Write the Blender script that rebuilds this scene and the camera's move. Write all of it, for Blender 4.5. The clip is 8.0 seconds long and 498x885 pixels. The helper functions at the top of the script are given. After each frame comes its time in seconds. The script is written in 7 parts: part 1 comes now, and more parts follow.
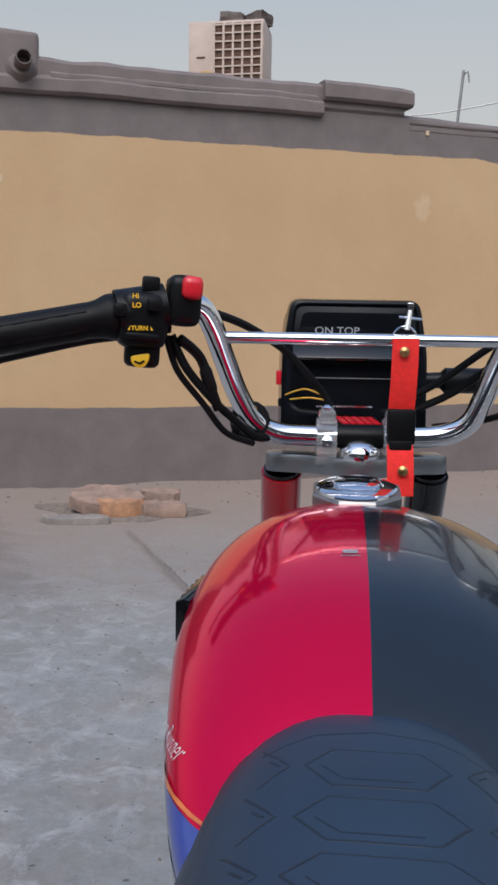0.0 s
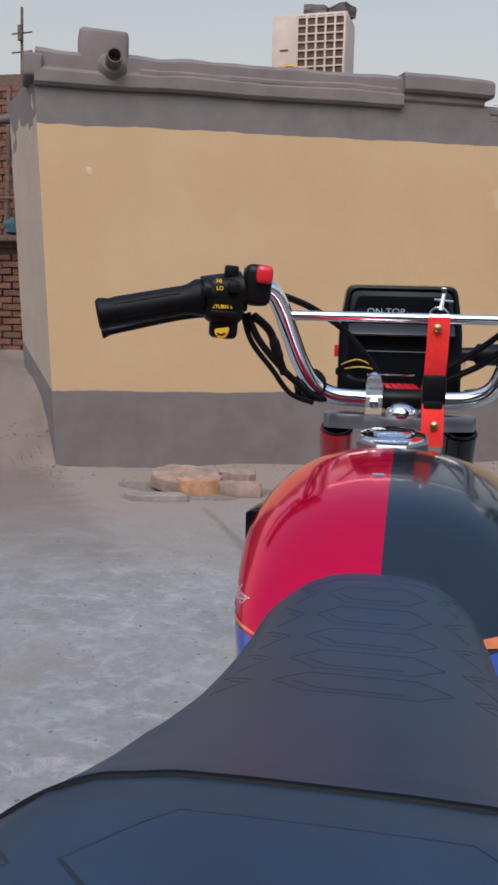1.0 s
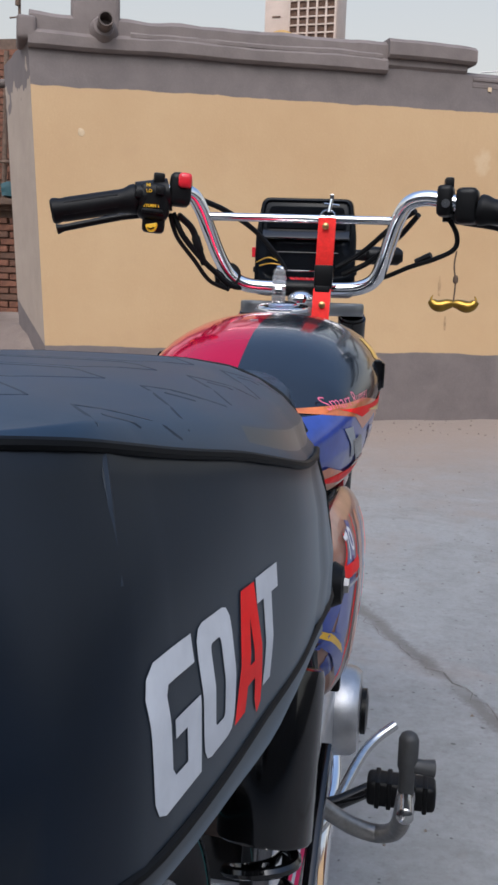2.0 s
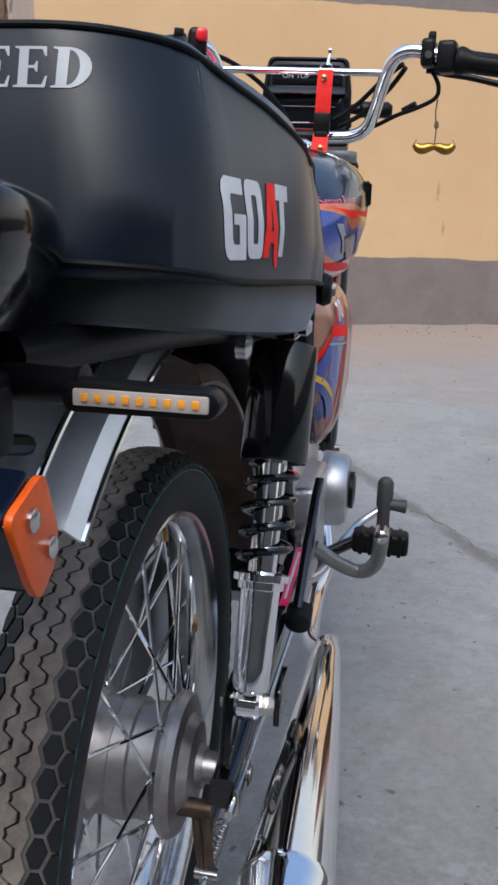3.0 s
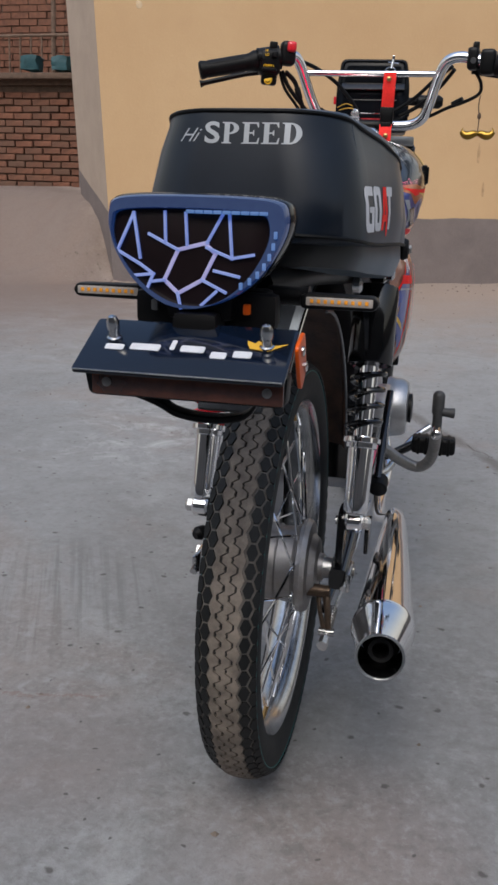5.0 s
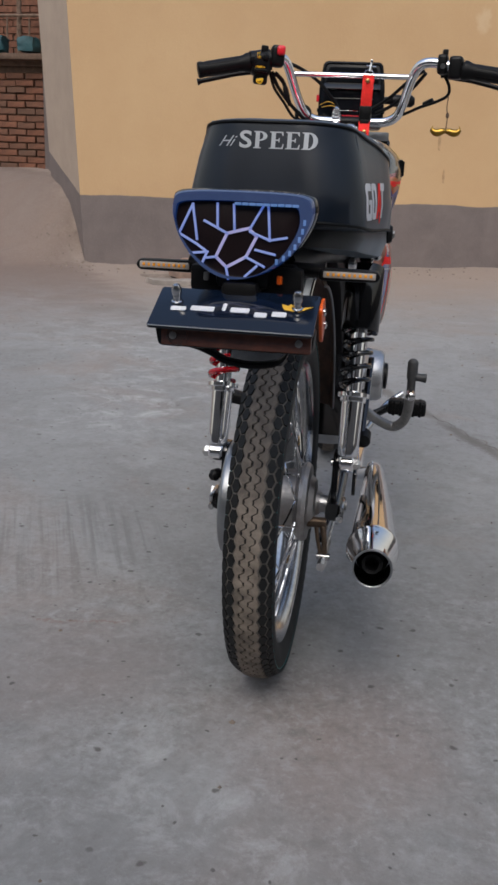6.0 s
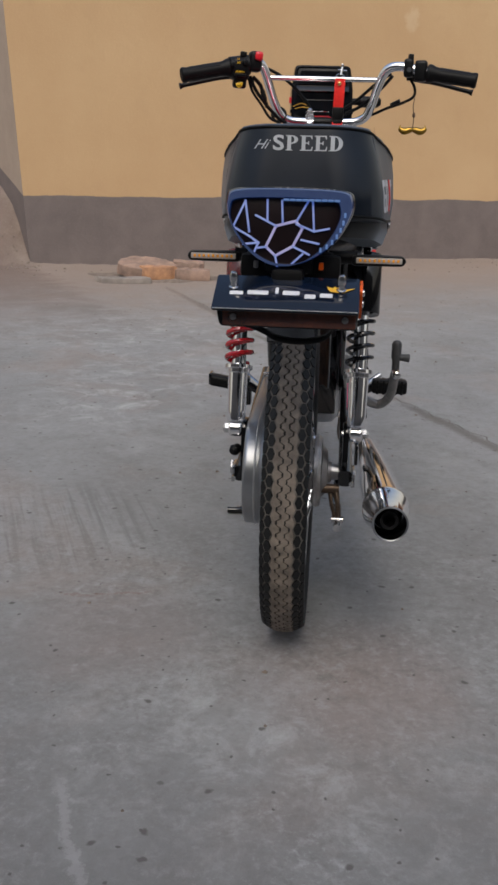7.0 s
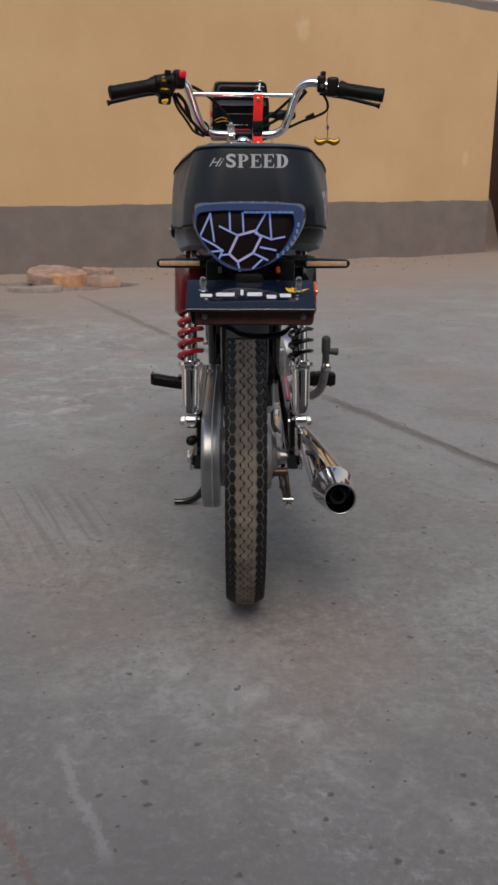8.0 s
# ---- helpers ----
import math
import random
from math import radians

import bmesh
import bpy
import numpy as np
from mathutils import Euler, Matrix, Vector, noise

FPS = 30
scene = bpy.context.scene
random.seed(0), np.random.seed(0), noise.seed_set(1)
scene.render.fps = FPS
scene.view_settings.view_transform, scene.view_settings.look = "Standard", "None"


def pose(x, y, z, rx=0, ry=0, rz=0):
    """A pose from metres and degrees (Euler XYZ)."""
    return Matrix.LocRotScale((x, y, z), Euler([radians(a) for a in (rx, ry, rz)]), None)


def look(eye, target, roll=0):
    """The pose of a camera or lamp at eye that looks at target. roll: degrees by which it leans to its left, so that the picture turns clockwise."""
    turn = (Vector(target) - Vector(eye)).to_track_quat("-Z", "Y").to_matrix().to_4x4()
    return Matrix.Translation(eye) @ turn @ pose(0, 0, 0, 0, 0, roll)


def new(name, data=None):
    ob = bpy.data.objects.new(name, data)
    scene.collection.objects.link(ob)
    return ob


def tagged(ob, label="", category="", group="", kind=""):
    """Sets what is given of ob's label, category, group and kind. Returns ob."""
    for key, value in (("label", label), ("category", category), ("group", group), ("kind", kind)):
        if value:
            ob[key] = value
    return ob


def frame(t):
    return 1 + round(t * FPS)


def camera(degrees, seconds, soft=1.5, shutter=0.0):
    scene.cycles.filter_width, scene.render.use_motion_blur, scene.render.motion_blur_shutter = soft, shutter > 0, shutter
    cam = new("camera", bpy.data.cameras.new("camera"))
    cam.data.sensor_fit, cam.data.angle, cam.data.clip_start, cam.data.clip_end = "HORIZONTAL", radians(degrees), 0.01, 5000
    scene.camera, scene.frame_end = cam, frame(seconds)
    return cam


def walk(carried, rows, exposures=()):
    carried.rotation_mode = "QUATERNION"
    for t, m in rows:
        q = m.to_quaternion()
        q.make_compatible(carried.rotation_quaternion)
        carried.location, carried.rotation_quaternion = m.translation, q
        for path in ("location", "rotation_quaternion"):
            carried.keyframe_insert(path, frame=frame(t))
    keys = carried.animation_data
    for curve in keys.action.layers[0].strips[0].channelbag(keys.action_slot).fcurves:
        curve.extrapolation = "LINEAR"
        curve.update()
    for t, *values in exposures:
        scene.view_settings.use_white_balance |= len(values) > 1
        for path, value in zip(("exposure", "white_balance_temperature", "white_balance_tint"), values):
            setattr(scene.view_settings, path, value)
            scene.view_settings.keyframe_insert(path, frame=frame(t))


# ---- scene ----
cam = camera(31.0, 8.0, soft=2.8)
PATH = [
    (0, (-0.022, 0.004, 0.998), (-0.217, 1.983, 0.780), 1.0),
    (0.5, (-0.038, -0.078, 0.992), (-0.368, 1.88, 0.773), 1.1),
    (1, (0.02, -0.195, 0.983), (-0.344, 1.757, 0.739), 1.5),
    (1.2, (0.053, -0.263, 0.98), (-0.301, 1.69, 0.733), 1.8),
    (2.3, (0.209, -0.510, 0.827), (-0.152, 1.427, 0.489), 2.0),
    (2.5, (0.216, -0.562, 0.799), (-0.135, 1.372, 0.431), 2.2),
    (2.7, (0.219, -0.612, 0.776), (-0.129, 1.315, 0.371), 2.3),
    (3, (0.220, -0.694, 0.753), (-0.127, 1.220, 0.284), 2.2),
    (3.2, (0.211, -0.757, 0.746), (-0.142, 1.150, 0.244), 2.2),
    (3.5, (0.199, -0.855, 0.732), (-0.190, 1.040, 0.221), 1.9),
    (4, (0.203, -0.936, 0.749), (-0.216, 0.949, 0.228), 1.9),
    (4.5, (0.209, -1.012, 0.772), (-0.223, 0.866, 0.236), 1.7),
    (5, (0.207, -1.117, 0.776), (-0.211, 0.76, 0.226), 1.5),
    (6.3, (0.154, -1.403, 0.791), (-0.135, 0.488, 0.207), 2.0),
    (6.5, (0.13, -1.433, 0.79), (-0.133, 0.463, 0.209), 1.6),
    (7, (0.063, -1.503, 0.789), (-0.119, 0.401, 0.206), 1.3),
    (7.5, (0.009, -1.579, 0.795), (-0.063, 0.334, 0.215), 0.6),
    (8, (-0.017, -1.649, 0.804), (0.01, 0.268, 0.231), 0.2),
]
walk(cam, [(t, look(eye, target, roll)) for t, eye, target, roll in PATH],
     [(0.0, -0.04, 5580, 6), (0.5, 0.0, 5600, 6), (1.0, 0.06, 5600, 6), (2.5, 0.36, 5650, 6), (3.5, 0.46, 5750, 6), (4.2, 0.46, 5800, 6), (5.0, 0.05, 5980, 6), (6.5, -0.03, 6080, 6), (8.0, -0.22, 6420, 7)])

# ---- light ----
SUN_ELEVATION, SUN_TURN = 52.0, 182.0
world = bpy.data.worlds.new("sky")
scene.world = world
world.use_nodes = True
wn, wl = world.node_tree.nodes, world.node_tree.links
sky = wn.new("ShaderNodeTexSky")
sky.sky_type = "NISHITA"
sky.sun_disc = False
sky.sun_elevation, sky.sun_rotation = radians(SUN_ELEVATION), radians(SUN_TURN)
sky.air_density, sky.dust_density, sky.ozone_density = 1.0, 5.0, 1.0
grey = wn.new("ShaderNodeHueSaturation")
where = wn.new("ShaderNodeTexCoord")
height = wn.new("ShaderNodeSeparateXYZ")
wl.new(where.outputs["Generated"], height.inputs[0])
haze = wn.new("ShaderNodeMapRange")
haze.interpolation_type = "SMOOTHSTEP"
for key, value in (("From Min", 0.22), ("From Max", 0.75), ("To Min", 0.0), ("To Max", 0.95)):
    haze.inputs[key].default_value = value
wl.new(height.outputs["Z"], haze.inputs["Value"])
wl.new(haze.outputs["Result"], grey.inputs["Saturation"])
# a hazy sky that is brighter overhead than low down
dome = wn.new("ShaderNodeMapRange")
dome.interpolation_type = "SMOOTHSTEP"
for key, value in (("From Min", 0.05), ("From Max", 0.9), ("To Min", 1.12), ("To Max", 1.62)):
    dome.inputs[key].default_value = value
wl.new(height.outputs["Z"], dome.inputs["Value"])
wl.new(dome.outputs["Result"], grey.inputs["Value"])
wl.new(sky.outputs["Color"], grey.inputs["Color"])
warm = wn.new("ShaderNodeMix")
warm.data_type, warm.blend_type = "RGBA", "MULTIPLY"
warm.inputs["B"].default_value = (1.0, 0.888, 0.75, 1)
fade = wn.new("ShaderNodeMapRange")
for key, value in (("From Min", 0.1), ("From Max", 0.6), ("To Min", 1.0), ("To Max", 0.0)):
    fade.inputs[key].default_value = value
wl.new(height.outputs["Z"], fade.inputs["Value"])
wl.new(fade.outputs["Result"], warm.inputs["Factor"])
wl.new(grey.outputs["Color"], warm.inputs["A"])
wl.new(warm.outputs["Result"], wn["Background"].inputs["Color"])
wn["Background"].inputs["Strength"].default_value = 0.14
sun_data = bpy.data.lights.new("sun", "SUN")
sun_data.energy, sun_data.angle, sun_data.color = 0.28, radians(45), (1.0, 0.93, 0.86)
sun = new("sun", sun_data)
az, el = radians(SUN_TURN), radians(SUN_ELEVATION)
sun.matrix_world = look((math.sin(az) * 20, math.cos(az) * 20, math.tan(el) * 20), (0, 0, 0))

# ---- materials ----
def material(name, base, rough=0.5, metal=0.0, coat=0.0, var=0.0, scale=8.0, grain=0.0, grain_scale=300.0, tint=None, rough_var=0.0, spec=0.5):
    """A surface with variation at two scales: stains of var at scale, and a fine relief."""
    m = bpy.data.materials.new(name)
    m.use_nodes = True
    n, l = m.node_tree.nodes, m.node_tree.links
    b = n["Principled BSDF"]
    b.inputs["Base Color"].default_value = (*base, 1)
    b.inputs["Roughness"].default_value = rough
    b.inputs["Metallic"].default_value = metal
    b.inputs["Coat Weight"].default_value = coat
    b.inputs["Coat Roughness"].default_value = 0.04
    b.inputs["Specular IOR Level"].default_value = spec
    tc = n.new("ShaderNodeTexCoord")
    if var:
        t = n.new("ShaderNodeTexNoise")
        t.inputs["Scale"].default_value, t.inputs["Detail"].default_value, t.inputs["Roughness"].default_value = scale, 6, 0.62
        l.new(tc.outputs["Object"], t.inputs["Vector"])
        mix = n.new("ShaderNodeMix")
        mix.data_type = "RGBA"
        low = tint or tuple(c * (1 - var) for c in base)
        mix.inputs["A"].default_value, mix.inputs["B"].default_value = (*low, 1), (*[min(1, c * (1 + var * 0.6)) for c in base], 1)
        ramp = n.new("ShaderNodeMapRange")
        ramp.inputs["From Min"].default_value, ramp.inputs["From Max"].default_value = 0.3, 0.7
        l.new(t.outputs["Fac"], ramp.inputs["Value"])
        l.new(ramp.outputs["Result"], mix.inputs["Factor"])
        l.new(mix.outputs["Result"], b.inputs["Base Color"])
        if rough_var:
            r2 = n.new("ShaderNodeMapRange")
            r2.inputs["To Min"].default_value, r2.inputs["To Max"].default_value = max(0, rough - rough_var), rough + rough_var
            l.new(t.outputs["Fac"], r2.inputs["Value"])
            l.new(r2.outputs["Result"], b.inputs["Roughness"])
    if grain:
        g = n.new("ShaderNodeTexNoise")
        g.inputs["Scale"].default_value, g.inputs["Detail"].default_value = grain_scale, 3
        l.new(tc.outputs["Object"], g.inputs["Vector"])
        bump = n.new("ShaderNodeBump")
        bump.inputs["Strength"].default_value, bump.inputs["Distance"].default_value = grain, 0.002
        l.new(g.outputs["Fac"], bump.inputs["Height"])
        l.new(bump.outputs["Normal"], b.inputs["Normal"])
    return m


M = {
    "red_paint": material("red_paint", (0.74, 0.0005, 0.056), 0.11, 0.62, 0.3, 0.06, 4, 0.0, 900, spec=0.05),
    "black_paint": material("black_paint", (0.007, 0.0105, 0.016), 0.2, 0.0, 0.5, 0.2, 30, 0.01, 900),
    "gloss_black": material("gloss_black", (0.0035, 0.0035, 0.004), 0.12, 0.0, 0.3, 0.3, 20, 0.02, 400, rough_var=0.04),
    "plastic": material("black_plastic", (0.0042, 0.0042, 0.0047), 0.4, 0, 0, 0.3, 25, 0.06, 500, rough_var=0.08, spec=0.2),
    "rubber": material("black_rubber", (0.0045, 0.0045, 0.005), 0.5, 0, 0, 0.35, 30, 0.1, 400, rough_var=0.1, spec=0.17),
    "tyre": material("tyre_rubber", (0.0085, 0.0092, 0.0098), 0.62, 0, 0, 0.4, 14, 0.2, 350, rough_var=0.1, spec=0.32),
    "tread": material("dusty_tread_rubber", (0.20, 0.168, 0.138), 0.9, 0, 0, 0.5, 40, 0.4, 300, tint=(0.105, 0.088, 0.074)),
    "groove": material("dusty_groove", (0.17, 0.155, 0.14), 0.95, 0, 0, 0.4, 60, 0.3, 300),
    # seat top: the sky's blue light is mixed into the vinyl colour
    "vinyl": material("seat_vinyl_skylit", (0.0165, 0.034, 0.064), 0.42, 0, 0, 0.25, 12, 0.02, 900, rough_var=0.05, spec=0.42),
    "crease": material("pressed_crease", (0.0025, 0.003, 0.004), 0.55, 0, 0, 0.2, 60, spec=0.15),
    "emboss_shade": material("emboss_shade_vinyl", (0.0075, 0.0145, 0.0275), 0.5, 0, 0, 0.2, 60, spec=0.45),
    # same vinyl, darkened for the shade on its upright faces
    "vinyl_side": material("seat_vinyl_shaded_side", (0.0048, 0.0085, 0.0165), 0.33, 0, 0, 0.3, 10, 0.006, 900, rough_var=0.05, spec=0.34),
    "skirt": material("skirt_vinyl", (0.027, 0.027, 0.0275), 0.42, 0, 0, 0.25, 14, 0.01, 900, rough_var=0.06, spec=0.4),
    "chrome": material("chrome", (0.88, 0.88, 0.89), 0.06, 1.0, 0, 0.06, 20, 0.01, 300, rough_var=0.04),
    "guard_chrome": material("dull_chrome", (0.82, 0.85, 0.90), 0.30, 0.72, 0, 0.12, 25, 0.03, 300, rough_var=0.06),
    "worn_chrome": material("worn_chrome", (0.6, 0.6, 0.6), 0.2, 1.0, 0, 0.2, 40, 0.04, 500, rough_var=0.08),
    "alloy": material("cast_alloy", (0.5, 0.5, 0.51), 0.38, 0.9, 0, 0.18, 30, 0.15, 500, rough_var=0.1),
    "silver_paint": material("silver_paint", (0.30, 0.31, 0.325), 0.33, 0.85, 0.2, 0.15, 18, 0.05, 500, rough_var=0.08),
    "steel": material("dull_steel", (0.3, 0.29, 0.28), 0.42, 0.9, 0, 0.3, 60, 0.1, 500, rough_var=0.1),
    "brass": material("brass", (0.50, 0.32, 0.13), 0.35, 1.0, 0, 0.25, 90),
    "gold": material("gold_plating", (0.36, 0.22, 0.045), 0.38, 1.0, 0, 0.2, 60),
    "red_enamel": material("red_enamel", (0.42, 0.006, 0.012), 0.25, 0, 0.8, 0.15, 40),
    "maroon_enamel": material("maroon_enamel", (0.15, 0.005, 0.010), 0.25, 0, 0.7, 0.2, 40),
    "red_plastic": material("red_plastic", (0.62, 0.010, 0.022), 0.35, 0, 0.3, 0.1, 60),
    "red_webbing": material("red_webbing", (0.75, 0.012, 0.006), 0.75, 0, 0, 0.15, 200, 0.5, 900),
    "red_vinyl": material("red_print", (0.90, 0.010, 0.008), 0.5, 0, 0, 0.1, 60, spec=0.2),
    "white_print": material("white_print", (0.62, 0.63, 0.66), 0.5, 0, 0, 0.1, 60),
    "silver_print": material("silver_print", (0.36, 0.38, 0.41), 0.45, 0, 0, 0.1, 60),
    "pink_sticker": material("pink_sticker", (0.80, 0.03, 0.14), 0.35, 0, 0.4, 0.1, 60),
    "pink_print": material("pink_print", (0.75, 0.12, 0.2), 0.4, 0, 0.5, 0.1, 60),
    "blue_print": material("blue_print", (0.03, 0.06, 0.32), 0.3, 0, 0.8, 0.25, 40),
    "sky_print": material("pale_blue_print", (0.16, 0.20, 0.42), 0.3, 0, 0.8, 0.2, 40),
    "orange_print": material("orange_print", (0.62, 0.16, 0.03), 0.3, 0, 0.8, 0.3, 40),
    "yellow_print": material("yellow_print", (0.75, 0.45, 0.02), 0.35, 0, 0.6, 0.1, 60),
    "tan_print": material("tan_print", (0.33, 0.17, 0.12), 0.3, 0, 0.6, 0.35, 25),
    "brown_print": material("brown_print", (0.12, 0.045, 0.025), 0.35, 0, 0.6, 0.3, 60),
    "horn_yellow": material("yellow_plastic", (0.8, 0.48, 0.01), 0.4, 0, 0.2, 0.1, 60),
    "clear_plastic": material("clear_plastic", (0.86, 0.87, 0.88), 0.08, 0.0, 0.5, 0.05, 60),
    "smoked": material("smoked_plastic", (0.010, 0.006, 0.007), 0.28, 0, 0.0, 0.3, 30, spec=0.25),
    "plate_blue": material("plate_enamel", (0.003, 0.006, 0.014), 0.12, 0, 0.35, 0.2, 20, 0.01, 300, spec=0.3),
    "wood_lens": material("brown_reflector", (0.10, 0.028, 0.013), 0.22, 0, 0.8, 0.5, 25, 0.05, 200),
    "orange_lens": material("orange_lens", (0.66, 0.095, 0.004), 0.35, 0, 0.1, 0.2, 60, spec=0.3),
    "amber": material("amber_led", (0.80, 0.33, 0.03), 0.2, 0, 0.6, 0.1, 60),
    "cream_lens": material("cream_lens", (0.42, 0.38, 0.35), 0.18, 0, 0.8, 0.15, 60),
    "teal_line": material("teal_line", (0.02, 0.16, 0.15), 0.5, 0, 0, 0.2, 60),
    "glass_dark": material("meter_glass", (0.006, 0.007, 0.009), 0.1, 0, 0.0, 0.2, 20, spec=0.12),
    "wire_yellow": material("yellow_wire", (0.7, 0.4, 0.03), 0.5, 0, 0, 0.1, 60),
    "fender_dark": material("inner_fender", (0.070, 0.036, 0.022), 0.5, 0, 0.2, 0.6, 24, 0.3, 160, tint=(0.018, 0.011, 0.009)),
    "hub_metal": material("dusty_cast_metal", (0.34, 0.33, 0.325), 0.42, 0.85, 0, 0.3, 22, 0.06, 500, tint=(0.22, 0.195, 0.18), rough_var=0.1),
    "grey_rubber": material("worn_grey_rubber", (0.035, 0.036, 0.038), 0.6, 0, 0, 0.35, 40, 0.15, 400),
    "gasket": material("rust_tint", (0.12, 0.085, 0.06), 0.4, 0.8, 0, 0.4, 50),
}


def glowing(name, base, glow, strength, rough=0.2):
    m = material(name, base, rough, 0, 0.6, 0.15, 60)
    b = m.node_tree.nodes["Principled BSDF"]
    b.inputs["Emission Color"].default_value = (*glow, 1)
    b.inputs["Emission Strength"].default_value = strength
    return m


M["led_strip"] = glowing("led_strip", (0.30, 0.33, 0.40), (0.14, 0.26, 1.0), 0.32)
M["led_bright"] = glowing("led_bright", (0.44, 0.41, 0.44), (0.30, 0.30, 1.0), 0.28)
M["led_rim"] = glowing("led_rim", (0.05, 0.06, 0.08), (0.05, 0.20, 0.9), 0.08, 0.12)
M["led_spot"] = glowing("led_spot", (0.1, 0.12, 0.16), (0.06, 0.22, 1.0), 1.1)
M["led_core"] = glowing("led_core", (0.16, 0.2, 0.28), (0.05, 0.3, 1.0), 0.22)


for name, amount in (("vinyl_side", 0.11), ("skirt", 0.22)):
    b = M[name].node_tree.nodes["Principled BSDF"]
    b.inputs["Sheen Weight"].default_value, b.inputs["Sheen Roughness"].default_value = amount, 0.4
    b.inputs["Sheen Tint"].default_value = (0.55, 0.77, 1.0, 1)
b = M["clear_plastic"].node_tree.nodes["Principled BSDF"]
b.inputs["Transmission Weight"].default_value, b.inputs["IOR"].default_value = 0.8, 1.4


def node_material(name):
    m = bpy.data.materials.new(name)
    m.use_nodes = True
    n, l = m.node_tree.nodes, m.node_tree.links
    return m, n, l, n["Principled BSDF"], n.new("ShaderNodeTexCoord")


def maths(n, l, op, a, b=None, c=None, clamp=False):
    k = n.new("ShaderNodeMath")
    k.operation, k.use_clamp = op, clamp
    for i, v in enumerate((a, b, c)):
        if v is None:
            continue
        if isinstance(v, (int, float)):
            k.inputs[i].default_value = v
        else:
            l.new(v, k.inputs[i])
    return k.outputs[0]


def noise_of(n, l, vector, scale, detail=5, rough=0.6, distortion=0.0):
    t = n.new("ShaderNodeTexNoise")
    t.inputs["Scale"].default_value, t.inputs["Detail"].default_value = scale, detail
    t.inputs["Roughness"].default_value, t.inputs["Distortion"].default_value = rough, distortion
    l.new(vector, t.inputs["Vector"])
    return t.outputs["Fac"]


def ranged(n, l, v, a, b, c=0.0, d=1.0, smooth=False):
    k = n.new("ShaderNodeMapRange")
    if smooth:
        k.interpolation_type = "SMOOTHSTEP"
    for name, x in zip(("From Min", "From Max", "To Min", "To Max"), (a, b, c, d)):
        k.inputs[name].default_value = x
    l.new(v, k.inputs["Value"])
    return k.outputs["Result"]


def blend(n, l, fac, a, b):
    k = n.new("ShaderNodeMix")
    k.data_type = "RGBA"
    if isinstance(fac, (int, float)):
        k.inputs["Factor"].default_value = fac
    else:
        l.new(fac, k.inputs["Factor"])
    for name, v in (("A", a), ("B", b)):
        if isinstance(v, tuple):
            k.inputs[name].default_value = (*v, 1)
        else:
            l.new(v, k.inputs[name])
    return k.outputs["Result"]


DRAG = (-0.55, 0.36, 0.30, 0.34)


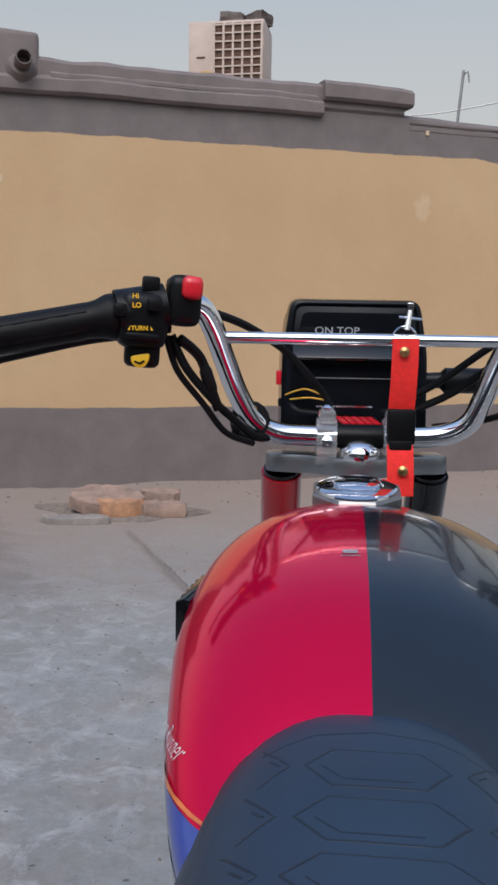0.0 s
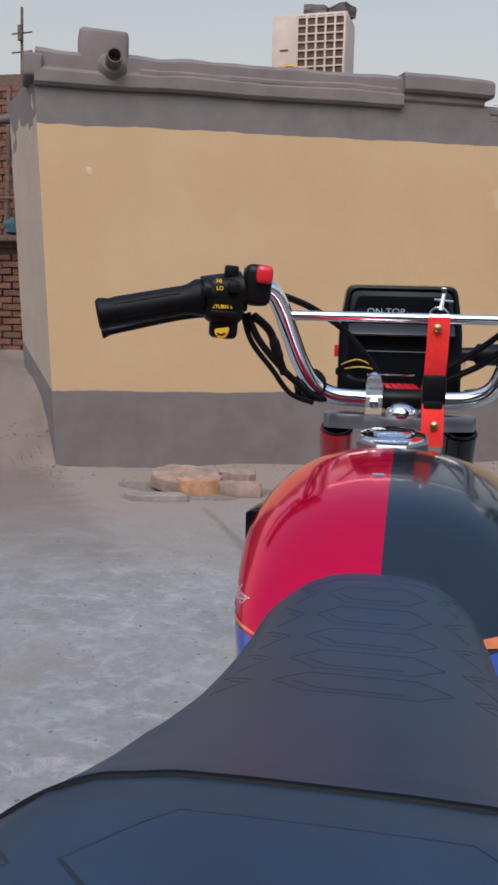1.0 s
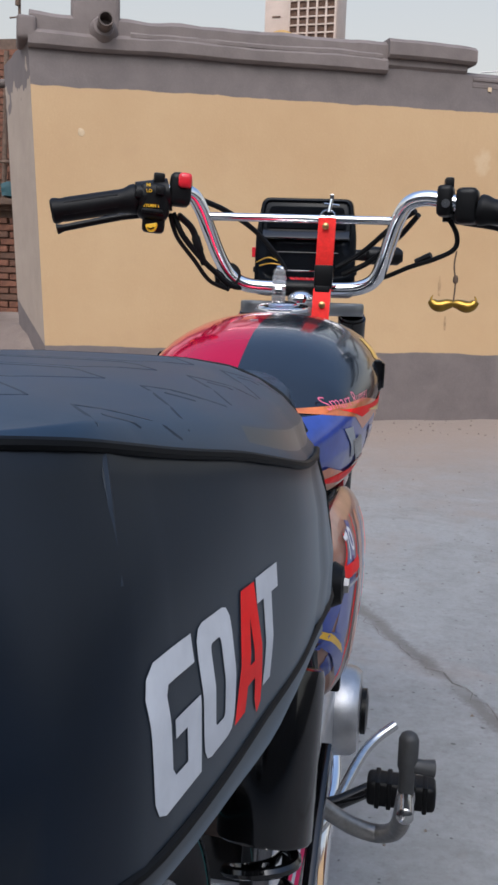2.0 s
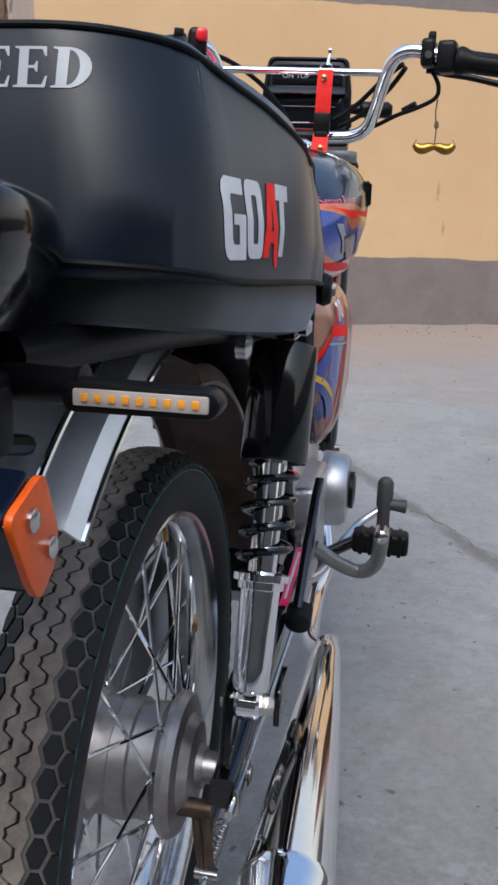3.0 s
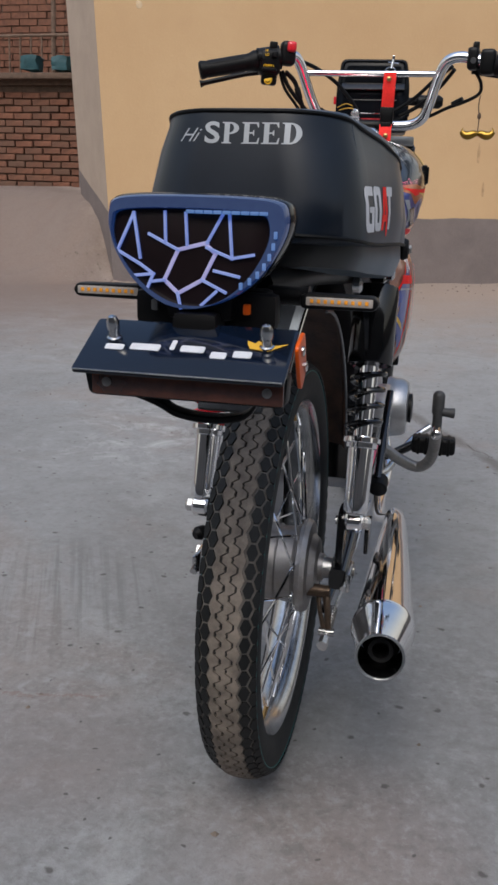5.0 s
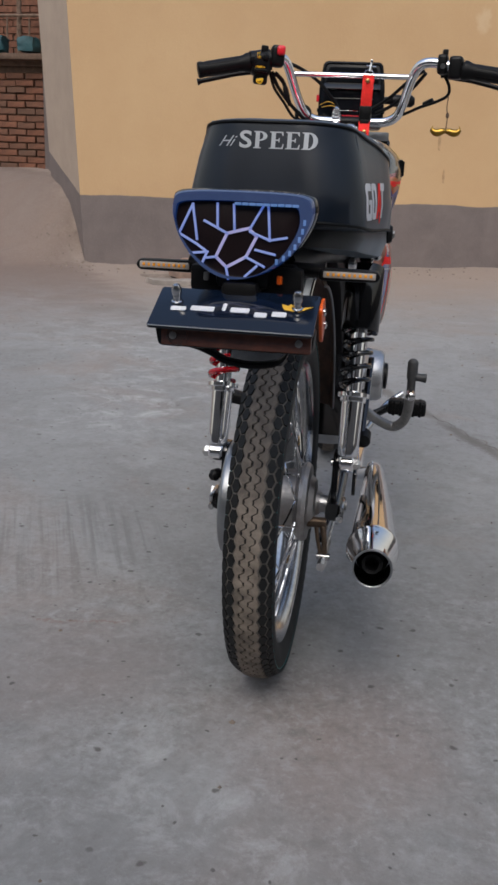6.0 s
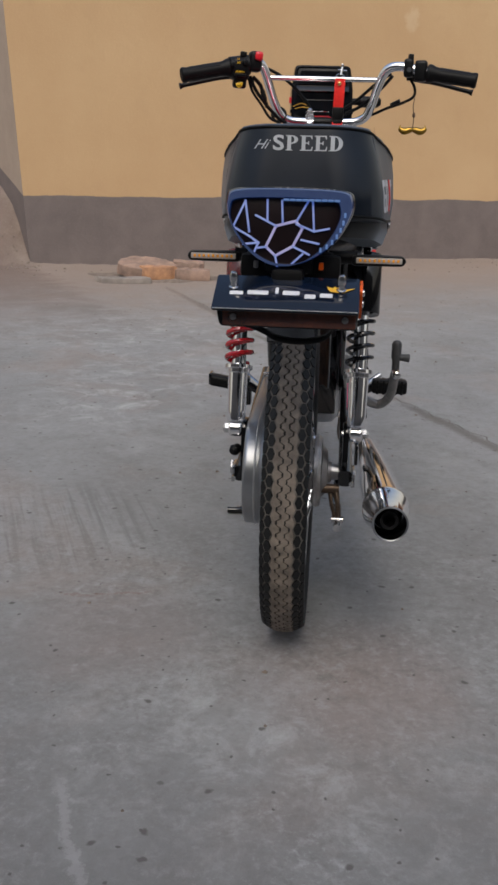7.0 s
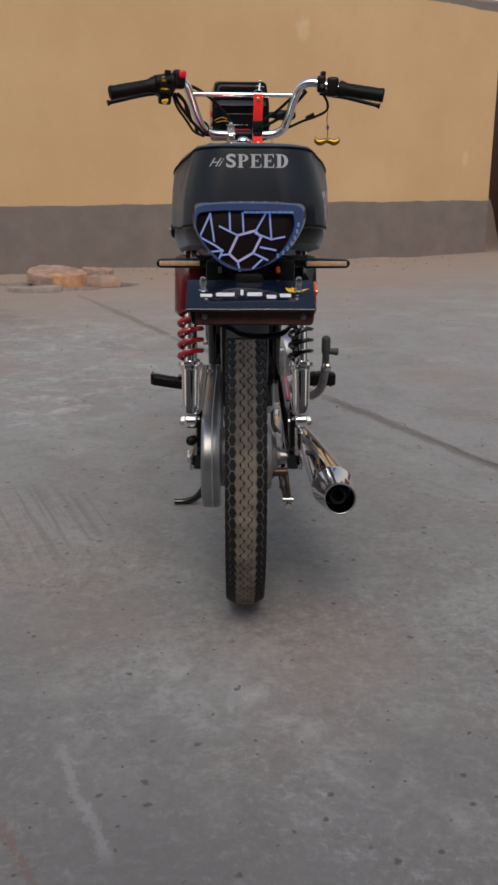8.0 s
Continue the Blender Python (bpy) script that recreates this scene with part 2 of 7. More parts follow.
def concrete_material():
    """Trowelled yard concrete: blotches, pale cement splashes, broom lines, and soil towards the house."""
    m, n, l, b, tc = node_material("yard_concrete")
    p = tc.outputs["Object"]
    sep = n.new("ShaderNodeSeparateXYZ")
    l.new(p, sep.inputs[0])
    x, y = sep.outputs["X"], sep.outputs["Y"]
    big = noise_of(n, l, p, 0.9, 5, 0.6, 0.4)
    mid = noise_of(n, l, p, 6, 6, 0.65)
    fine = noise_of(n, l, p, 55, 5, 0.7)
    grit = noise_of(n, l, p, 420, 3, 0.6)
    col = blend(n, l, ranged(n, l, big, 0.25, 0.75), (0.200, 0.198, 0.194), (0.268, 0.265, 0.259))
    col = blend(n, l, ranged(n, l, mid, 0.47, 0.75, 0, 0.22), col, (0.29, 0.284, 0.276))
    col = blend(n, l, ranged(n, l, noise_of(n, l, p, 17, 6, 0.72, 0.3), 0.52, 0.34, 0, 0.35), col, (0.15, 0.146, 0.14))
    col = blend(n, l, ranged(n, l, noise_of(n, l, p, 2.6, 6, 0.7, 0.8), 0.54, 0.34, 0, 0.6), col, (0.165, 0.158, 0.150))
    col = blend(n, l, ranged(n, l, fine, 0.47, 0.30, 0, 0.4), col, (0.13, 0.109, 0.105))
    col = blend(n, l, ranged(n, l, fine, 0.55, 0.74, 0, 0.3), col, (0.32, 0.345, 0.338))
    col = blend(n, l, ranged(n, l, grit, 0.60, 0.72, 0, 0.3), col, (0.14, 0.13, 0.12))
    col = blend(n, l, ranged(n, l, noise_of(n, l, p, 130, 4, 0.75), 0.66, 0.74, 0, 0.7), col, (0.085, 0.075, 0.068))
    col = blend(n, l, ranged(n, l, noise_of(n, l, p, 3.4, 7, 0.68, 0.5), 0.55, 0.72, 0, 0.45), col, (0.36, 0.356, 0.35))
    # grooves where the wet concrete was dragged, and two pale scratches
    lean_map = n.new("ShaderNodeMapping")
    lean_map.vector_type = "TEXTURE"
    lean_map.inputs["Rotation"].default_value, lean_map.inputs["Scale"].default_value = (0, 0, 0.41), (0.016, 0.6, 1)
    l.new(p, lean_map.inputs["Vector"])
    drag = noise_of(n, l, lean_map.outputs["Vector"], 1.0, 3, 0.5, 0.25)
    dx, dy = maths(n, l, "MULTIPLY", maths(n, l, "SUBTRACT", x, DRAG[0]), 1 / DRAG[2]), maths(n, l, "MULTIPLY", maths(n, l, "SUBTRACT", y, DRAG[1]), 1 / DRAG[3])
    near = ranged(n, l, maths(n, l, "ADD", maths(n, l, "POWER", maths(n, l, "ABSOLUTE", dx), 2.0), maths(n, l, "POWER", maths(n, l, "ABSOLUTE", dy), 2.0)), 1.0, 0.1, 0, 0.6, True)
    drag_mask = maths(n, l, "MULTIPLY", near, ranged(n, l, drag, 0.53, 0.39))
    col = blend(n, l, drag_mask, col, (0.135, 0.13, 0.125))
    # pinkish soil stains
    stain = ranged(n, l, noise_of(n, l, p, 1.6, 5, 0.65, 0.5), 0.50, 0.68, 0, 0.55)
    col = blend(n, l, stain, col, (0.225, 0.178, 0.152))
    # arcs left by the trowel
    arc = n.new("ShaderNodeMapping")
    arc.vector_type = "TEXTURE"
    arc.inputs["Rotation"].default_value, arc.inputs["Scale"].default_value = (0, 0, 1.1), (0.035, 0.5, 1)
    l.new(p, arc.inputs["Vector"])
    stroke = noise_of(n, l, arc.outputs["Vector"], 1.0, 5, 0.62, 0.35)
    patch = ranged(n, l, noise_of(n, l, p, 0.75, 3), 0.52, 0.66, 0, 0.2)
    col = blend(n, l, maths(n, l, "MULTIPLY", patch, ranged(n, l, stroke, 0.40, 0.62)), col, (0.32, 0.315, 0.31))
    # pale cement splashes
    for cx, cy, r in ((-0.62, 1.95, 0.55), (-0.95, 2.9, 0.8), (-0.03, -0.44, 0.34), (0.30, -0.62, 0.3), (-0.75, 1.4, 0.4)):
        d = maths(n, l, "ADD", maths(n, l, "POWER", maths(n, l, "SUBTRACT", x, cx), 2.0), maths(n, l, "POWER", maths(n, l, "SUBTRACT", y, cy), 2.0))
        near = ranged(n, l, d, r * r, 0.0, 0, 1)
        spl = ranged(n, l, noise_of(n, l, p, 9, 8, 0.75, 0.6), 0.50, 0.68, 0, 0.6)
        col = blend(n, l, maths(n, l, "MULTIPLY", near, spl), col, (0.46, 0.455, 0.445))
    # near-yard shade painted dark, and reddish earth carried in on the tyres
    for cx, cy, r, amount, paint in ((-0.45, -0.78, 0.62, 0.62, (0.135, 0.132, 0.128)), (0.34, -0.80, 0.60, 0.60, (0.135, 0.132, 0.128)), (-0.02, -1.05, 0.55, 0.6, (0.13, 0.127, 0.123)), (0.12, -0.20, 0.24, 0.5, (0.21, 0.165, 0.15)), (-0.30, -0.10, 0.22, 0.4, (0.20, 0.16, 0.145))):
        d = maths(n, l, "ADD", maths(n, l, "POWER", maths(n, l, "SUBTRACT", x, cx), 2.0), maths(n, l, "POWER", maths(n, l, "SUBTRACT", y, cy), 2.0))
        near = ranged(n, l, d, r * r, 0.0, 0, 1, True)
        worn = ranged(n, l, noise_of(n, l, p, 14, 7, 0.72, 0.5), 0.30, 0.62, 0.35, amount)
        col = blend(n, l, maths(n, l, "MULTIPLY", near, worn), col, paint)
    # close mottling and scattered dark specks
    mottle = noise_of(n, l, p, 95, 6, 0.72, 0.2)
    near = ranged(n, l, noise_of(n, l, p, 3.1, 4, 0.6), 0.38, 0.62, 0.25, 1.0)
    near = maths(n, l, "MULTIPLY", near, ranged(n, l, maths(n, l, "MULTIPLY_ADD", mid, 0.6, y), 1.3, 0.2, 0.3, 1.0, True))
    clot = noise_of(n, l, p, 36, 7, 0.68, 0.4)
    col = blend(n, l, maths(n, l, "MULTIPLY", near, ranged(n, l, clot, 0.53, 0.66, 0, 0.5)), col, (0.345, 0.345, 0.34))
    col = blend(n, l, maths(n, l, "MULTIPLY", near, ranged(n, l, clot, 0.47, 0.36, 0, 0.5)), col, (0.135, 0.125, 0.118))
    col = blend(n, l, maths(n, l, "MULTIPLY", near, ranged(n, l, mottle, 0.54, 0.70, 0, 0.5)), col, (0.36, 0.365, 0.355))
    col = blend(n, l, maths(n, l, "MULTIPLY", near, ranged(n, l, mottle, 0.46, 0.33, 0, 0.55)), col, (0.13, 0.115, 0.11))
    for scale, share, size in ((16, 0.88, 0.105), (44, 0.94, 0.15)):
        cell = n.new("ShaderNodeTexVoronoi")
        cell.voronoi_dimensions = "2D"
        cell.inputs["Scale"].default_value = scale
        wobble = n.new("ShaderNodeVectorMath")
        wobble.operation = "MULTIPLY_ADD"
        tint = n.new("ShaderNodeTexNoise")
        tint.inputs["Scale"].default_value = 45
        l.new(p, tint.inputs["Vector"])
        l.new(tint.outputs["Color"], wobble.inputs[0])
        wobble.inputs[1].default_value = (0.02, 0.012, 0)
        l.new(p, wobble.inputs[2])
        l.new(wobble.outputs["Vector"], cell.inputs["Vector"])
        pick = n.new("ShaderNodeSeparateColor")
        l.new(cell.outputs["Color"], pick.inputs[0])
        some = ranged(n, l, pick.outputs[0], share, share + 0.02)
        dot = ranged(n, l, cell.outputs["Distance"], size, size * 0.5, 0, 0.85)
        col = blend(n, l, maths(n, l, "MULTIPLY", some, dot), col, (0.075, 0.068, 0.062))
    # a pale smear of cement and a rusty streak
    for ax, ay, bx, by, wide, amount, paint in ((-0.285, -0.50, -0.175, -0.755, 0.012, 0.36, (0.36, 0.355, 0.35)), (-0.33, -0.66, -0.245, -0.80, 0.010, 0.5, (0.17, 0.10, 0.08)), (-0.45, 0.02, -0.27, 0.05, 0.006, 0.45, (0.2, 0.12, 0.095)),
                                                (-1.12, 4.62, -0.36, 2.96, 0.036, 0.72, (0.112, 0.098, 0.086)), (-0.36, 2.96, 0.30, 1.66, 0.036, 0.72, (0.112, 0.098, 0.086)), (0.30, 1.66, 0.94, 0.37, 0.036, 0.72, (0.112, 0.098, 0.086)), (0.94, 0.37, 1.3, -0.2, 0.036, 0.72, (0.112, 0.098, 0.086))):
        ux, uy = bx - ax, by - ay
        far = math.hypot(ux, uy)
        ux, uy = ux / far, uy / far
        rx, ry = maths(n, l, "SUBTRACT", x, (ax + bx) / 2), maths(n, l, "SUBTRACT", y, (ay + by) / 2)
        u = maths(n, l, "MULTIPLY_ADD", rx, ux, maths(n, l, "MULTIPLY", ry, uy))
        v = maths(n, l, "MULTIPLY_ADD", rx, -uy, maths(n, l, "MULTIPLY", ry, ux))
        v = maths(n, l, "MULTIPLY_ADD", maths(n, l, "SUBTRACT", mid, 0.5), 0.05, v)
        edge = maths(n, l, "MULTIPLY_ADD", maths(n, l, "SUBTRACT", mottle, 0.5), 0.05, maths(n, l, "ABSOLUTE", v))
        mark = maths(n, l, "MULTIPLY", ranged(n, l, edge, wide, wide * 0.2, 0, amount, True), ranged(n, l, maths(n, l, "ABSOLUTE", u), far * 0.5 + wide * 0.5, far * 0.5 - wide * 3))
        col = blend(n, l, mark, col, paint)
    # soil by the house
    dist = maths(n, l, "SUBTRACT", maths(n, l, "MULTIPLY_ADD", x, 0.49, 6.8), y)
    dist = maths(n, l, "MULTIPLY_ADD", maths(n, l, "SUBTRACT", mid, 0.5), 2.2, dist)
    soil_mask = ranged(n, l, dist, 4.2, 0.5, 0, 0.85, True)
    soil = blend(n, l, fine, (0.196, 0.147, 0.116), (0.292, 0.226, 0.184))
    # trodden brown earth up the lane
    lane = maths(n, l, "MULTIPLY_ADD", maths(n, l, "SUBTRACT", mid, 0.5), 0.5, maths(n, l, "MULTIPLY_ADD", y, 0.6, x))
    soil = blend(n, l, ranged(n, l, lane, 1.05, 0.75, 0, 0.9, True), soil, blend(n, l, fine, (0.104, 0.067, 0.049), (0.180, 0.125, 0.097)))
    col = blend(n, l, soil_mask, col, soil)
    l.new(col, b.inputs["Base Color"])
    b.inputs["Roughness"].default_value = 0.82
    # broom lines run one way
    mp = n.new("ShaderNodeMapping")
    mp.inputs["Rotation"].default_value = (0, 0, 0.35)
    mp.inputs["Scale"].default_value = (40, 2.5, 1)
    l.new(p, mp.inputs["Vector"])
    broom = noise_of(n, l, mp.outputs["Vector"], 1.0, 4, 0.6)
    height = maths(n, l, "MULTIPLY_ADD", broom, 0.12, maths(n, l, "MULTIPLY_ADD", fine, 1.0, maths(n, l, "MULTIPLY_ADD", drag_mask, -0.7, maths(n, l, "MULTIPLY", grit, 0.5))))
    bump = n.new("ShaderNodeBump")
    bump.inputs["Strength"].default_value, bump.inputs["Distance"].default_value = 0.22, 0.006
    l.new(height, bump.inputs["Height"])
    l.new(bump.outputs["Normal"], b.inputs["Normal"])
    return m


def house_material(name, zones, side=False):
    """Limewashed render, painted grey below, ochre above and grey at the top, with brushed borders."""
    m, n, l, b, tc = node_material(name)
    p = tc.outputs["Object"]
    sep = n.new("ShaderNodeSeparateXYZ")
    l.new(p, sep.inputs[0])
    x, z = sep.outputs["X"], sep.outputs["Z"]
    wob = noise_of(n, l, p, 2.2, 4, 0.6)
    big, mid, fine = noise_of(n, l, p, 0.8, 5, 0.6), noise_of(n, l, p, 4.5, 6, 0.6, 0.3), noise_of(n, l, p, 70, 4, 0.6)
    ochre = blend(n, l, ranged(n, l, big, 0.3, 0.7), (0.452, 0.291, 0.150), (0.510, 0.347, 0.188))
    ochre = blend(n, l, ranged(n, l, mid, 0.56, 0.75, 0, 0.4), ochre, (0.44, 0.285, 0.155))
    ochre = blend(n, l, ranged(n, l, fine, 0.55, 0.8, 0, 0.2), ochre, (0.62, 0.45, 0.25))
    grey_paint = blend(n, l, ranged(n, l, mid, 0.3, 0.7), (0.130, 0.107, 0.101), (0.172, 0.141, 0.133))
    grey_paint = blend(n, l, ranged(n, l, fine, 0.5, 0.8, 0, 0.3), grey_paint, (0.21, 0.19, 0.18))
    low, low_slope, top, top_slope = zones
    line = maths(n, l, "MULTIPLY_ADD", x, low_slope, low)
    line = maths(n, l, "MULTIPLY_ADD", maths(n, l, "SUBTRACT", wob, 0.5), 0.05, line)
    is_low = ranged(n, l, maths(n, l, "SUBTRACT", line, z), -0.003, 0.003)
    if not side:
        for cx, cz, a, h in ((3.34, 2.06, 0.09, 0.11), (5.28, 0.96, 0.05, 0.09)):
            d = maths(n, l, "ADD", maths(n, l, "POWER", maths(n, l, "MULTIPLY", maths(n, l, "SUBTRACT", x, cx), 1 / a), 2.0), maths(n, l, "POWER", maths(n, l, "MULTIPLY", maths(n, l, "SUBTRACT", z, cz), 1 / h), 2.0))
            d = maths(n, l, "MULTIPLY_ADD", maths(n, l, "SUBTRACT", noise_of(n, l, p, 11, 4, 0.6), 0.5), 2.4, d)
            ochre = blend(n, l, ranged(n, l, d, 1.1, 0.1, 0, 0.4, True), ochre, (0.60, 0.46, 0.31))
    line2 = maths(n, l, "MULTIPLY_ADD", x, top_slope, top)
    bend = maths(n, l, "MAXIMUM", maths(n, l, "SUBTRACT", x, 3.8), 0.0)
    line2 = maths(n, l, "MULTIPLY_ADD", bend, -0.085, line2)
    line2 = maths(n, l, "MULTIPLY_ADD", maths(n, l, "SUBTRACT", noise_of(n, l, p, 5.0, 2) if side else wob, 0.5), 1.4 if side else 0.06, line2)
    is_top = ranged(n, l, maths(n, l, "SUBTRACT", z, line2), -0.003, 0.003)
    mid_paint = blend(n, l, ranged(n, l, mid, 0.3, 0.7), (0.34, 0.27, 0.215), (0.40, 0.32, 0.255)) if side else ochre
    col = blend(n, l, maths(n, l, "MAXIMUM", is_low, is_top), mid_paint, grey_paint)
    l.new(col, b.inputs["Base Color"])
    b.inputs["Roughness"].default_value = 0.75
    bump = n.new("ShaderNodeBump")
    bump.inputs["Strength"].default_value, bump.inputs["Distance"].default_value = 0.35, 0.012
    l.new(maths(n, l, "MULTIPLY_ADD", mid, 1.2, maths(n, l, "MULTIPLY", fine, 0.35)), bump.inputs["Height"])
    l.new(bump.outputs["Normal"], b.inputs["Normal"])
    return m


M["concrete"] = concrete_material()
M["house_front"] = house_material("house_front_paint", (0.55, 0.0, 2.32, 0.032))
M["house_side"] = house_material("house_side_paint", (0.55, 0.36, 2.33, 0.0), True)
M["grey_render"] = material("grey_render", (0.165, 0.134, 0.124), 0.8, 0, 0, 0.25, 3, 0.6, 60)
M["clay"] = material("clay_pipe", (0.11, 0.085, 0.075), 0.8, 0, 0, 0.4, 12, 0.4, 120)
M["brick"] = material("fired_brick", (0.150, 0.062, 0.036), 0.88, 0, 0, 0.45, 18, 0.5, 150)
n, l = M["brick"].node_tree.nodes, M["brick"].node_tree.links
b = n["Principled BSDF"]
paint = b.inputs["Base Color"].links[0].from_socket
own = n.new("ShaderNodeObjectInfo")
l.new(blend(n, l, ranged(n, l, own.outputs["Random"], 0.3, 1.0, 0, 0.75), paint, (0.085, 0.050, 0.034)), b.inputs["Base Color"])
M["mortar"] = material("mud_mortar", (0.108, 0.070, 0.050), 0.9, 0, 0, 0.4, 14, 0.5, 120)
M["stone"] = material("rubble_stone", (0.30, 0.20, 0.15), 0.85, 0, 0, 0.45, 9, 0.8, 60, tint=(0.16, 0.115, 0.095))
M["stone_orange"] = material("orange_rubble", (0.42, 0.22, 0.11), 0.85, 0, 0, 0.45, 14, 0.8, 60, tint=(0.24, 0.13, 0.08))
M["slab"] = material("pale_slab", (0.235, 0.205, 0.182), 0.85, 0, 0, 0.3, 12, 0.6, 80)
M["cooler_white"] = material("sheet_metal_cream", (0.50, 0.39, 0.325), 0.5, 0, 0, 0.12, 6, 0.05, 200)
M["cooler_dark"] = material("cooler_pad", (0.10, 0.055, 0.035), 0.9, 0, 0, 0.5, 40, 0.6, 120)
M["timber"] = material("weathered_timber", (0.13, 0.085, 0.06), 0.85, 0, 0, 0.4, 20, 0.5, 100)
M["dirt"] = material("dry_dirt", (0.185, 0.148, 0.12), 0.95, 0, 0, 0.45, 25, 0.8, 90)
M["dark_crack"] = material("crack_dirt", (0.150, 0.134, 0.120), 0.95, 0, 0, 0.5, 30, 0.8, 120)
M["old_plaster"] = material("old_plaster", (0.56, 0.42, 0.27), 0.8, 0, 0, 0.25, 20, 0.3, 90)
M["drip_stain"] = material("drip_stain", (0.40, 0.26, 0.14), 0.8, 0, 0, 0.3, 20)
M["tarp"] = material("blue_tarp", (0.016, 0.062, 0.075), 0.6, 0, 0, 0.3, 10)
M["unseen_wall"] = material("unseen_wall_render", (0.175, 0.165, 0.155), 0.9, 0, 0, 0.3, 2, 0.5, 40)

# ---- mesh tools ----
def link_mesh(name, bm, mat, parent=None, label="", smooth=38):
    bmesh.ops.recalc_face_normals(bm, faces=bm.faces)
    me = bpy.data.meshes.new(name)
    bm.to_mesh(me)
    bm.free()
    for one in mat if isinstance(mat, (list, tuple)) else [mat]:
        me.materials.append(one)
    if smooth:
        me.shade_smooth()
        me.set_sharp_from_angle(angle=radians(smooth))
    ob = new(name, me)
    if parent:
        ob.parent = parent
    return tagged(ob, label)


def part(name, bm, mat, parent, label="", smooth=38):
    return link_mesh(name, bm, mat, parent, label, smooth)


def empty(name, label, category, group="", kind="", at=(0, 0, 0)):
    ob = new(name)
    ob.location = at
    return tagged(ob, label, category, group, kind)


def mesh_of(verts, faces):
    bm = bmesh.new()
    vs = [bm.verts.new(v) for v in verts]
    for f in faces:
        bm.faces.new([vs[i] for i in f])
    return bm


def join(*bms):
    out = bms[0]
    for b in bms[1:]:
        me = bpy.data.meshes.new("tmp")
        b.to_mesh(me)
        out.from_mesh(me)
        b.free()
        bpy.data.meshes.remove(me)
    return out


def moved(bm, m):
    bmesh.ops.transform(bm, matrix=m, verts=bm.verts)
    return bm


def spline(points, per=8, closed=False):
    """Catmull-Rom through the points."""
    P = [Vector(p) for p in points]
    n, out = len(P), []
    for i in range(n if closed else n - 1):
        if closed:
            a, b, c, d = (P[(i + k) % n] for k in (-1, 0, 1, 2))
        else:
            a, b, c, d = P[max(i - 1, 0)], P[i], P[i + 1], P[min(i + 2, n - 1)]
        for k in range(per):
            t = k / per
            out.append(0.5 * (2 * b + (c - a) * t + (2 * a - 5 * b + 4 * c - d) * t * t + (3 * b - a - 3 * c + d) * t ** 3))
    if not closed:
        out.append(P[-1])
    return out


def tube(points, r, seg=10, closed=False, cap=True):
    """A round rod along the points; r one radius or one for each point."""
    P = [Vector(p) for p in points]
    n = len(P)
    R = r if isinstance(r, (list, tuple)) else [r] * n
    bm = bmesh.new()
    up, rings = None, []
    for i, p in enumerate(P):
        a, b = (P[i - 1], P[(i + 1) % n]) if closed else (P[max(i - 1, 0)], P[min(i + 1, n - 1)])
        t = (b - a).normalized()
        if up is None:
            up = t.orthogonal().normalized()
        up = (up - t * up.dot(t)).normalized()
        s = t.cross(up)
        rings.append([bm.verts.new(p + R[i] * (math.cos(2 * math.pi * k / seg) * up + math.sin(2 * math.pi * k / seg) * s)) for k in range(seg)])
    pairs = zip(rings, rings[1:] + ([rings[0]] if closed else []))
    for q, w in pairs:
        for k in range(seg):
            bm.faces.new((q[k], q[(k + 1) % seg], w[(k + 1) % seg], w[k]))
    if cap and not closed:
        bm.faces.new(rings[0][::-1])
        bm.faces.new(rings[-1])
    return bm


def lathe(profile, a, b=None, seg=24, closed=False):
    """Turns a profile of (along, radius) about the axis from a towards b."""
    a = Vector(a)
    t = (Vector(b) - a).normalized()
    u = t.orthogonal().normalized()
    s = t.cross(u)
    bm = bmesh.new()
    rings = [[bm.verts.new(a + t * h + r * (math.cos(2 * math.pi * k / seg) * u + math.sin(2 * math.pi * k / seg) * s)) for k in range(seg)] for h, r in profile]
    for q, w in zip(rings, rings[1:] + ([rings[0]] if closed else [])):
        for k in range(seg):
            bm.faces.new((q[k], q[(k + 1) % seg], w[(k + 1) % seg], w[k]))
    if not closed:
        if profile[0][1] > 1e-6:
            bm.faces.new(rings[0][::-1])
        if profile[-1][1] > 1e-6:
            bm.faces.new(rings[-1])
    bmesh.ops.remove_doubles(bm, verts=bm.verts, dist=1e-6)
    return bm


def rod(a, b, r, seg=14, bevel=0.0):
    length = (Vector(b) - Vector(a)).length
    if bevel:
        return lathe([(0, r - bevel), (bevel, r), (length - bevel, r), (length, r - bevel)], a, b, seg)
    return lathe([(0, r), (length, r)], a, b, seg)


def box(size, at=(0, 0, 0), bevel=0.0, turn=None, segments=2):
    bm = bmesh.new()
    bmesh.ops.create_cube(bm, size=1)
    bmesh.ops.scale(bm, vec=size, verts=bm.verts)
    if bevel:
        bmesh.ops.bevel(bm, geom=bm.edges[:], offset=bevel, segments=segments, profile=0.6, affect="EDGES")
    if turn is not None:
        bmesh.ops.transform(bm, matrix=turn.to_4x4(), verts=bm.verts)
    bmesh.ops.translate(bm, vec=at, verts=bm.verts)
    return bm


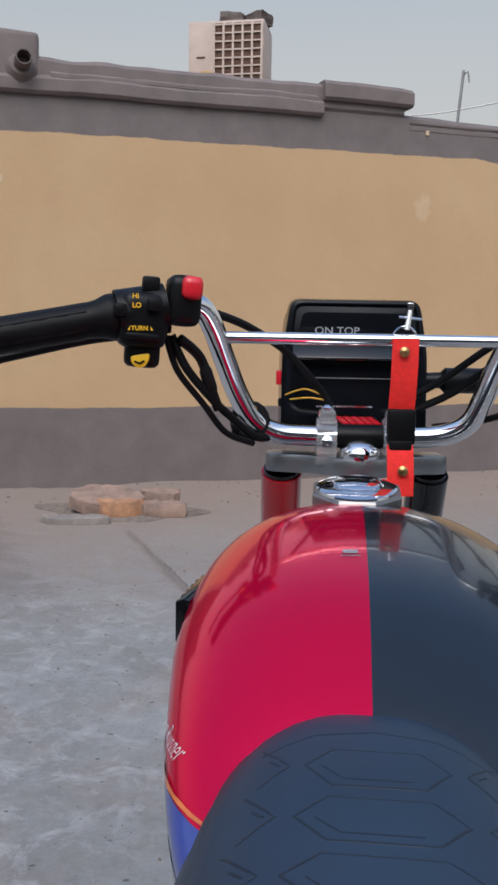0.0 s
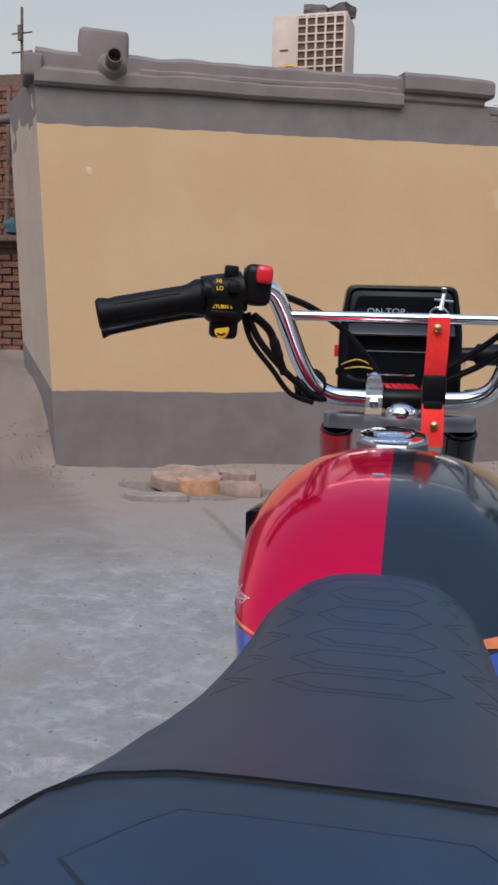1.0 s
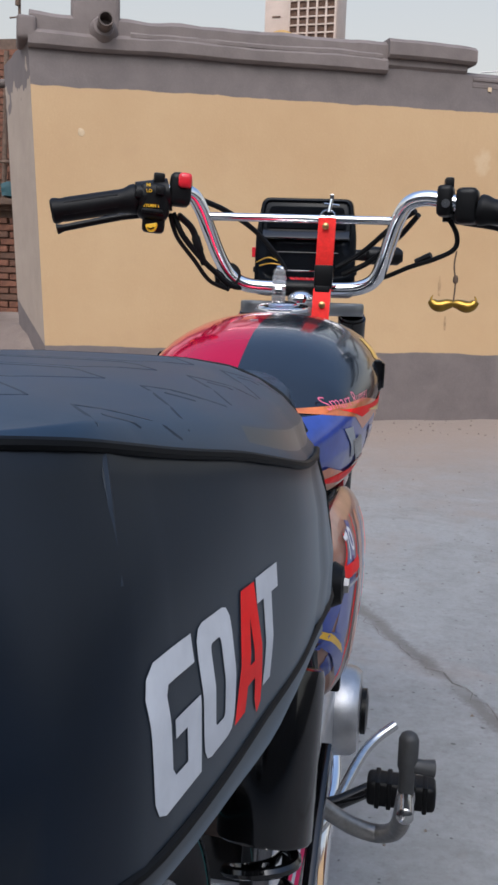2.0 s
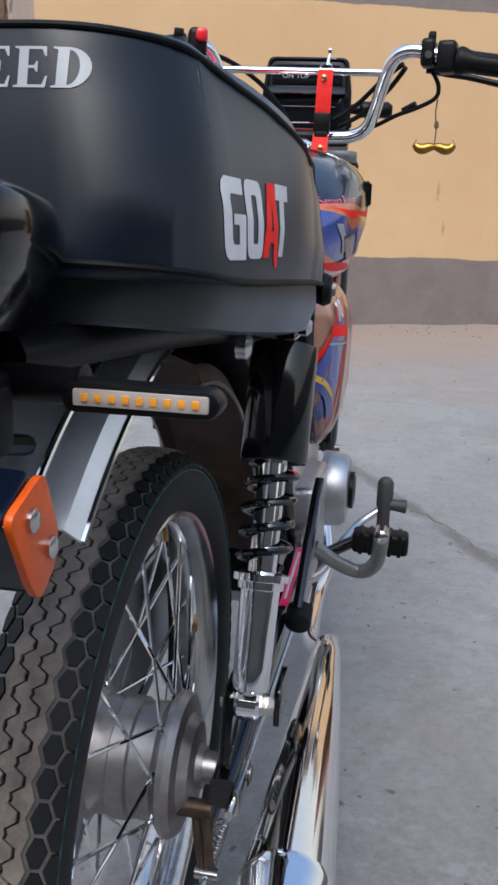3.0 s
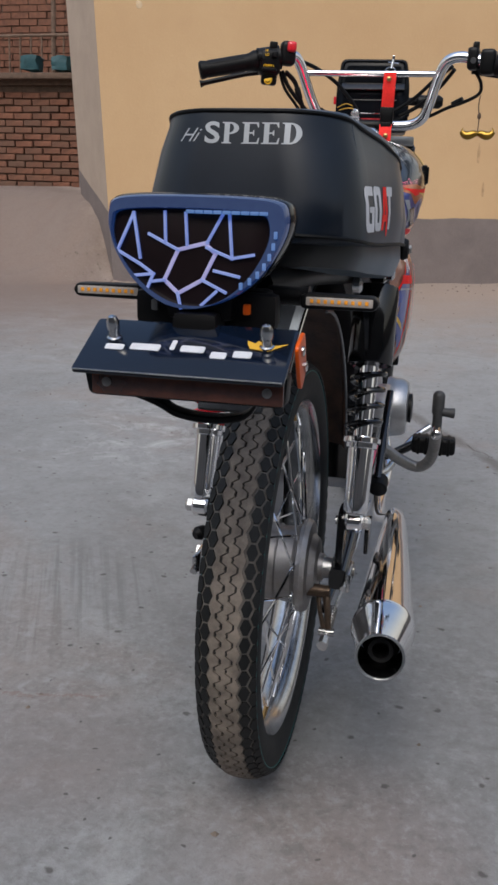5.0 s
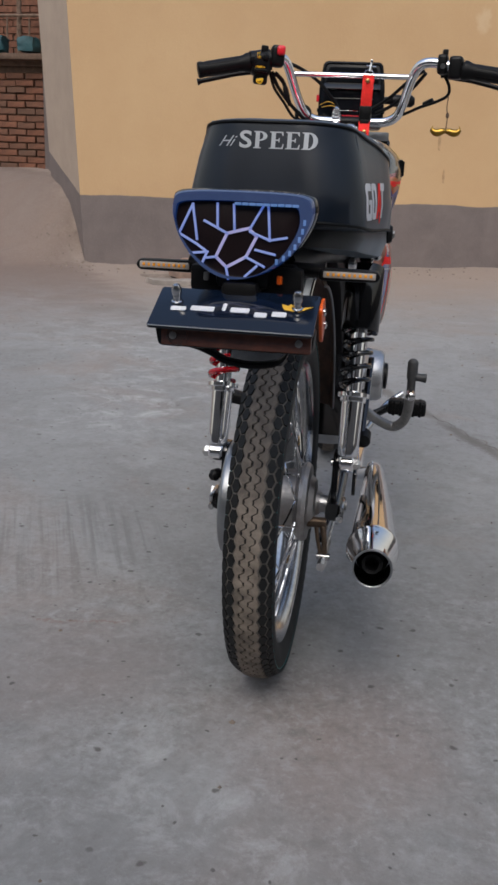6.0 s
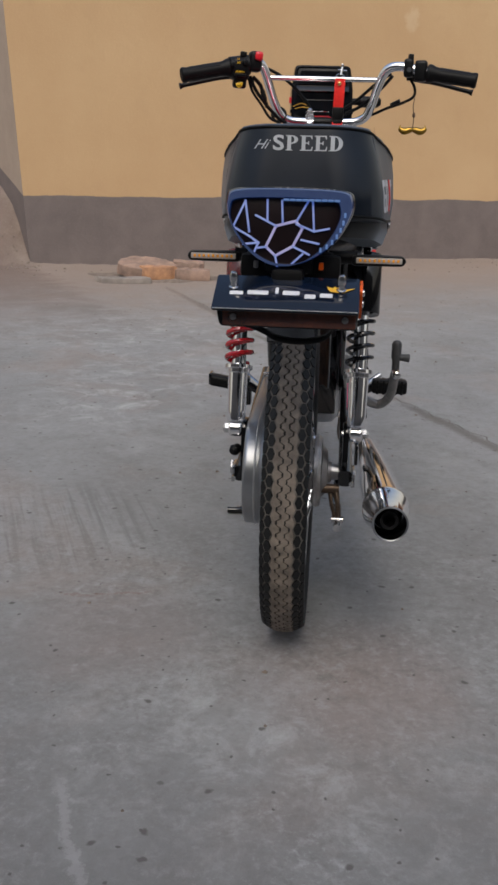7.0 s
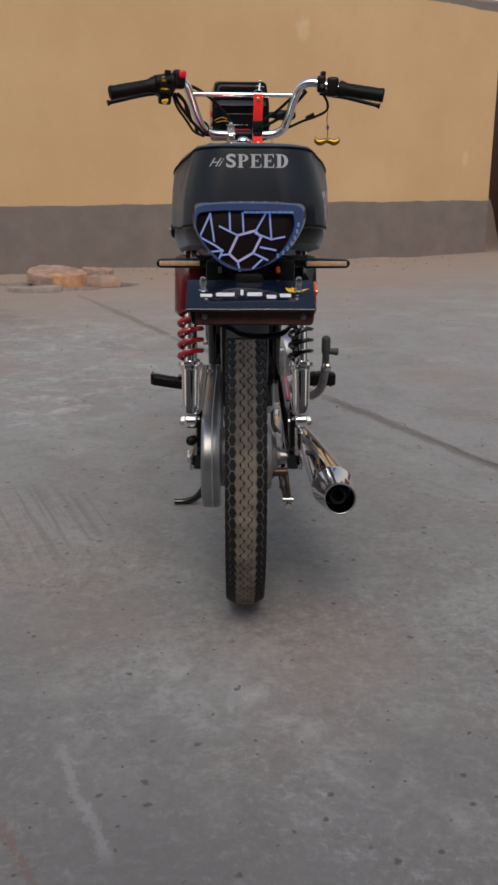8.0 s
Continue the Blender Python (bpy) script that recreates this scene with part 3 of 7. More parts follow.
def prism(outline, axis, a, b, bevel=0.0, segments=2):
    """A flat outline of (u, v) pairs pushed along an axis from a to b. x: (y, z), y: (x, z), z: (x, y)."""
    def place(u, v, w):
        return {"x": (w, u, v), "y": (u, w, v), "z": (u, v, w)}[axis]
    n = len(outline)
    verts = [place(u, v, a) for u, v in outline] + [place(u, v, b) for u, v in outline]
    faces = [tuple(range(n)), tuple(range(2 * n - 1, n - 1, -1))] + [(i, (i + 1) % n, n + (i + 1) % n, n + i) for i in range(n)]
    bm = mesh_of(verts, faces)
    bmesh.ops.recalc_face_normals(bm, faces=bm.faces)
    if bevel:
        rim = [e for e in bm.edges if any(len(f.verts) == n for f in e.link_faces) and len(e.link_faces) == 2]
        bmesh.ops.bevel(bm, geom=rim, offset=bevel, segments=segments, profile=0.6, affect="EDGES")
    return bm


def loft(rings, cap=True, closed_ring=True):
    bm = bmesh.new()
    vs = [[bm.verts.new(p) for p in r] for r in rings]
    n = len(rings[0])
    for q, w in zip(vs, vs[1:]):
        for k in range(n if closed_ring else n - 1):
            bm.faces.new((q[k], q[(k + 1) % n], w[(k + 1) % n], w[k]))
    if cap and closed_ring:
        bm.faces.new(vs[0][::-1])
        bm.faces.new(vs[-1])
    return bm


def rounded(points, r=0.01, steps=4):
    """Rounds the corners of a closed flat outline."""
    out, n = [], len(points)
    for i in range(n):
        a, b, c = (Vector(points[(i + k) % n]) for k in (-1, 0, 1))
        ra = min(r, (a - b).length * 0.45, (c - b).length * 0.45)
        p, q = b + (a - b).normalized() * ra, b + (c - b).normalized() * ra
        for k in range(steps + 1):
            t = k / steps
            v = (1 - t) ** 2 * p + 2 * t * (1 - t) * b + t * t * q
            out.append((v.x, v.y))
    return out


def letters(text, size, shear=0.0, bold=0.0, space=1.0):
    """The built-in font as a flat mesh in x and y, from its left foot."""
    cu = bpy.data.curves.new("tmp_text", "FONT")
    cu.body, cu.size, cu.shear, cu.offset, cu.space_character = text, size, shear, bold, space
    cu.resolution_u = 4
    ob = bpy.data.objects.new("tmp_text", cu)
    scene.collection.objects.link(ob)
    me = bpy.data.meshes.new_from_object(ob.evaluated_get(bpy.context.evaluated_depsgraph_get()))
    bm = bmesh.new()
    bm.from_mesh(me)
    bpy.data.objects.remove(ob)
    bpy.data.curves.remove(cu)
    bpy.data.meshes.remove(me)
    return bm


def flat(outline):
    bm = bmesh.new()
    bm.faces.new([bm.verts.new((u, v, 0)) for u, v in outline])
    return bm


def split_fine(bm, limit):
    bmesh.ops.triangulate(bm, faces=bm.faces)
    for _ in range(7):
        long = [e for e in bm.edges if e.calc_length() > limit]
        if not long:
            break
        bmesh.ops.subdivide_edges(bm, edges=long, cuts=1)
        bmesh.ops.triangulate(bm, faces=[f for f in bm.faces if len(f.verts) > 3])
    return bm


def laid(bm, tree, origin, ux, uy, way, lift=0.0007, limit=0.006):
    """Lays a flat mesh onto a surface: its x and y go along ux and uy from origin, then along way to the surface."""
    split_fine(bm, limit)
    origin, ux, uy, way = Vector(origin), Vector(ux), Vector(uy), Vector(way).normalized()
    lost = []
    for v in bm.verts:
        p = origin + ux * v.co.x + uy * v.co.y
        hit, normal, _, _ = tree.ray_cast(p - way * 0.2, way, 0.6)
        if hit is None:
            lost.append(v)
        else:
            if normal.dot(way) > 0:
                normal = -normal
            v.co = hit + normal * lift
    bmesh.ops.delete(bm, geom=lost, context="VERTS")
    return bm


def lerp_table(table, x):
    """Smooth lookup in rows of (x, value, ...)."""
    if x <= table[0][0]:
        return table[0][1:]
    for p, q in zip(table, table[1:]):
        if x <= q[0]:
            t = (x - p[0]) / (q[0] - p[0])
            return tuple(a + (b - a) * t for a, b in zip(p[1:], q[1:]))
    return table[-1][1:]


def smooth_table(table, steps):
    """The rows of a table, filled in by a smooth curve."""
    def cr(a, b, c, d, t):
        return 0.5 * (2 * b + (c - a) * t + (2 * a - 5 * b + 4 * c - d) * t * t + (3 * b - a - 3 * c + d) * t ** 3)
    out, n = [], len(table)
    for i in range(n - 1):
        rows = [table[max(i - 1, 0)], table[i], table[i + 1], table[min(i + 2, n - 1)]]
        out += [tuple(cr(*col, k / steps) for col in zip(*rows)) for k in range(steps)]
    return out + [table[-1]]

# ---- ground ----
CORNER = Vector((-2.42, 5.61, 0))
WALL_TURN = math.atan(0.49)
ALONG = Vector((math.cos(WALL_TURN), math.sin(WALL_TURN), 0))
BACK = Vector((-math.sin(WALL_TURN), math.cos(WALL_TURN), 0))
SIDE_TURN = radians(36)
SIDE = Vector((-math.sin(SIDE_TURN), math.cos(SIDE_TURN), 0))


BANK = [(-0.06, 0.0), (0.0, 0.03), (0.10, 0.16), (0.22, 0.34), (0.35, 0.47), (0.6, 0.60), (0.9, 0.67), (2.6, 0.70), (60.0, 0.70)]


def ground_height(x, y):
    """Flat yard; the lane beside the house climbs behind its corner, with soil banked against the side wall."""
    q = Vector((x, y, 0)) - CORNER
    s, out = q.dot(SIDE), q.dot(Vector((-SIDE.y, SIDE.x, 0)))
    t = min(max(s / 2.3, 0), 1)
    h = 0.68 * t * t * (3 - 2 * t)
    if s > -0.06:
        bank = lerp_table(BANK, s)[0] + 0.02 * noise.noise((x * 7, y * 7, 1))
        h += max(bank - h, 0) * math.exp(-(max(out, 0) / 0.42) ** 2)
    d = (Vector((x, y, 0)) - CORNER).dot(-BACK)
    if -0.2 < d < 1.6:
        h += 0.02 * (1 - abs(d) / 1.6) * (0.5 + noise.noise((x * 2, y * 2, 0)))
    return h


def ground_lines(near, step, far):
    a = [near[0] + step * i for i in range(int((near[1] - near[0]) / step) + 1)]
    return [-far, -far / 3, -60, -25] + [v for v in (-14,) if v < near[0]] + a + [14, 25, 60, far / 3, far]


xs, ys = ground_lines((-9.0, 9.0), 0.18, 1500), ground_lines((-6.0, 13.0), 0.18, 1500)
xs, ys = sorted(set(xs + [-3.62 + 0.045 * k for k in range(34)])), sorted(set(ys + [5.02 + 0.045 * k for k in range(50)]))
bm = mesh_of([(x, y, ground_height(x, y)) for y in ys for x in xs],
             [(j * len(xs) + i, j * len(xs) + i + 1, (j + 1) * len(xs) + i + 1, (j + 1) * len(xs) + i) for j in range(len(ys) - 1) for i in range(len(xs) - 1)])
tagged(link_mesh("ground", bm, M["concrete"], smooth=180), "grey trowelled concrete yard with cracks and soil", "ground", kind="structure")


def crack(points, width, mat="dark_crack", name="ground_crack", label="dark jagged crack across the concrete yard", category="crack", jag=0.006):
    pts = spline([(*p, 0) for p in points], 14)
    rng = random.Random(len(points) * 7 + int(width * 1e4))
    left, right = [], []
    for i, p in enumerate(pts):
        t = (pts[min(i + 1, len(pts) - 1)] - pts[max(i - 1, 0)]).normalized()
        s = Vector((-t.y, t.x, 0))
        w = width * rng.uniform(0.5, 1.0) * (0.25 + 1.2 * max(0.0, 0.45 + noise.noise((p.x * 6, p.y * 6, 2))))
        o = s * rng.uniform(-jag, jag)
        z = ground_height(p.x, p.y) + 0.0015
        left.append((p.x + o.x + s.x * w, p.y + o.y + s.y * w, z))
        right.append((p.x + o.x - s.x * w, p.y + o.y - s.y * w, z))
    n = len(pts)
    bm = mesh_of(left + right, [(i, i + 1, n + i + 1, n + i) for i in range(n - 1)])
    tagged(link_mesh(name, bm, M[mat], smooth=0), label, category, kind="structure")


crack([(-1.12, 4.62), (-1.05, 4.45), (-0.85, 4.05), (-0.71, 3.76), (-0.45, 3.2), (-0.33, 2.9), (-0.1, 2.4), (0.1, 2.0), (0.34, 1.6), (0.52, 1.28), (0.73, 0.8), (0.95, 0.35), (1.3, -0.2)], 0.0035, jag=0.016)


# chips and pebbles strewn over the yard
rng = random.Random(5)
verts, faces = [], []
for k in range(480):
    if k >= 400:
        q = CORNER + SIDE * rng.uniform(-0.25, 0.3) + Vector((-SIDE.y, SIDE.x, 0)) * rng.uniform(0.0, 0.4) + ALONG * rng.uniform(0, 0.12)
        x, y = q.x, q.y
    elif k < 260:
        x, y = rng.uniform(-2.6, 2.6), rng.uniform(-1.2, 5.2)
    else:
        s, d = rng.uniform(-0.3, 5.4), rng.uniform(0.05, 1.0) ** 1.2
        q = CORNER + ALONG * s - BACK * d
        x, y = q.x, q.y
    r = rng.uniform(0.0025, 0.006) * (1.0 if k < 260 else 2.0 if k < 400 else 2.1)
    c = Vector((x, y, ground_height(x, y) + r * 0.3))
    base = len(verts)
    turn = rng.uniform(0, 6)
    for a, h in ((0, 0), (1, 0), (2, 0), (3, 0), (4, 0)):
        g = turn + a * 1.2566
        verts.append(c + Vector((math.cos(g) * r * rng.uniform(0.7, 1.4), math.sin(g) * r * rng.uniform(0.7, 1.4), -r * 0.4)))
    verts.append(c + Vector((0, 0, r * 0.7)))
    faces += [(base + a, base + (a + 1) % 5, base + 5) for a in range(5)]
tagged(link_mesh("gravel", mesh_of(verts, faces), M["dirt"], smooth=0), "small dark pebbles and chips on the yard", "gravel", kind="stuff")

# ---- house ----
LENGTH = 5.62
house = empty("house", "single-storey ochre house with grey dado and parapet", "house")


def uneven(bm, size, amount, seed):
    for v in bm.verts:
        v.co += amount * noise.noise_vector(v.co * size + Vector((seed, seed * 2, 0)))
    return bm


def slabbed(x0, x1, y0, y1, z0, z1, cuts=24, rough=0.012, seed=1.0, slope=0.0):
    """A rough rendered length of masonry in the house's own frame, its upper and lower edges rising by slope."""
    rings = []
    for i in range(cuts + 1):
        x = x0 + (x1 - x0) * i / cuts
        k = noise.noise((x * 1.7 + seed, seed, 0)) * rough
        e = noise.noise((x * 5.1 + seed, 3 + seed, 0)) * rough * 0.6
        b, t = z0 + slope * x + k * 0.5, z1 + slope * x + k + e
        r = min(0.02, (t - b) * 0.2)
        rings.append([(x, y0 + e, b + r), (x, y0 + r + e, b), (x, y1, b), (x, y1, t), (x, y0 + r * 1.5, t), (x, y0 + e, t - r * 1.5)])
    return loft(rings)


def placed(ob, origin, turn):
    ob.matrix_basis = Matrix.Translation(origin) @ Matrix.Rotation(turn, 4, "Z")
    return ob


def leaning(bm, turn, fade):
    """The corner is out of plumb: it leans along the front, less and less away from it."""
    way = Matrix.Rotation(-turn, 3, "Z") @ ALONG
    for v in bm.verts:
        v.co -= way * (0.125 * (v.co.z / 2.3 - 0.03)) * max(0.0, 1 - abs(v.co.x) / fade)
    return bm


# walls with thickness; x along the front, y into the house
wall = part("wall", leaning(slabbed(0, 5.05, 0, 0.3, -0.1, 2.72, 60, 0.008, 1), WALL_TURN, 1.5), M["house_front"], house, "ochre front wall with grey dado")
placed(wall, CORNER, WALL_TURN)
wall = part("wall", slabbed(5.05, LENGTH, 0.004, 0.3, -0.1, 2.46, 12, 0.008, 2), M["house_front"], house)
placed(wall, CORNER, WALL_TURN)
wall = part("wall", leaning(slabbed(0, 0.90, -0.3, 0, -0.1, 2.62, 20, 0.02, 3), math.pi / 2 + SIDE_TURN, 50.0), M["house_side"], house, "bare side wall with ragged grey paint")
placed(wall, CORNER + BACK * 0.01, math.pi / 2 + SIDE_TURN)
far = CORNER + SIDE * 0.90
wall = part("wall", slabbed(0, 6.0, -0.3, 0, -0.1, 2.6, 8, 0.02, 4), M["house_side"], house)
placed(wall, far, math.pi / 2 + radians(24))
wall = part("wall", slabbed(0, 4.0, 0, 0.3, -0.1, 2.5, 8, 0.02, 5), M["house_side"], house)
placed(wall, CORNER + ALONG * (LENGTH - 0.002) + BACK * 0.3, math.pi / 2 + WALL_TURN - radians(12))
roof = part("roof", box((5.3, 3.4, 0.14), (3.0, 2.0, 2.45), 0.02), M["grey_render"], house)
placed(roof, CORNER, WALL_TURN)
# parapet and its ledges
for name, x0, x1, y0, y1, z0, z1, rough, seed in (
        ("parapet", -0.13, 3.14, -0.02, 0.22, 2.60, 2.79, 0.02, 6), ("ledge", -0.14, 2.47, -0.05, 0.0, 2.555, 2.675, 0.016, 7),
        ("ledge", 2.47, 3.19, -0.07, 0.2, 2.665, 2.80, 0.02, 8), ("ledge", 0.55, 2.43, -0.035, 0.02, 2.655, 2.70, 0.02, 10),
        ("coping", 3.2, 5.06, -0.008, 0.3, 2.55, 2.58, 0.01, 9), ("coping", 3.2, 5.06, -0.004, 0.3, 2.5, 2.545, 0.01, 9)):
    ob = part(name, slabbed(x0, x1, y0, y1, z0, z1, 44, rough, seed, 0.03), M["grey_render"], house)
    placed(ob, CORNER, WALL_TURN)
ob = part("chimney_block", uneven(box((0.33, 0.2, 0.32), (0.315, 0.08, 2.79), 0.035, None, 3), 6, 0.01, 2), M["grey_render"], house)
placed(ob, CORNER, WALL_TURN)
ob = part("coping", uneven(box((0.13, 0.30, 0.16), (-0.145, 0.1, 2.67), 0.03, None, 3), 5, 0.012, 4), M["grey_render"], house)
placed(ob, CORNER, WALL_TURN)
for k, (s, z) in enumerate(((3.35, 2.60), (4.0, 2.62))):
    ob = part("render_patch", uneven(box((0.03, 0.008, 0.035), (s, -0.004, z), 0.003), 30, 0.006, k), M["old_plaster"], house, "pale chip in the render")
    placed(ob, CORNER, WALL_TURN)
for s, z, w in ((0.22, 2.03, 0.05),):
    ob = part("plaster_patch", uneven(prism(rounded([(s - w / 2, z - w * 0.5), (s + w * 0.4, z - w * 0.6), (s + w / 2, z + w * 0.4), (s - w * 0.4, z + w * 0.6)], 0.02), "y", -0.003, 0.01, 0.001), 40, 0.004, s), M["old_plaster"], house, "pale filled patch")
    placed(ob, CORNER, WALL_TURN)
for s, z, h in ((3.03, 1.01, 0.16), (3.10, 0.74, 0.12)):
    ob = part("drip_stain", uneven(prism(rounded([(s - 0.008, z), (s + 0.008, z - 0.01), (s + 0.012, z + h * 0.6), (s - 0.002, z + h), (s - 0.012, z + h * 0.5)], 0.01), "y", -0.003, 0.01), 30, 0.004, s), M["drip_stain"], house, "brown drip stain")
    placed(ob, CORNER, WALL_TURN)
# drain spout
P = [(0.365, 0.1, 2.70), (0.365, -0.08, 2.735), (0.365, -0.27, 2.76)]
d = (Vector(P[2]) - Vector(P[0])).normalized()
spout = part("drain_spout", lathe([(0, 0.054), (0.27, 0.052), (0.28, 0.050), (0.28, 0.042), (0.17, 0.040), (0.17, 0.0)], P[0], P[2], 24), M["clay"], house, "clay drain spout stained dark inside")
placed(spout, CORNER, WALL_TURN)
collar = part("spout_collar", uneven(lathe([(0, 0.12), (0.1, 0.1), (0.16, 0.068)], (0.365, 0.08, 2.69), P[2], 20), 14, 0.01, 5), M["grey_render"], house)
placed(collar, CORNER, WALL_TURN)

# ---- evaporative cooler on the roof ----
cooler = empty("air_cooler", "cream sheet-metal air cooler with louvred grille on the roof", "air cooler")


def cooler_box():
    w, d, h = 0.66, 0.44, 0.75
    part("cabinet", box((w, d, h), (0, 0, h / 2), 0.012), M["cooler_white"], cooler)
    part("louvre_panel", box((w * 0.64, 0.012, h - 0.06), (w * 0.15, -d / 2 - 0.008, h / 2), 0.003), M["cooler_dark"], cooler, "dark straw pad behind louvres")
    for k in range(6):
        part("louvre_post", box((0.018, 0.02, h - 0.05), (-0.10 + k * 0.083, -d / 2 - 0.018, h / 2), 0.003), M["cooler_white"], cooler)
    for k in range(9):
        part("louvre_bar", box((w * 0.64, 0.016, 0.016), (w * 0.15, -d / 2 - 0.02, 0.06 + k * 0.08), 0.003), M["cooler_white"], cooler)
    part("vent_slot", box((0.075, 0.006, 0.016), (-0.22, -d / 2 - 0.004, 0.40), 0.002), M["cooler_dark"], cooler)
    part("vent_slot", box((0.006, 0.06, 0.26), (-w / 2 - 0.004, 0.05, 0.3), 0.002), M["cooler_dark"], cooler)
    hood = lathe([(0, 0.15), (0.03, 0.15), (0.03, 0.125), (0.0, 0.125)], (-0.16, -d / 2 - 0.03, 0.10), (-0.16, -d / 2 - 0.3, 0.10), 28, True)
    part("fan_ring", hood, M["brass"], cooler, "brass-coloured round outlet ring")


cooler_box()
cooler.location = (-1.22, 9.55, 3.46)
cooler.rotation_euler = (0, 0, radians(-5))
cooler.scale = (1.17, 1.12, 1.0)
stand = empty("roof_stand", "rough brick plinth under the air cooler", "plinth")
part("plinth", uneven(box((1.0, 0.7, 0.9), (-1.22, 9.6, 3.008), 0.03), 4, 0.015, 1), M["grey_render"], stand)


def stone(name, at, size, seed, mat, label, turn=0.0, group=""):
    bm = bmesh.new()
    bmesh.ops.create_cube(bm, size=1)
    bmesh.ops.subdivide_edges(bm, edges=bm.edges[:], cuts=5, use_grid_fill=True)
    for v in bm.verts:
        c = v.co
        r = max(abs(c.x), abs(c.y), abs(c.z))
        ball = c.normalized() * r
        c = c.lerp(ball, 0.28)
        c += 0.16 * noise.noise_vector(c * 1.6 + Vector((seed, 0, seed))) + 0.05 * noise.noise_vector(c * 6 + Vector((0, seed, 0)))
        v.co = Vector((c.x * size[0], c.y * size[1], c.z * size[2]))
    low = min(v.co.z for v in bm.verts)
    bmesh.ops.translate(bm, vec=(0, 0, -low), verts=bm.verts)
    ob = link_mesh(name, bm, mat, smooth=30)
    ob.location, ob.rotation_euler = at, (0, 0, turn)
    return tagged(ob, label, name.replace("_", " "), group)


for k, (x, s) in enumerate(((-1.20, 0.26), (-0.92, 0.2))):
    stone("roof_stone", (x, 9.5, 4.205), (s, 0.22, 0.12), 3 + k * 4, M["clay"], "dark rough stone weighing down the cooler", k, "stones on the cooler")

# rubble by the house wall
def broken_slab(name, at, size, seed, mat, label, turn=0.0, tip=(0.0, 0.0), corners=9, square=0.0):
    """A split flat stone: a jagged outline, a rough top and chipped edges."""
    rng = random.Random(seed)
    ring = []
    for k in range(corners):
        a = 2 * math.pi * (k + rng.uniform(-0.3, 0.3)) / corners
        c, s = math.cos(a), math.sin(a)
        r = rng.uniform(0.78, 1.12) * (1 + square * (1 / max(abs(c), abs(s)) - 1))
        ring.append((c * r * size[0] / 2, s * r * size[1] / 2))
    fine = []
    for (x0, y0), (x1, y1) in zip(ring, ring[1:] + ring[:1]):
        fine += [(x0 + (x1 - x0) * k / 4 + rng.uniform(-0.006, 0.006), y0 + (y1 - y0) * k / 4 + rng.uniform(-0.006, 0.006)) for k in range(4)]
    levels = ((0.0, 0.96), (0.08, 1.0), (0.55, 1.0), (0.93, 0.985), (1.0, 0.95), (1.02, 0.62), (1.04, 0.3))
    rings = [[(x * f * (1 + 0.05 * noise.noise((x * 30, y * 30, h * 3 + seed))), y * f, size[2] * h + (0.014 * noise.noise((x * 14, y * 14, seed)) if h > 0.5 else 0)) for x, y in fine] for h, f in levels]
    ob = link_mesh(name, loft(rings), mat, smooth=28)
    ob.location, ob.rotation_euler = at, (tip[0], tip[1], turn)
    return tagged(ob, label, name.replace("_", " "))


broken_slab("stone_slab", (-1.45, 4.76, 0.0), (0.40, 0.16, 0.038), 11, M["slab"], "thin grey-brown concrete slab lying on the yard", 0.12)
broken_slab("rubble_stone", (-1.37, 5.10, 0.035), (0.48, 0.36, 0.085), 18, M["stone"], "broad flat pinkish rubble stone by the wall", 0.2, (0.16, 0.05))
broken_slab("rubble_stone", (-1.25, 4.96, 0.0), (0.27, 0.15, 0.10), 24, M["stone_orange"], "broken orange sandstone lump", 0.1, (0, 0), 8)
broken_slab("rubble_stone", (-1.08, 5.30, 0.0), (0.26, 0.2, 0.11), 32, M["stone"], "rough pinkish stone behind the brick", 0.3, (0.05, 0.1))
broken_slab("rubble_brick", (-1.03, 5.04, 0.006), (0.27, 0.15, 0.075), 2, M["stone"], "worn clay brick lying beside stones", 0.25, (0.0, 0.04), 8, 0.8)
bm = mesh_of([(-1.3 + 0.55 * math.cos(a) * (0.9 + 0.2 * math.sin(3 * a)) * f, 5.12 + 0.32 * math.sin(a) * f, 0.03 * (1 - f) ** 0.7 + 0.002) for f in (1.0, 0.75, 0.5, 0.25) for a in [k * math.pi / 14 for k in range(28)]],
             [(j * 28 + i, j * 28 + (i + 1) % 28, (j + 1) * 28 + (i + 1) % 28, (j + 1) * 28 + i) for j in range(3) for i in range(28)] + [tuple(84 + i for i in range(28))])
tagged(link_mesh("dirt_heap", uneven(bm, 9, 0.008, 3), M["dirt"], smooth=60), "low heap of dry soil under the rubble", "soil", kind="stuff")

# ---- brick house up the lane ----
BX, BY, BZ = -3.2, 9.6, 0.66
brick_house = empty("brick_house", "unplastered brick house with a roof terrace up the lane", "house")
part("wall", box((6.0, 0.22, 1.25), (BX - 3.0, BY + 0.13, BZ + 0.6), 0.01), M["mortar"], brick_house)
part("ledge", uneven(box((6.1, 0.5, 0.07), (BX - 3.0, BY + 0.05, BZ + 1.3), 0.02), 4, 0.02, 3), M["mortar"], brick_house, "rough mud-plastered ledge")
part("upper_wall", box((6.0, 0.2, 2.0), (BX - 3.0, BY + 0.65, BZ + 2.28), 0.01), M["mortar"], brick_house, "red brick upper wall")
part("terrace_floor", box((6.0, 1.3, 0.12), (BX - 3.0, BY + 0.6, BZ + 1.27), 0.01), M["mortar"], brick_house)
part("terrace_rail", tube([(BX - 6, BY, BZ + 1.78), (BX - 3, BY, BZ + 1.76), (BX, BY, BZ + 1.78)], 0.018, 8), M["timber"], brick_house)
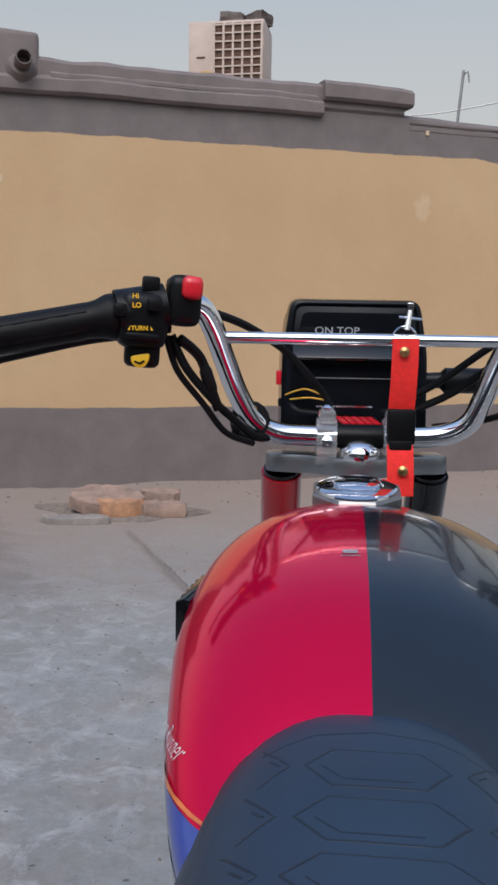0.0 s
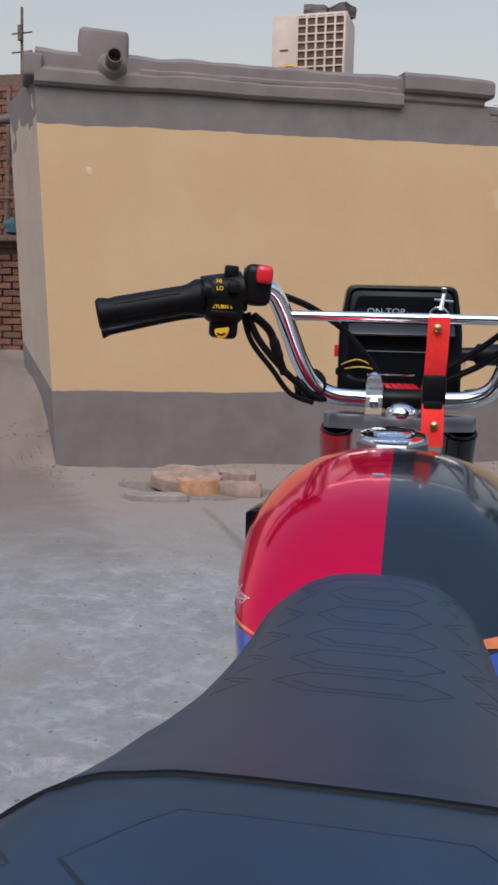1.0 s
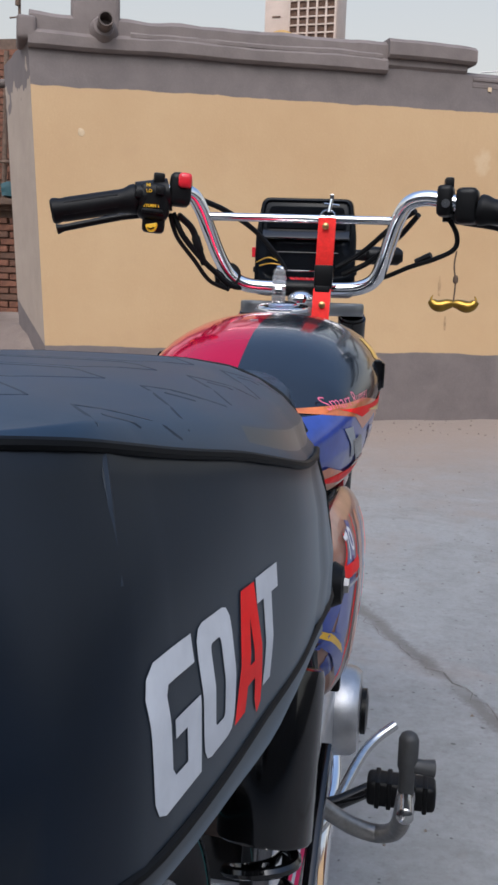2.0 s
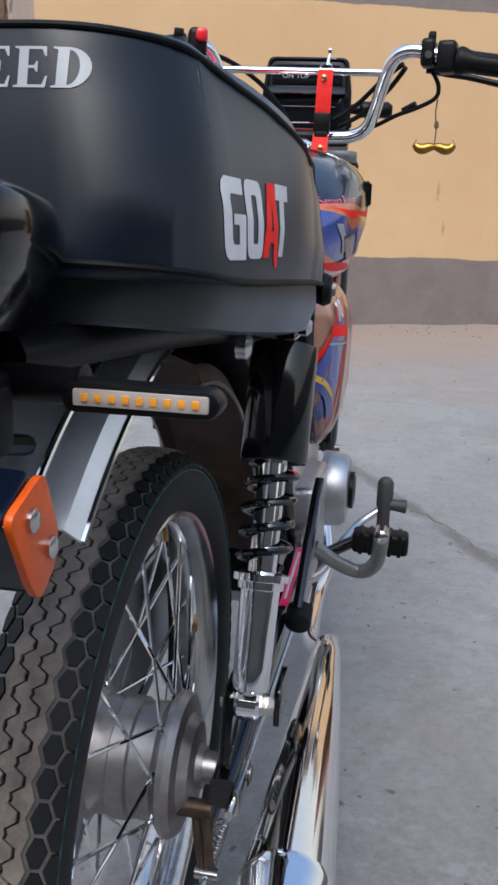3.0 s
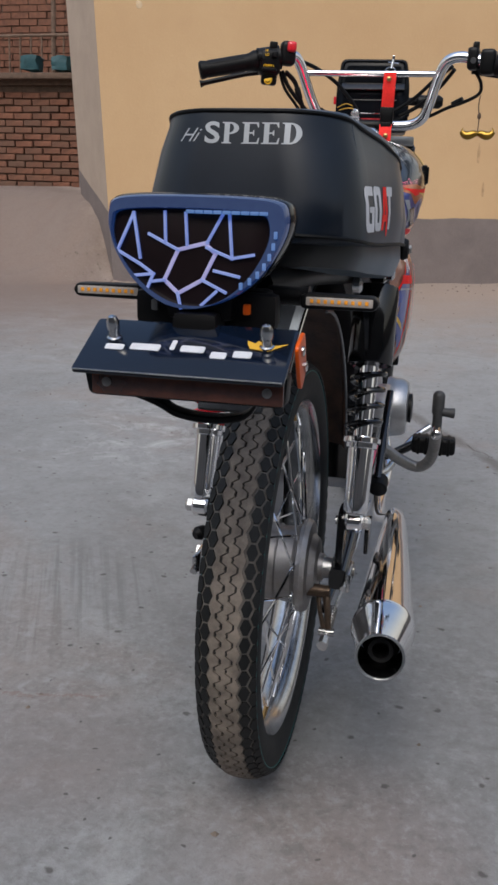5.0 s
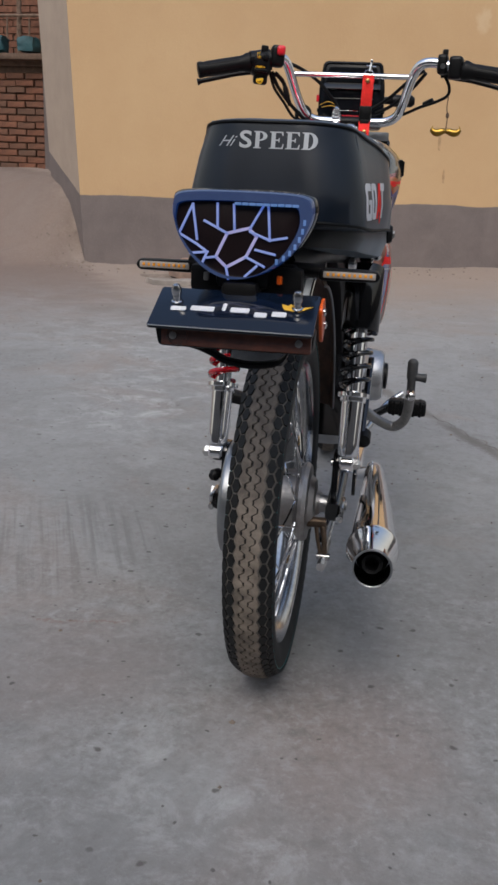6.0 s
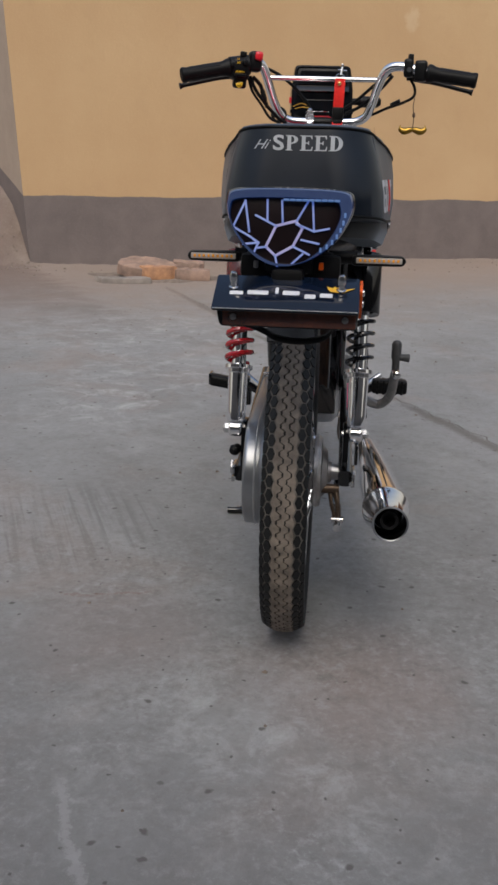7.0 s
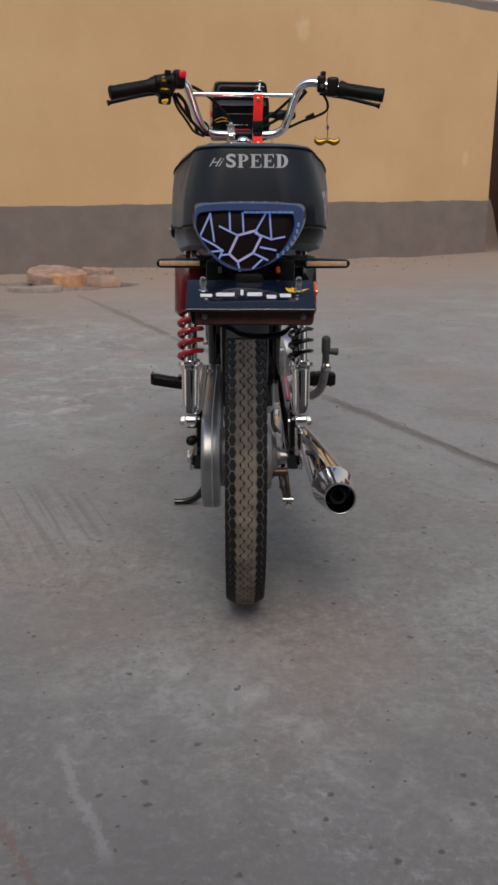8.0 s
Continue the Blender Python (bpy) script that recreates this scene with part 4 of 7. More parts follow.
for k in range(26):
    x = BX - 0.1 - k * 0.14
    part("baluster", tube([(x, BY, BZ + 1.33), (x + 0.01, BY, BZ + 1.77)], 0.012, 6), M["timber"], brick_house)
for k, x in enumerate((BX - 0.75, BX - 1.5, BX - 2.3)):
    part("post", tube([(x, BY + 0.02, BZ + 1.33), (x + 0.03, BY + 0.05, BZ + 3.0)], 0.03, 8), M["timber"], brick_house)
for k in range(3):
    ob = stone("paint_tub", (BX - 0.95 - k * 0.38, BY - 0.12, BZ + 1.34), (0.22, 0.2, 0.17), 40 + k, M["tarp"], "weathered blue plastic tub on the ledge", 0, "tubs on the ledge")
part("water_pipe", tube([(BX - 1.6, BY - 0.3, BZ + 2.55), (BX - 0.4, BY - 0.32, BZ + 2.6)], 0.05, 10), M["clay"], brick_house)

# ---- poles and wire ----
pole = empty("utility_pole", "thin dark utility pole with cross arms behind houses", "pole")
part("mast", tube([(-5.62, 12.0, 0.4), (-5.6, 12.0, 5.35)], [0.035, 0.02], 8), M["timber"], pole)
for z in (4.75, 5.0):
    part("cross_arm", tube([(-5.75, 12.0, z), (-5.45, 12.0, z + 0.02)], 0.011, 6), M["timber"], pole)
part("insulator", rod((-5.61, 11.96, 4.9), (-5.61, 11.96, 5.1), 0.035), M["timber"], pole)
antenna = empty("antenna_mast", "slender grey antenna mast on the roof", "antenna")
part("mast", tube([(0.99, 9.0, 2.6), (1.075, 9.0, 3.61)], 0.014, 8), M["steel"], antenna)
part("hook", tube(spline([(1.065, 9.0, 3.55), (1.11, 9.0, 3.6), (1.13, 9.0, 3.5)], 5), 0.008, 6), M["steel"], antenna)
part("wire", tube(spline([(0.6, 9.0, 3.2), (1.0, 9.0, 3.24), (1.9, 9.05, 3.42), (3.4, 9.2, 3.75)], 6), 0.006, 5), M["steel"], antenna)

# ---- walls that close the yard, two of them unseen and added for light ----
# unseen; kept low to let light reach the bike's right side
w = part("yard_wall_east", box((0.25, 16, 1.5), (6.2, 4.5, 0.75), 0.02), M["unseen_wall"], None)
tagged(w, "unseen plain brown rendered wall added to shape the light", "wall", kind="structure")
# unseen; added behind the camera to shade the seat back and near yard
w = part("yard_wall_south", box((16, 0.25, 3.3), (-1.0, -3.9, 1.6), 0.02), M["unseen_wall"], None)
tagged(w, "unseen plain brown rendered wall added to shape the light", "wall", kind="structure")
w = part("neighbour_wall", box((0.25, 5.0, 2.2), (3.35, 10.4, 1.05), 0.02), M["brick"], None)
tagged(w, "brick neighbour wall beyond the house corner", "wall", kind="structure")

# ---- motorcycle ----
from mathutils.bvhtree import BVHTree

bike = empty("motorcycle", "red and black small motorcycle with chrome parts, parked on its stand", "motorcycle")
PIVOT = Vector((0, 0.93, 0))
STEER = Matrix.Translation(PIVOT) @ Matrix.Rotation(radians(5), 4, "Z") @ Matrix.Translation(-PIVOT)
I4 = Matrix.Identity(4)


def arc_ring(r, w, n=64, x=0.0, centre=(0, 0.283)):
    """A thin round hoop about the axle."""
    return tube([(x, centre[0] + r * math.sin(2 * math.pi * k / n), centre[1] + r * math.cos(2 * math.pi * k / n)) for k in range(n)], w, 8, True)


# the middle of the tread: three ribs parted by winding grooves
WIND = [(0.0, -0.0021), (0.14, -0.0031), (0.36, 0.0031), (0.64, 0.0031), (0.86, -0.0031), (1.0, -0.0021)]
RIB = [(u, -0.0047 + w) for u, w in WIND] + [(u, 0.0047 + w) for u, w in WIND[::-1]]
FLANK = [(u, 0.0068 + w) for u, w in WIND] + [(1.0, 0.0162), (0.5, 0.0126), (0.0, 0.0162)]
HEX = [(0.05, 0.0182), (0.50, 0.0148), (0.95, 0.0182), (0.95, 0.0226), (0.50, 0.0258), (0.05, 0.0226)]
EDGE = [(0.05, 0.0274), (0.50, 0.0242), (0.95, 0.0274), (0.97, 0.0312), (0.50, 0.0318), (0.03, 0.0312)]


def tread_blocks(cy, cz, rows_of, tall, keep=0.95, count=86):
    verts, faces = [], []
    p = 2 * math.pi / count

    def put(a, lat, h):
        r = 0.2790 - (abs(lat) / 0.03) ** 2.4 * 0.0105 + h
        verts.append((lat * (1 + h * 4), cy - r * math.sin(a), cz - r * math.cos(a)))

    for k in range(count):
        for sgn, off, shape in rows_of:
            a0 = (k + off) * p
            base, n = len(verts), len(shape)
            cu, cl = sum(q[0] for q in shape) / n, sum(q[1] for q in shape) / n
            for u, lat in shape:
                put(a0 + u * p, sgn * lat, -0.002)
            for u, lat in shape:
                put(a0 + (cu + (u - cu) * keep) * p, sgn * (cl + (lat - cl) * keep), tall)
            faces.append(tuple(base + n + i for i in range(n)))
            faces.extend((base + i, base + (i + 1) % n, base + n + (i + 1) % n, base + n + i) for i in range(n))
    return mesh_of(verts, faces)


def wheel(name, cy, m, hub_r, hub_w, wide=1.0):
    cz = 0.283
    fat = m @ Matrix.Translation((-0.02 * (wide - 1), 0, 0)) @ Matrix.Diagonal((wide, 1, 1, 1))
    prof = [(-0.021, 0.2215), (-0.0285, 0.231), (-0.0318, 0.247), (-0.0312, 0.259), (-0.0288, 0.2675), (-0.022, 0.2735), (-0.0125, 0.2767), (0, 0.2782),
            (0.0125, 0.2767), (0.022, 0.2735), (0.0288, 0.2675), (0.0312, 0.259), (0.0318, 0.247), (0.0285, 0.231), (0.021, 0.2215)]
    a, b = (0, cy, cz), (1, cy, cz)
    rim = [(-0.0235, 0.2265), (-0.0255, 0.224), (-0.0235, 0.2195), (-0.017, 0.213), (-0.006, 0.2075), (0.006, 0.2075), (0.017, 0.213), (0.0235, 0.2195), (0.0255, 0.224), (0.0235, 0.2265), (0.019, 0.220), (0, 0.2125), (-0.019, 0.220)]
    wheel_ob = part(name, moved(lathe(rim, a, b, 72, True), fat), M["worn_chrome"], bike, "chrome-rimmed spoked wheel")
    bm = lathe(prof, a, b, 96, True)
    for f in bm.faces:
        c = f.calc_center_median()
        if 0.0125 < abs(c.x) < 0.0300 and math.hypot(c.y - cy, c.z - cz) > 0.265:
            f.material_index = 1
    part("tyre", moved(bm, fat), [M["tyre"], M["groove"]], wheel_ob, "dusty black rubber tyre")
    tagged(part("tread", moved(tread_blocks(cy, cz, ((1, 0.0, RIB), (1, 0.0, FLANK), (-1, 0.5, FLANK)), 0.0020, 1.0), fat), M["tread"], wheel_ob, "dust-covered ribs of the tread", 30), kind="stuff")
    tagged(part("tread", moved(tread_blocks(cy, cz, ((1, 0.0, HEX), (-1, 0.5, HEX), (1, 0.5, EDGE), (-1, 0.0, EDGE)), 0.0012), fat), M["tyre"], wheel_ob, "black shoulder blocks of the tread", 30), kind="stuff")
    for s in (-1, 1):
        part("sidewall_line", moved(arc_ring(0.2632, 0.0007, 72, s * 0.0302, (cy, cz)), fat), M["teal_line"], wheel_ob)
    hub = [(-hub_w * 0.5, hub_r * 0.72), (-hub_w * 0.5, hub_r), (-hub_w * 0.36, hub_r * 1.06), (-hub_w * 0.3, hub_r * 0.94), (-hub_w * 0.12, hub_r * 0.9), (-hub_w * 0.1, hub_r * 0.96),
           (hub_w * 0.06, hub_r * 0.96), (hub_w * 0.08, hub_r * 0.9), (hub_w * 0.3, hub_r * 0.94), (hub_w * 0.36, hub_r * 1.06), (hub_w * 0.42, hub_r), (hub_w * 0.42, hub_r * 0.6)]
    part("hub", moved(lathe(hub, a, b, 40), m), M["hub_metal"], wheel_ob, "ribbed alloy drum hub")
    for k in range(36):
        side = -1 if k % 2 else 1
        lead = 0.62 if (k // 2) % 2 else -0.62
        ang = 2 * math.pi * k / 36
        h = Vector((side * hub_w * 0.36, cy + hub_r * math.sin(ang + lead), cz + hub_r * math.cos(ang + lead)))
        r = Vector((side * 0.004, cy + 0.2085 * math.sin(ang), cz + 0.2085 * math.cos(ang)))
        part("spoke", moved(tube([h, r], 0.0019, 6), m), M["chrome"], wheel_ob)
        if k % 6 == 2:
            q = r + (h - r).normalized() * 0.014
            part("spoke_nipple", moved(tube([r, q], 0.0032, 8), m), M["brass"], wheel_ob)
    return wheel_ob


wheel("rear_wheel", 0.0, I4, 0.056, 0.095, 1.10)
wheel("front_wheel", 1.235, STEER, 0.05, 0.085)

# axle, brake plate and linkage
part("rear_axle", rod((-0.105, 0, 0.283), (0.108, 0, 0.283), 0.0075), M["steel"], bike)
for x0, x1 in ((-0.112, -0.098), (0.094, 0.106)):
    part("axle_nut", lathe([(0, 0.012), (0.0015, 0.0135), (x1 - x0 - 0.0015, 0.0135), (x1 - x0, 0.012)], (x0, 0, 0.283), (x1, 0, 0.283), 6), M["worn_chrome"], bike, "", 20)
part("axle_spacer", lathe([(0, 0.016), (0.03, 0.014), (0.045, 0.011)], (0.046, 0, 0.283), (0.1, 0, 0.283), 20), M["alloy"], bike)
brake = part("brake_plate", lathe([(0, 0.062), (0.006, 0.064), (0.012, 0.06), (0.014, 0.045), (0.022, 0.038), (0.024, 0.02), (0.03, 0.018), (0.03, 0.0)], (0.036, 0, 0.283), (1, 0, 0.283), 40), M["hub_metal"], bike, "round cast alloy brake plate")
part("brake_arm", join(tube([(0.074, -0.03, 0.264), (0.079, -0.040, 0.240), (0.082, -0.046, 0.212)], [0.0065, 0.0042, 0.0048], 8), tube([(0.064, -0.028, 0.262), (0.068, -0.036, 0.238), (0.076, -0.044, 0.212)], [0.004, 0.0032, 0.0036], 8), rod((0.05, -0.03, 0.262), (0.080, -0.03, 0.262), 0.0085)), M["gasket"], brake, "rust-tinted brake arm")
part("brake_rod", tube([(0.08, -0.07, 0.212), (0.08, 0.1, 0.2), (0.09, 0.42, 0.235)], 0.003, 8), M["worn_chrome"], bike)
part("brake_adjuster", join(rod((0.08, -0.085, 0.211), (0.08, -0.066, 0.211), 0.007, 8), rod((0.07, -0.047, 0.212), (0.09, -0.047, 0.212), 0.0055)), M["worn_chrome"], bike, "steel brake adjuster nut")
part("brake_spring", tube([(0.08 + 0.006 * math.cos(k * 0.9), -0.045 + k * 0.0011, 0.213 + 0.006 * math.sin(k * 0.9)) for k in range(60)], 0.001, 5), M["steel"], bike)
part("torque_link", tube([(0.07, -0.005, 0.222), (0.085, 0.2, 0.25)], 0.005, 8), M["gloss_black"], bike)

# swing arm
for s in (-1, 1):
    arm = part("swing_arm", loft([[(s * 0.0895 + u * 0.012, y, z + v * 0.014) for u, v in rounded([(-1, -1), (1, -1), (1, 1), (-1, 1)], 0.6, 3)] for y, z in ((-0.035, 0.283), (0.1, 0.298), (0.3, 0.325), (0.50, 0.345))]), M["gloss_black"], bike)
    part("chain_adjuster", join(box((0.006, 0.05, 0.026), (s * 0.103, -0.02, 0.283), 0.002), rod((s * 0.1, -0.062, 0.283), (s * 0.1, -0.03, 0.283), 0.004, 8)), M["worn_chrome"], arm)
    part("shock_mount", prism(rounded([(-0.03, 0.296), (0.07, 0.296), (0.03, 0.37), (-0.015, 0.37)], 0.015), "x", s * 0.083, s * 0.093, 0.002), M["gloss_black"], arm)


def shock(s, spring_mat, label):
    lo, hi = Vector((s * 0.104, -0.008, 0.356)), Vector((s * 0.106, 0.105, 0.668))
    d = (hi - lo).normalized()
    L = (hi - lo).length
    body = part("shock_absorber", lathe([(0.010, 0.011), (0.0105, 0.0145), (0.014, 0.0160), (0.030, 0.0162), (0.060, 0.0166), (0.092, 0.0172), (0.096, 0.0172), (0.097, 0.0200), (0.103, 0.0205), (0.104, 0.0245), (0.110, 0.0245), (0.112, 0.018)], lo, hi, 28), M["chrome"], bike, label)
    part("damper_tube", rod(lo + d * 0.11, lo + d * 0.25, 0.0125, 20), M["chrome"], body)
    turns, n = 6.2, 120
    u = d.orthogonal().normalized()
    v = d.cross(u)
    pts = [lo + d * (0.116 + 0.13 * k / n) + 0.0215 * (math.cos(turns * 2 * math.pi * k / n) * u + math.sin(turns * 2 * math.pi * k / n) * v) for k in range(n + 1)]
    part("coil_spring", tube(pts, 0.0036 if s > 0 else 0.0046, 8), spring_mat, body)
    cover_mat = M["gloss_black"] if s > 0 else M["maroon_enamel"]
    part("upper_cover", lathe([(0.208, 0.0285), (0.210, 0.0298), (0.306, 0.0298), (0.312, 0.0285), (0.3135, 0.013)], lo, hi, 32), cover_mat, body)
    for c, r in ((lo, 0.0145), (hi, 0.013)):
        part("eye", lathe([(0, r * 0.8), (0.003, r), (0.019, r), (0.022, r * 0.8)], c - Vector((s * 0.011, 0, 0)), c + Vector((s, 0, 0)), 20), M["chrome"], body)
        part("eye_bolt", join(rod(c + Vector((-s * 0.024, 0, 0)), c + Vector((s * 0.018, 0, 0)), 0.006, 12), lathe([(0, 0.0095), (0.007, 0.0095), (0.011, 0.005)], c + Vector((s * 0.011, 0, 0)), c + Vector((s, 0, 0)), 6)), M["worn_chrome"], body, "", 20)


shock(1, M["gloss_black"], "chrome rear shock absorber with black spring")
shock(-1, M["red_enamel"], "chrome rear shock absorber with red spring")

# chain case
outline = [(0.0 + 0.098 * math.cos(a), 0.280 + 0.094 * math.sin(a)) for a in [radians(g) for g in range(95, 266, 10)]]
outline += [(0.46 + 0.055 * math.cos(a), 0.33 + 0.052 * math.sin(a)) for a in [radians(g) for g in range(-85, 86, 12)]]
case = part("chain_case", prism(outline, "x", -0.083, -0.048, 0.008, 3), M["silver_paint"], bike, "dull silver enclosed chain case")
part("case_seam", tube([(-0.062, y * 1.004, 0.283 + (z - 0.283) * 1.004) for y, z in outline], 0.0018, 6, True), M["alloy"], case)
for y, z in ((-0.07, 0.283), (0.06, 0.36), (0.3, 0.385), (0.45, 0.30)):
    part("case_screw", rod((-0.082, y, z), (-0.07, y, z), 0.006, 10, 0.001), M["worn_chrome"], case)

# rear mudguard
def mudguard(r, half, a0, a1, depth, cy=0.0, steps=22, lip=0.004):
    rings = []
    for k in range(steps + 1):
        a = radians(a0 + (a1 - a0) * k / steps)
        ring = []
        sect = [(-half, -depth), (-half * 0.86, -depth * 0.35), (-half * 0.5, -depth * 0.08), (0, 0), (half * 0.5, -depth * 0.08), (half * 0.86, -depth * 0.35), (half, -depth)]
        sect += [(x * 0.97, h - lip * 0.5) for x, h in sect[::-1]]
        for x, h in sect:
            rr = r + h
            ring.append((x, cy - rr * math.sin(a), 0.283 + rr * math.cos(a)))
        rings.append(ring)
    return loft(rings)


guard = part("rear_mudguard", mudguard(0.411, 0.050, -2, 40.5, 0.017), M["guard_chrome"], bike, "chrome rear mudguard")
inner = part("inner_mudguard", mudguard(0.366, 0.050, -78, -3, 0.024), M["fender_dark"], bike, "dark brown inner mudguard")
for s in (-1, 1):
    part("mudguard_edge", tube([(s * 0.0505, -0.342 * math.sin(radians(a)), 0.283 + 0.342 * math.cos(radians(a))) for a in range(-78, -2, 5)], 0.002, 6), M["silver_paint"], inner)
for x, d in ((0.05, 0.0185), (-0.05, 0.0185), (0.021, 0.001), (-0.021, 0.001)):
    part("guard_bead", tube([(x, -(0.411 - d) * math.sin(radians(a)), 0.283 + (0.411 - d) * math.cos(radians(a))) for a in [-2 + 42.5 * k / 20 for k in range(21)]], 0.0026, 8), M["chrome"], guard)
part("mud_flap", box((0.066, 0.006, 0.034), (0, -0.270, 0.574), 0.004, Matrix.Rotation(radians(-40), 3, "X")), M["grey_rubber"], guard)
for a, b, c in ((0.012, -0.30, -0.40), (-0.012, -0.30, -0.40)):
    part("guard_stay", tube([(a, -0.24, 0.63), (a, b, 0.645), (a, c, 0.64)], 0.006, 8), M["plastic"], guard)

# frame rails under the seat and the tail bracket
for s in (-1, 1):
    part("frame_rail", tube(spline([(s * 0.075, 0.5, 0.60), (s * 0.08, 0.2, 0.655), (s * 0.078, 0.0, 0.675), (s * 0.06, -0.2, 0.69), (s * 0.035, -0.31, 0.69)], 6), 0.012, 10), M["plastic"], bike)
    part("down_tube", tube(spline([(s * 0.07, 0.27, 0.65), (s * 0.072, 0.35, 0.5), (s * 0.07, 0.45, 0.33)], 5), 0.012, 10), M["gloss_black"], bike)
    part("rail_bolt", lathe([(0, 0.011), (0.008, 0.011), (0.011, 0.006)], (s * 0.088, -0.03, 0.665), (s, -0.03, 0.665), 12), M["worn_chrome"], bike)
part("tail_bracket", join(box((0.06, 0.16, 0.04), (0, -0.315, 0.685), 0.01), box((0.11, 0.022, 0.022), (0, -0.355, 0.680), 0.006), box((0.04, 0.05, 0.04), (0.0, -0.385, 0.655), 0.008)), M["plastic"], bike)
part("under_seat_pan", box((0.17, 0.44, 0.02), (0, 0.10, 0.708), 0.006), M["rubber"], bike)
part("inner_tray", prism([(-0.13, 0.712), (-0.13, 0.698), (0.0, 0.694), (0.08, 0.66), (0.2, 0.60), (0.34, 0.46), (0.42, 0.46), (0.42, 0.705)], "x", -0.062, 0.062, 0.006), M["rubber"], bike, "black inner tray under the seat")

part("tail_shroud", box((0.124, 0.022, 0.030), (0.002, -0.372, 0.674), 0.006), M["rubber"], bike, "black plastic shroud under the lamp")
part("pivot_plate", box((0.135, 0.010, 0.19), (0, 0.404, 0.375), 0.004), M["gloss_black"], bike)

# tail light
TY = -0.4015
shield = [(-0.072, 0.760), (-0.0765, 0.752), (-0.0775, 0.738), (-0.072, 0.722), (-0.060, 0.703), (-0.044, 0.687), (-0.024, 0.6755), (-0.004, 0.672), (0.016, 0.6745), (0.038, 0.685), (0.056, 0.701), (0.069, 0.720), (0.0765, 0.738), (0.0765, 0.752), (0.071, 0.760), (0.05, 0.7635), (0.0, 0.7645), (-0.05, 0.7635)]
shield = [(p.x, p.y) for p in spline([(x, z, 0) for x, z in shield], 3, True)]
shield = [(x * 1.0, 0.7185 + (z - 0.7185) * 1.0 + 0.0050) for x, z in shield]
MID = Vector((0.0, 0.7225))


def shrunk(f, g=None):
    return [(MID.x + (x - MID.x) * f, MID.y + (z - MID.y) * (g or f)) for x, z in shield]


def inner_lens(f, g):
    """The dark window sits low and to one side in the lens: a broad clear band above it and along one edge."""
    return [(-0.0085 + (x + 0.004) * (f + 0.035), 0.680 + (z - 0.680) * g) for x, z in shield]


rings = [[(x, y, z) for x, z in shrunk(f)] for y, f in ((-0.30, 0.78), (-0.335, 0.92), (-0.37, 0.99), (-0.392, 1.0), (-0.396, 0.98))]
light = part("tail_light", loft(rings), M["gloss_black"], bike, "half-moon LED tail light with cracked-glass pattern")
rim = loft([[(x, y, z) for x, z in shrunk(f, g)] for y, f, g in ((-0.394, 0.975, 0.975), (-0.404, 0.965, 0.965), (-0.407, 0.945, 0.935))] + [[(x, y, z) for x, z in inner_lens(f, g)] for y, f, g in ((-0.407, 0.825, 0.87), (-0.404, 0.815, 0.86), (-0.394, 0.815, 0.86))], cap=False)
part("lens_rim", rim, M["led_rim"], light, "clear bluish lens border")
part("lens", loft([[(x, y, z) for x, z in inner_lens(f, g)] for y, f, g in ((-0.394, 0.83, 0.875), (-0.400, 0.825, 0.87), (-0.4015, 0.80, 0.84))]), M["smoked"], light, "smoked black lens")
for k in range(9):
    part("led", box((0.007, 0.003, 0.003), (0.0 + k * 0.0075 - 0.004, -0.4070, 0.7550), 0.0008), M["led_core"], light)
for k in range(7):
    a = radians(-8 - k * 10)
    part("led", box((0.003, 0.003, 0.006), (0.0665 * math.cos(a * 0.8), -0.4070, 0.746 + 0.052 * math.sin(a)), 0.0008), M["led_core"], light)
cells = [((375, 165), (330, 260)), ((375, 165), (470, 140)), ((330, 260), (375, 300)), ((375, 300), (455, 255)), ((455, 255), (497, 172)), ((470, 150), (497, 172)), ((375, 165), (288, 120)),
         ((405, 147), (400, 72)), ((335, 140), (333, 70)), ((470, 140), (520, 70)), ((540, 72), (550, 185)), ((470, 155), (550, 185)), ((550, 185), (617, 172)), ((455, 255), (530, 290)),
         ((495, 225), (572, 240)), ((375, 300), (385, 345)), ((500, 290), (455, 332)), ((245, 75), (262, 192)), ((245, 75), (200, 165)), ((200, 175), (265, 215)), ((265, 215), (300, 242)), ((300, 242), (240, 250)),
         ((300, 242), (282, 290)), ((330, 260), (300, 265))]
K = 0.138 / 530


def spread(u, v):
    """The bars reach the upper edge of the window and fan out on one side."""
    return (u if u >= 330 else 330 - (330 - u) * 1.15) - 10, v - 18 if v < 100 else v


for k, (start, stop) in enumerate(cells):
    (a, b), (c, d) = spread(*start), spread(*stop)
    p, q = Vector(((a - 425) * K, TY, 0.7600 - (b - 28) * K)), Vector(((c - 425) * K, TY, 0.7600 - (d - 28) * K))
    t = q - p
    turn = Matrix.Rotation(-math.atan2(t.z, t.x), 3, "Y")
    part("led_bar", box((t.length + 0.003, 0.0024, 0.0033 if k < 6 else 0.0026), (p + q) / 2 - Vector((0, 0.00011 * k, 0)), 0.0006, turn), M["led_bright" if k < 6 else "led_strip"], light)
part("plate_lamp", lathe([(0, 0.0045), (0.003, 0.0045), (0.005, 0.003), (0.006, 0.0)], (0.012, -0.398, 0.668), (0.012, -0.44, 0.62), 16), M["led_spot"], bike, "small blue lamp lit over the plate")

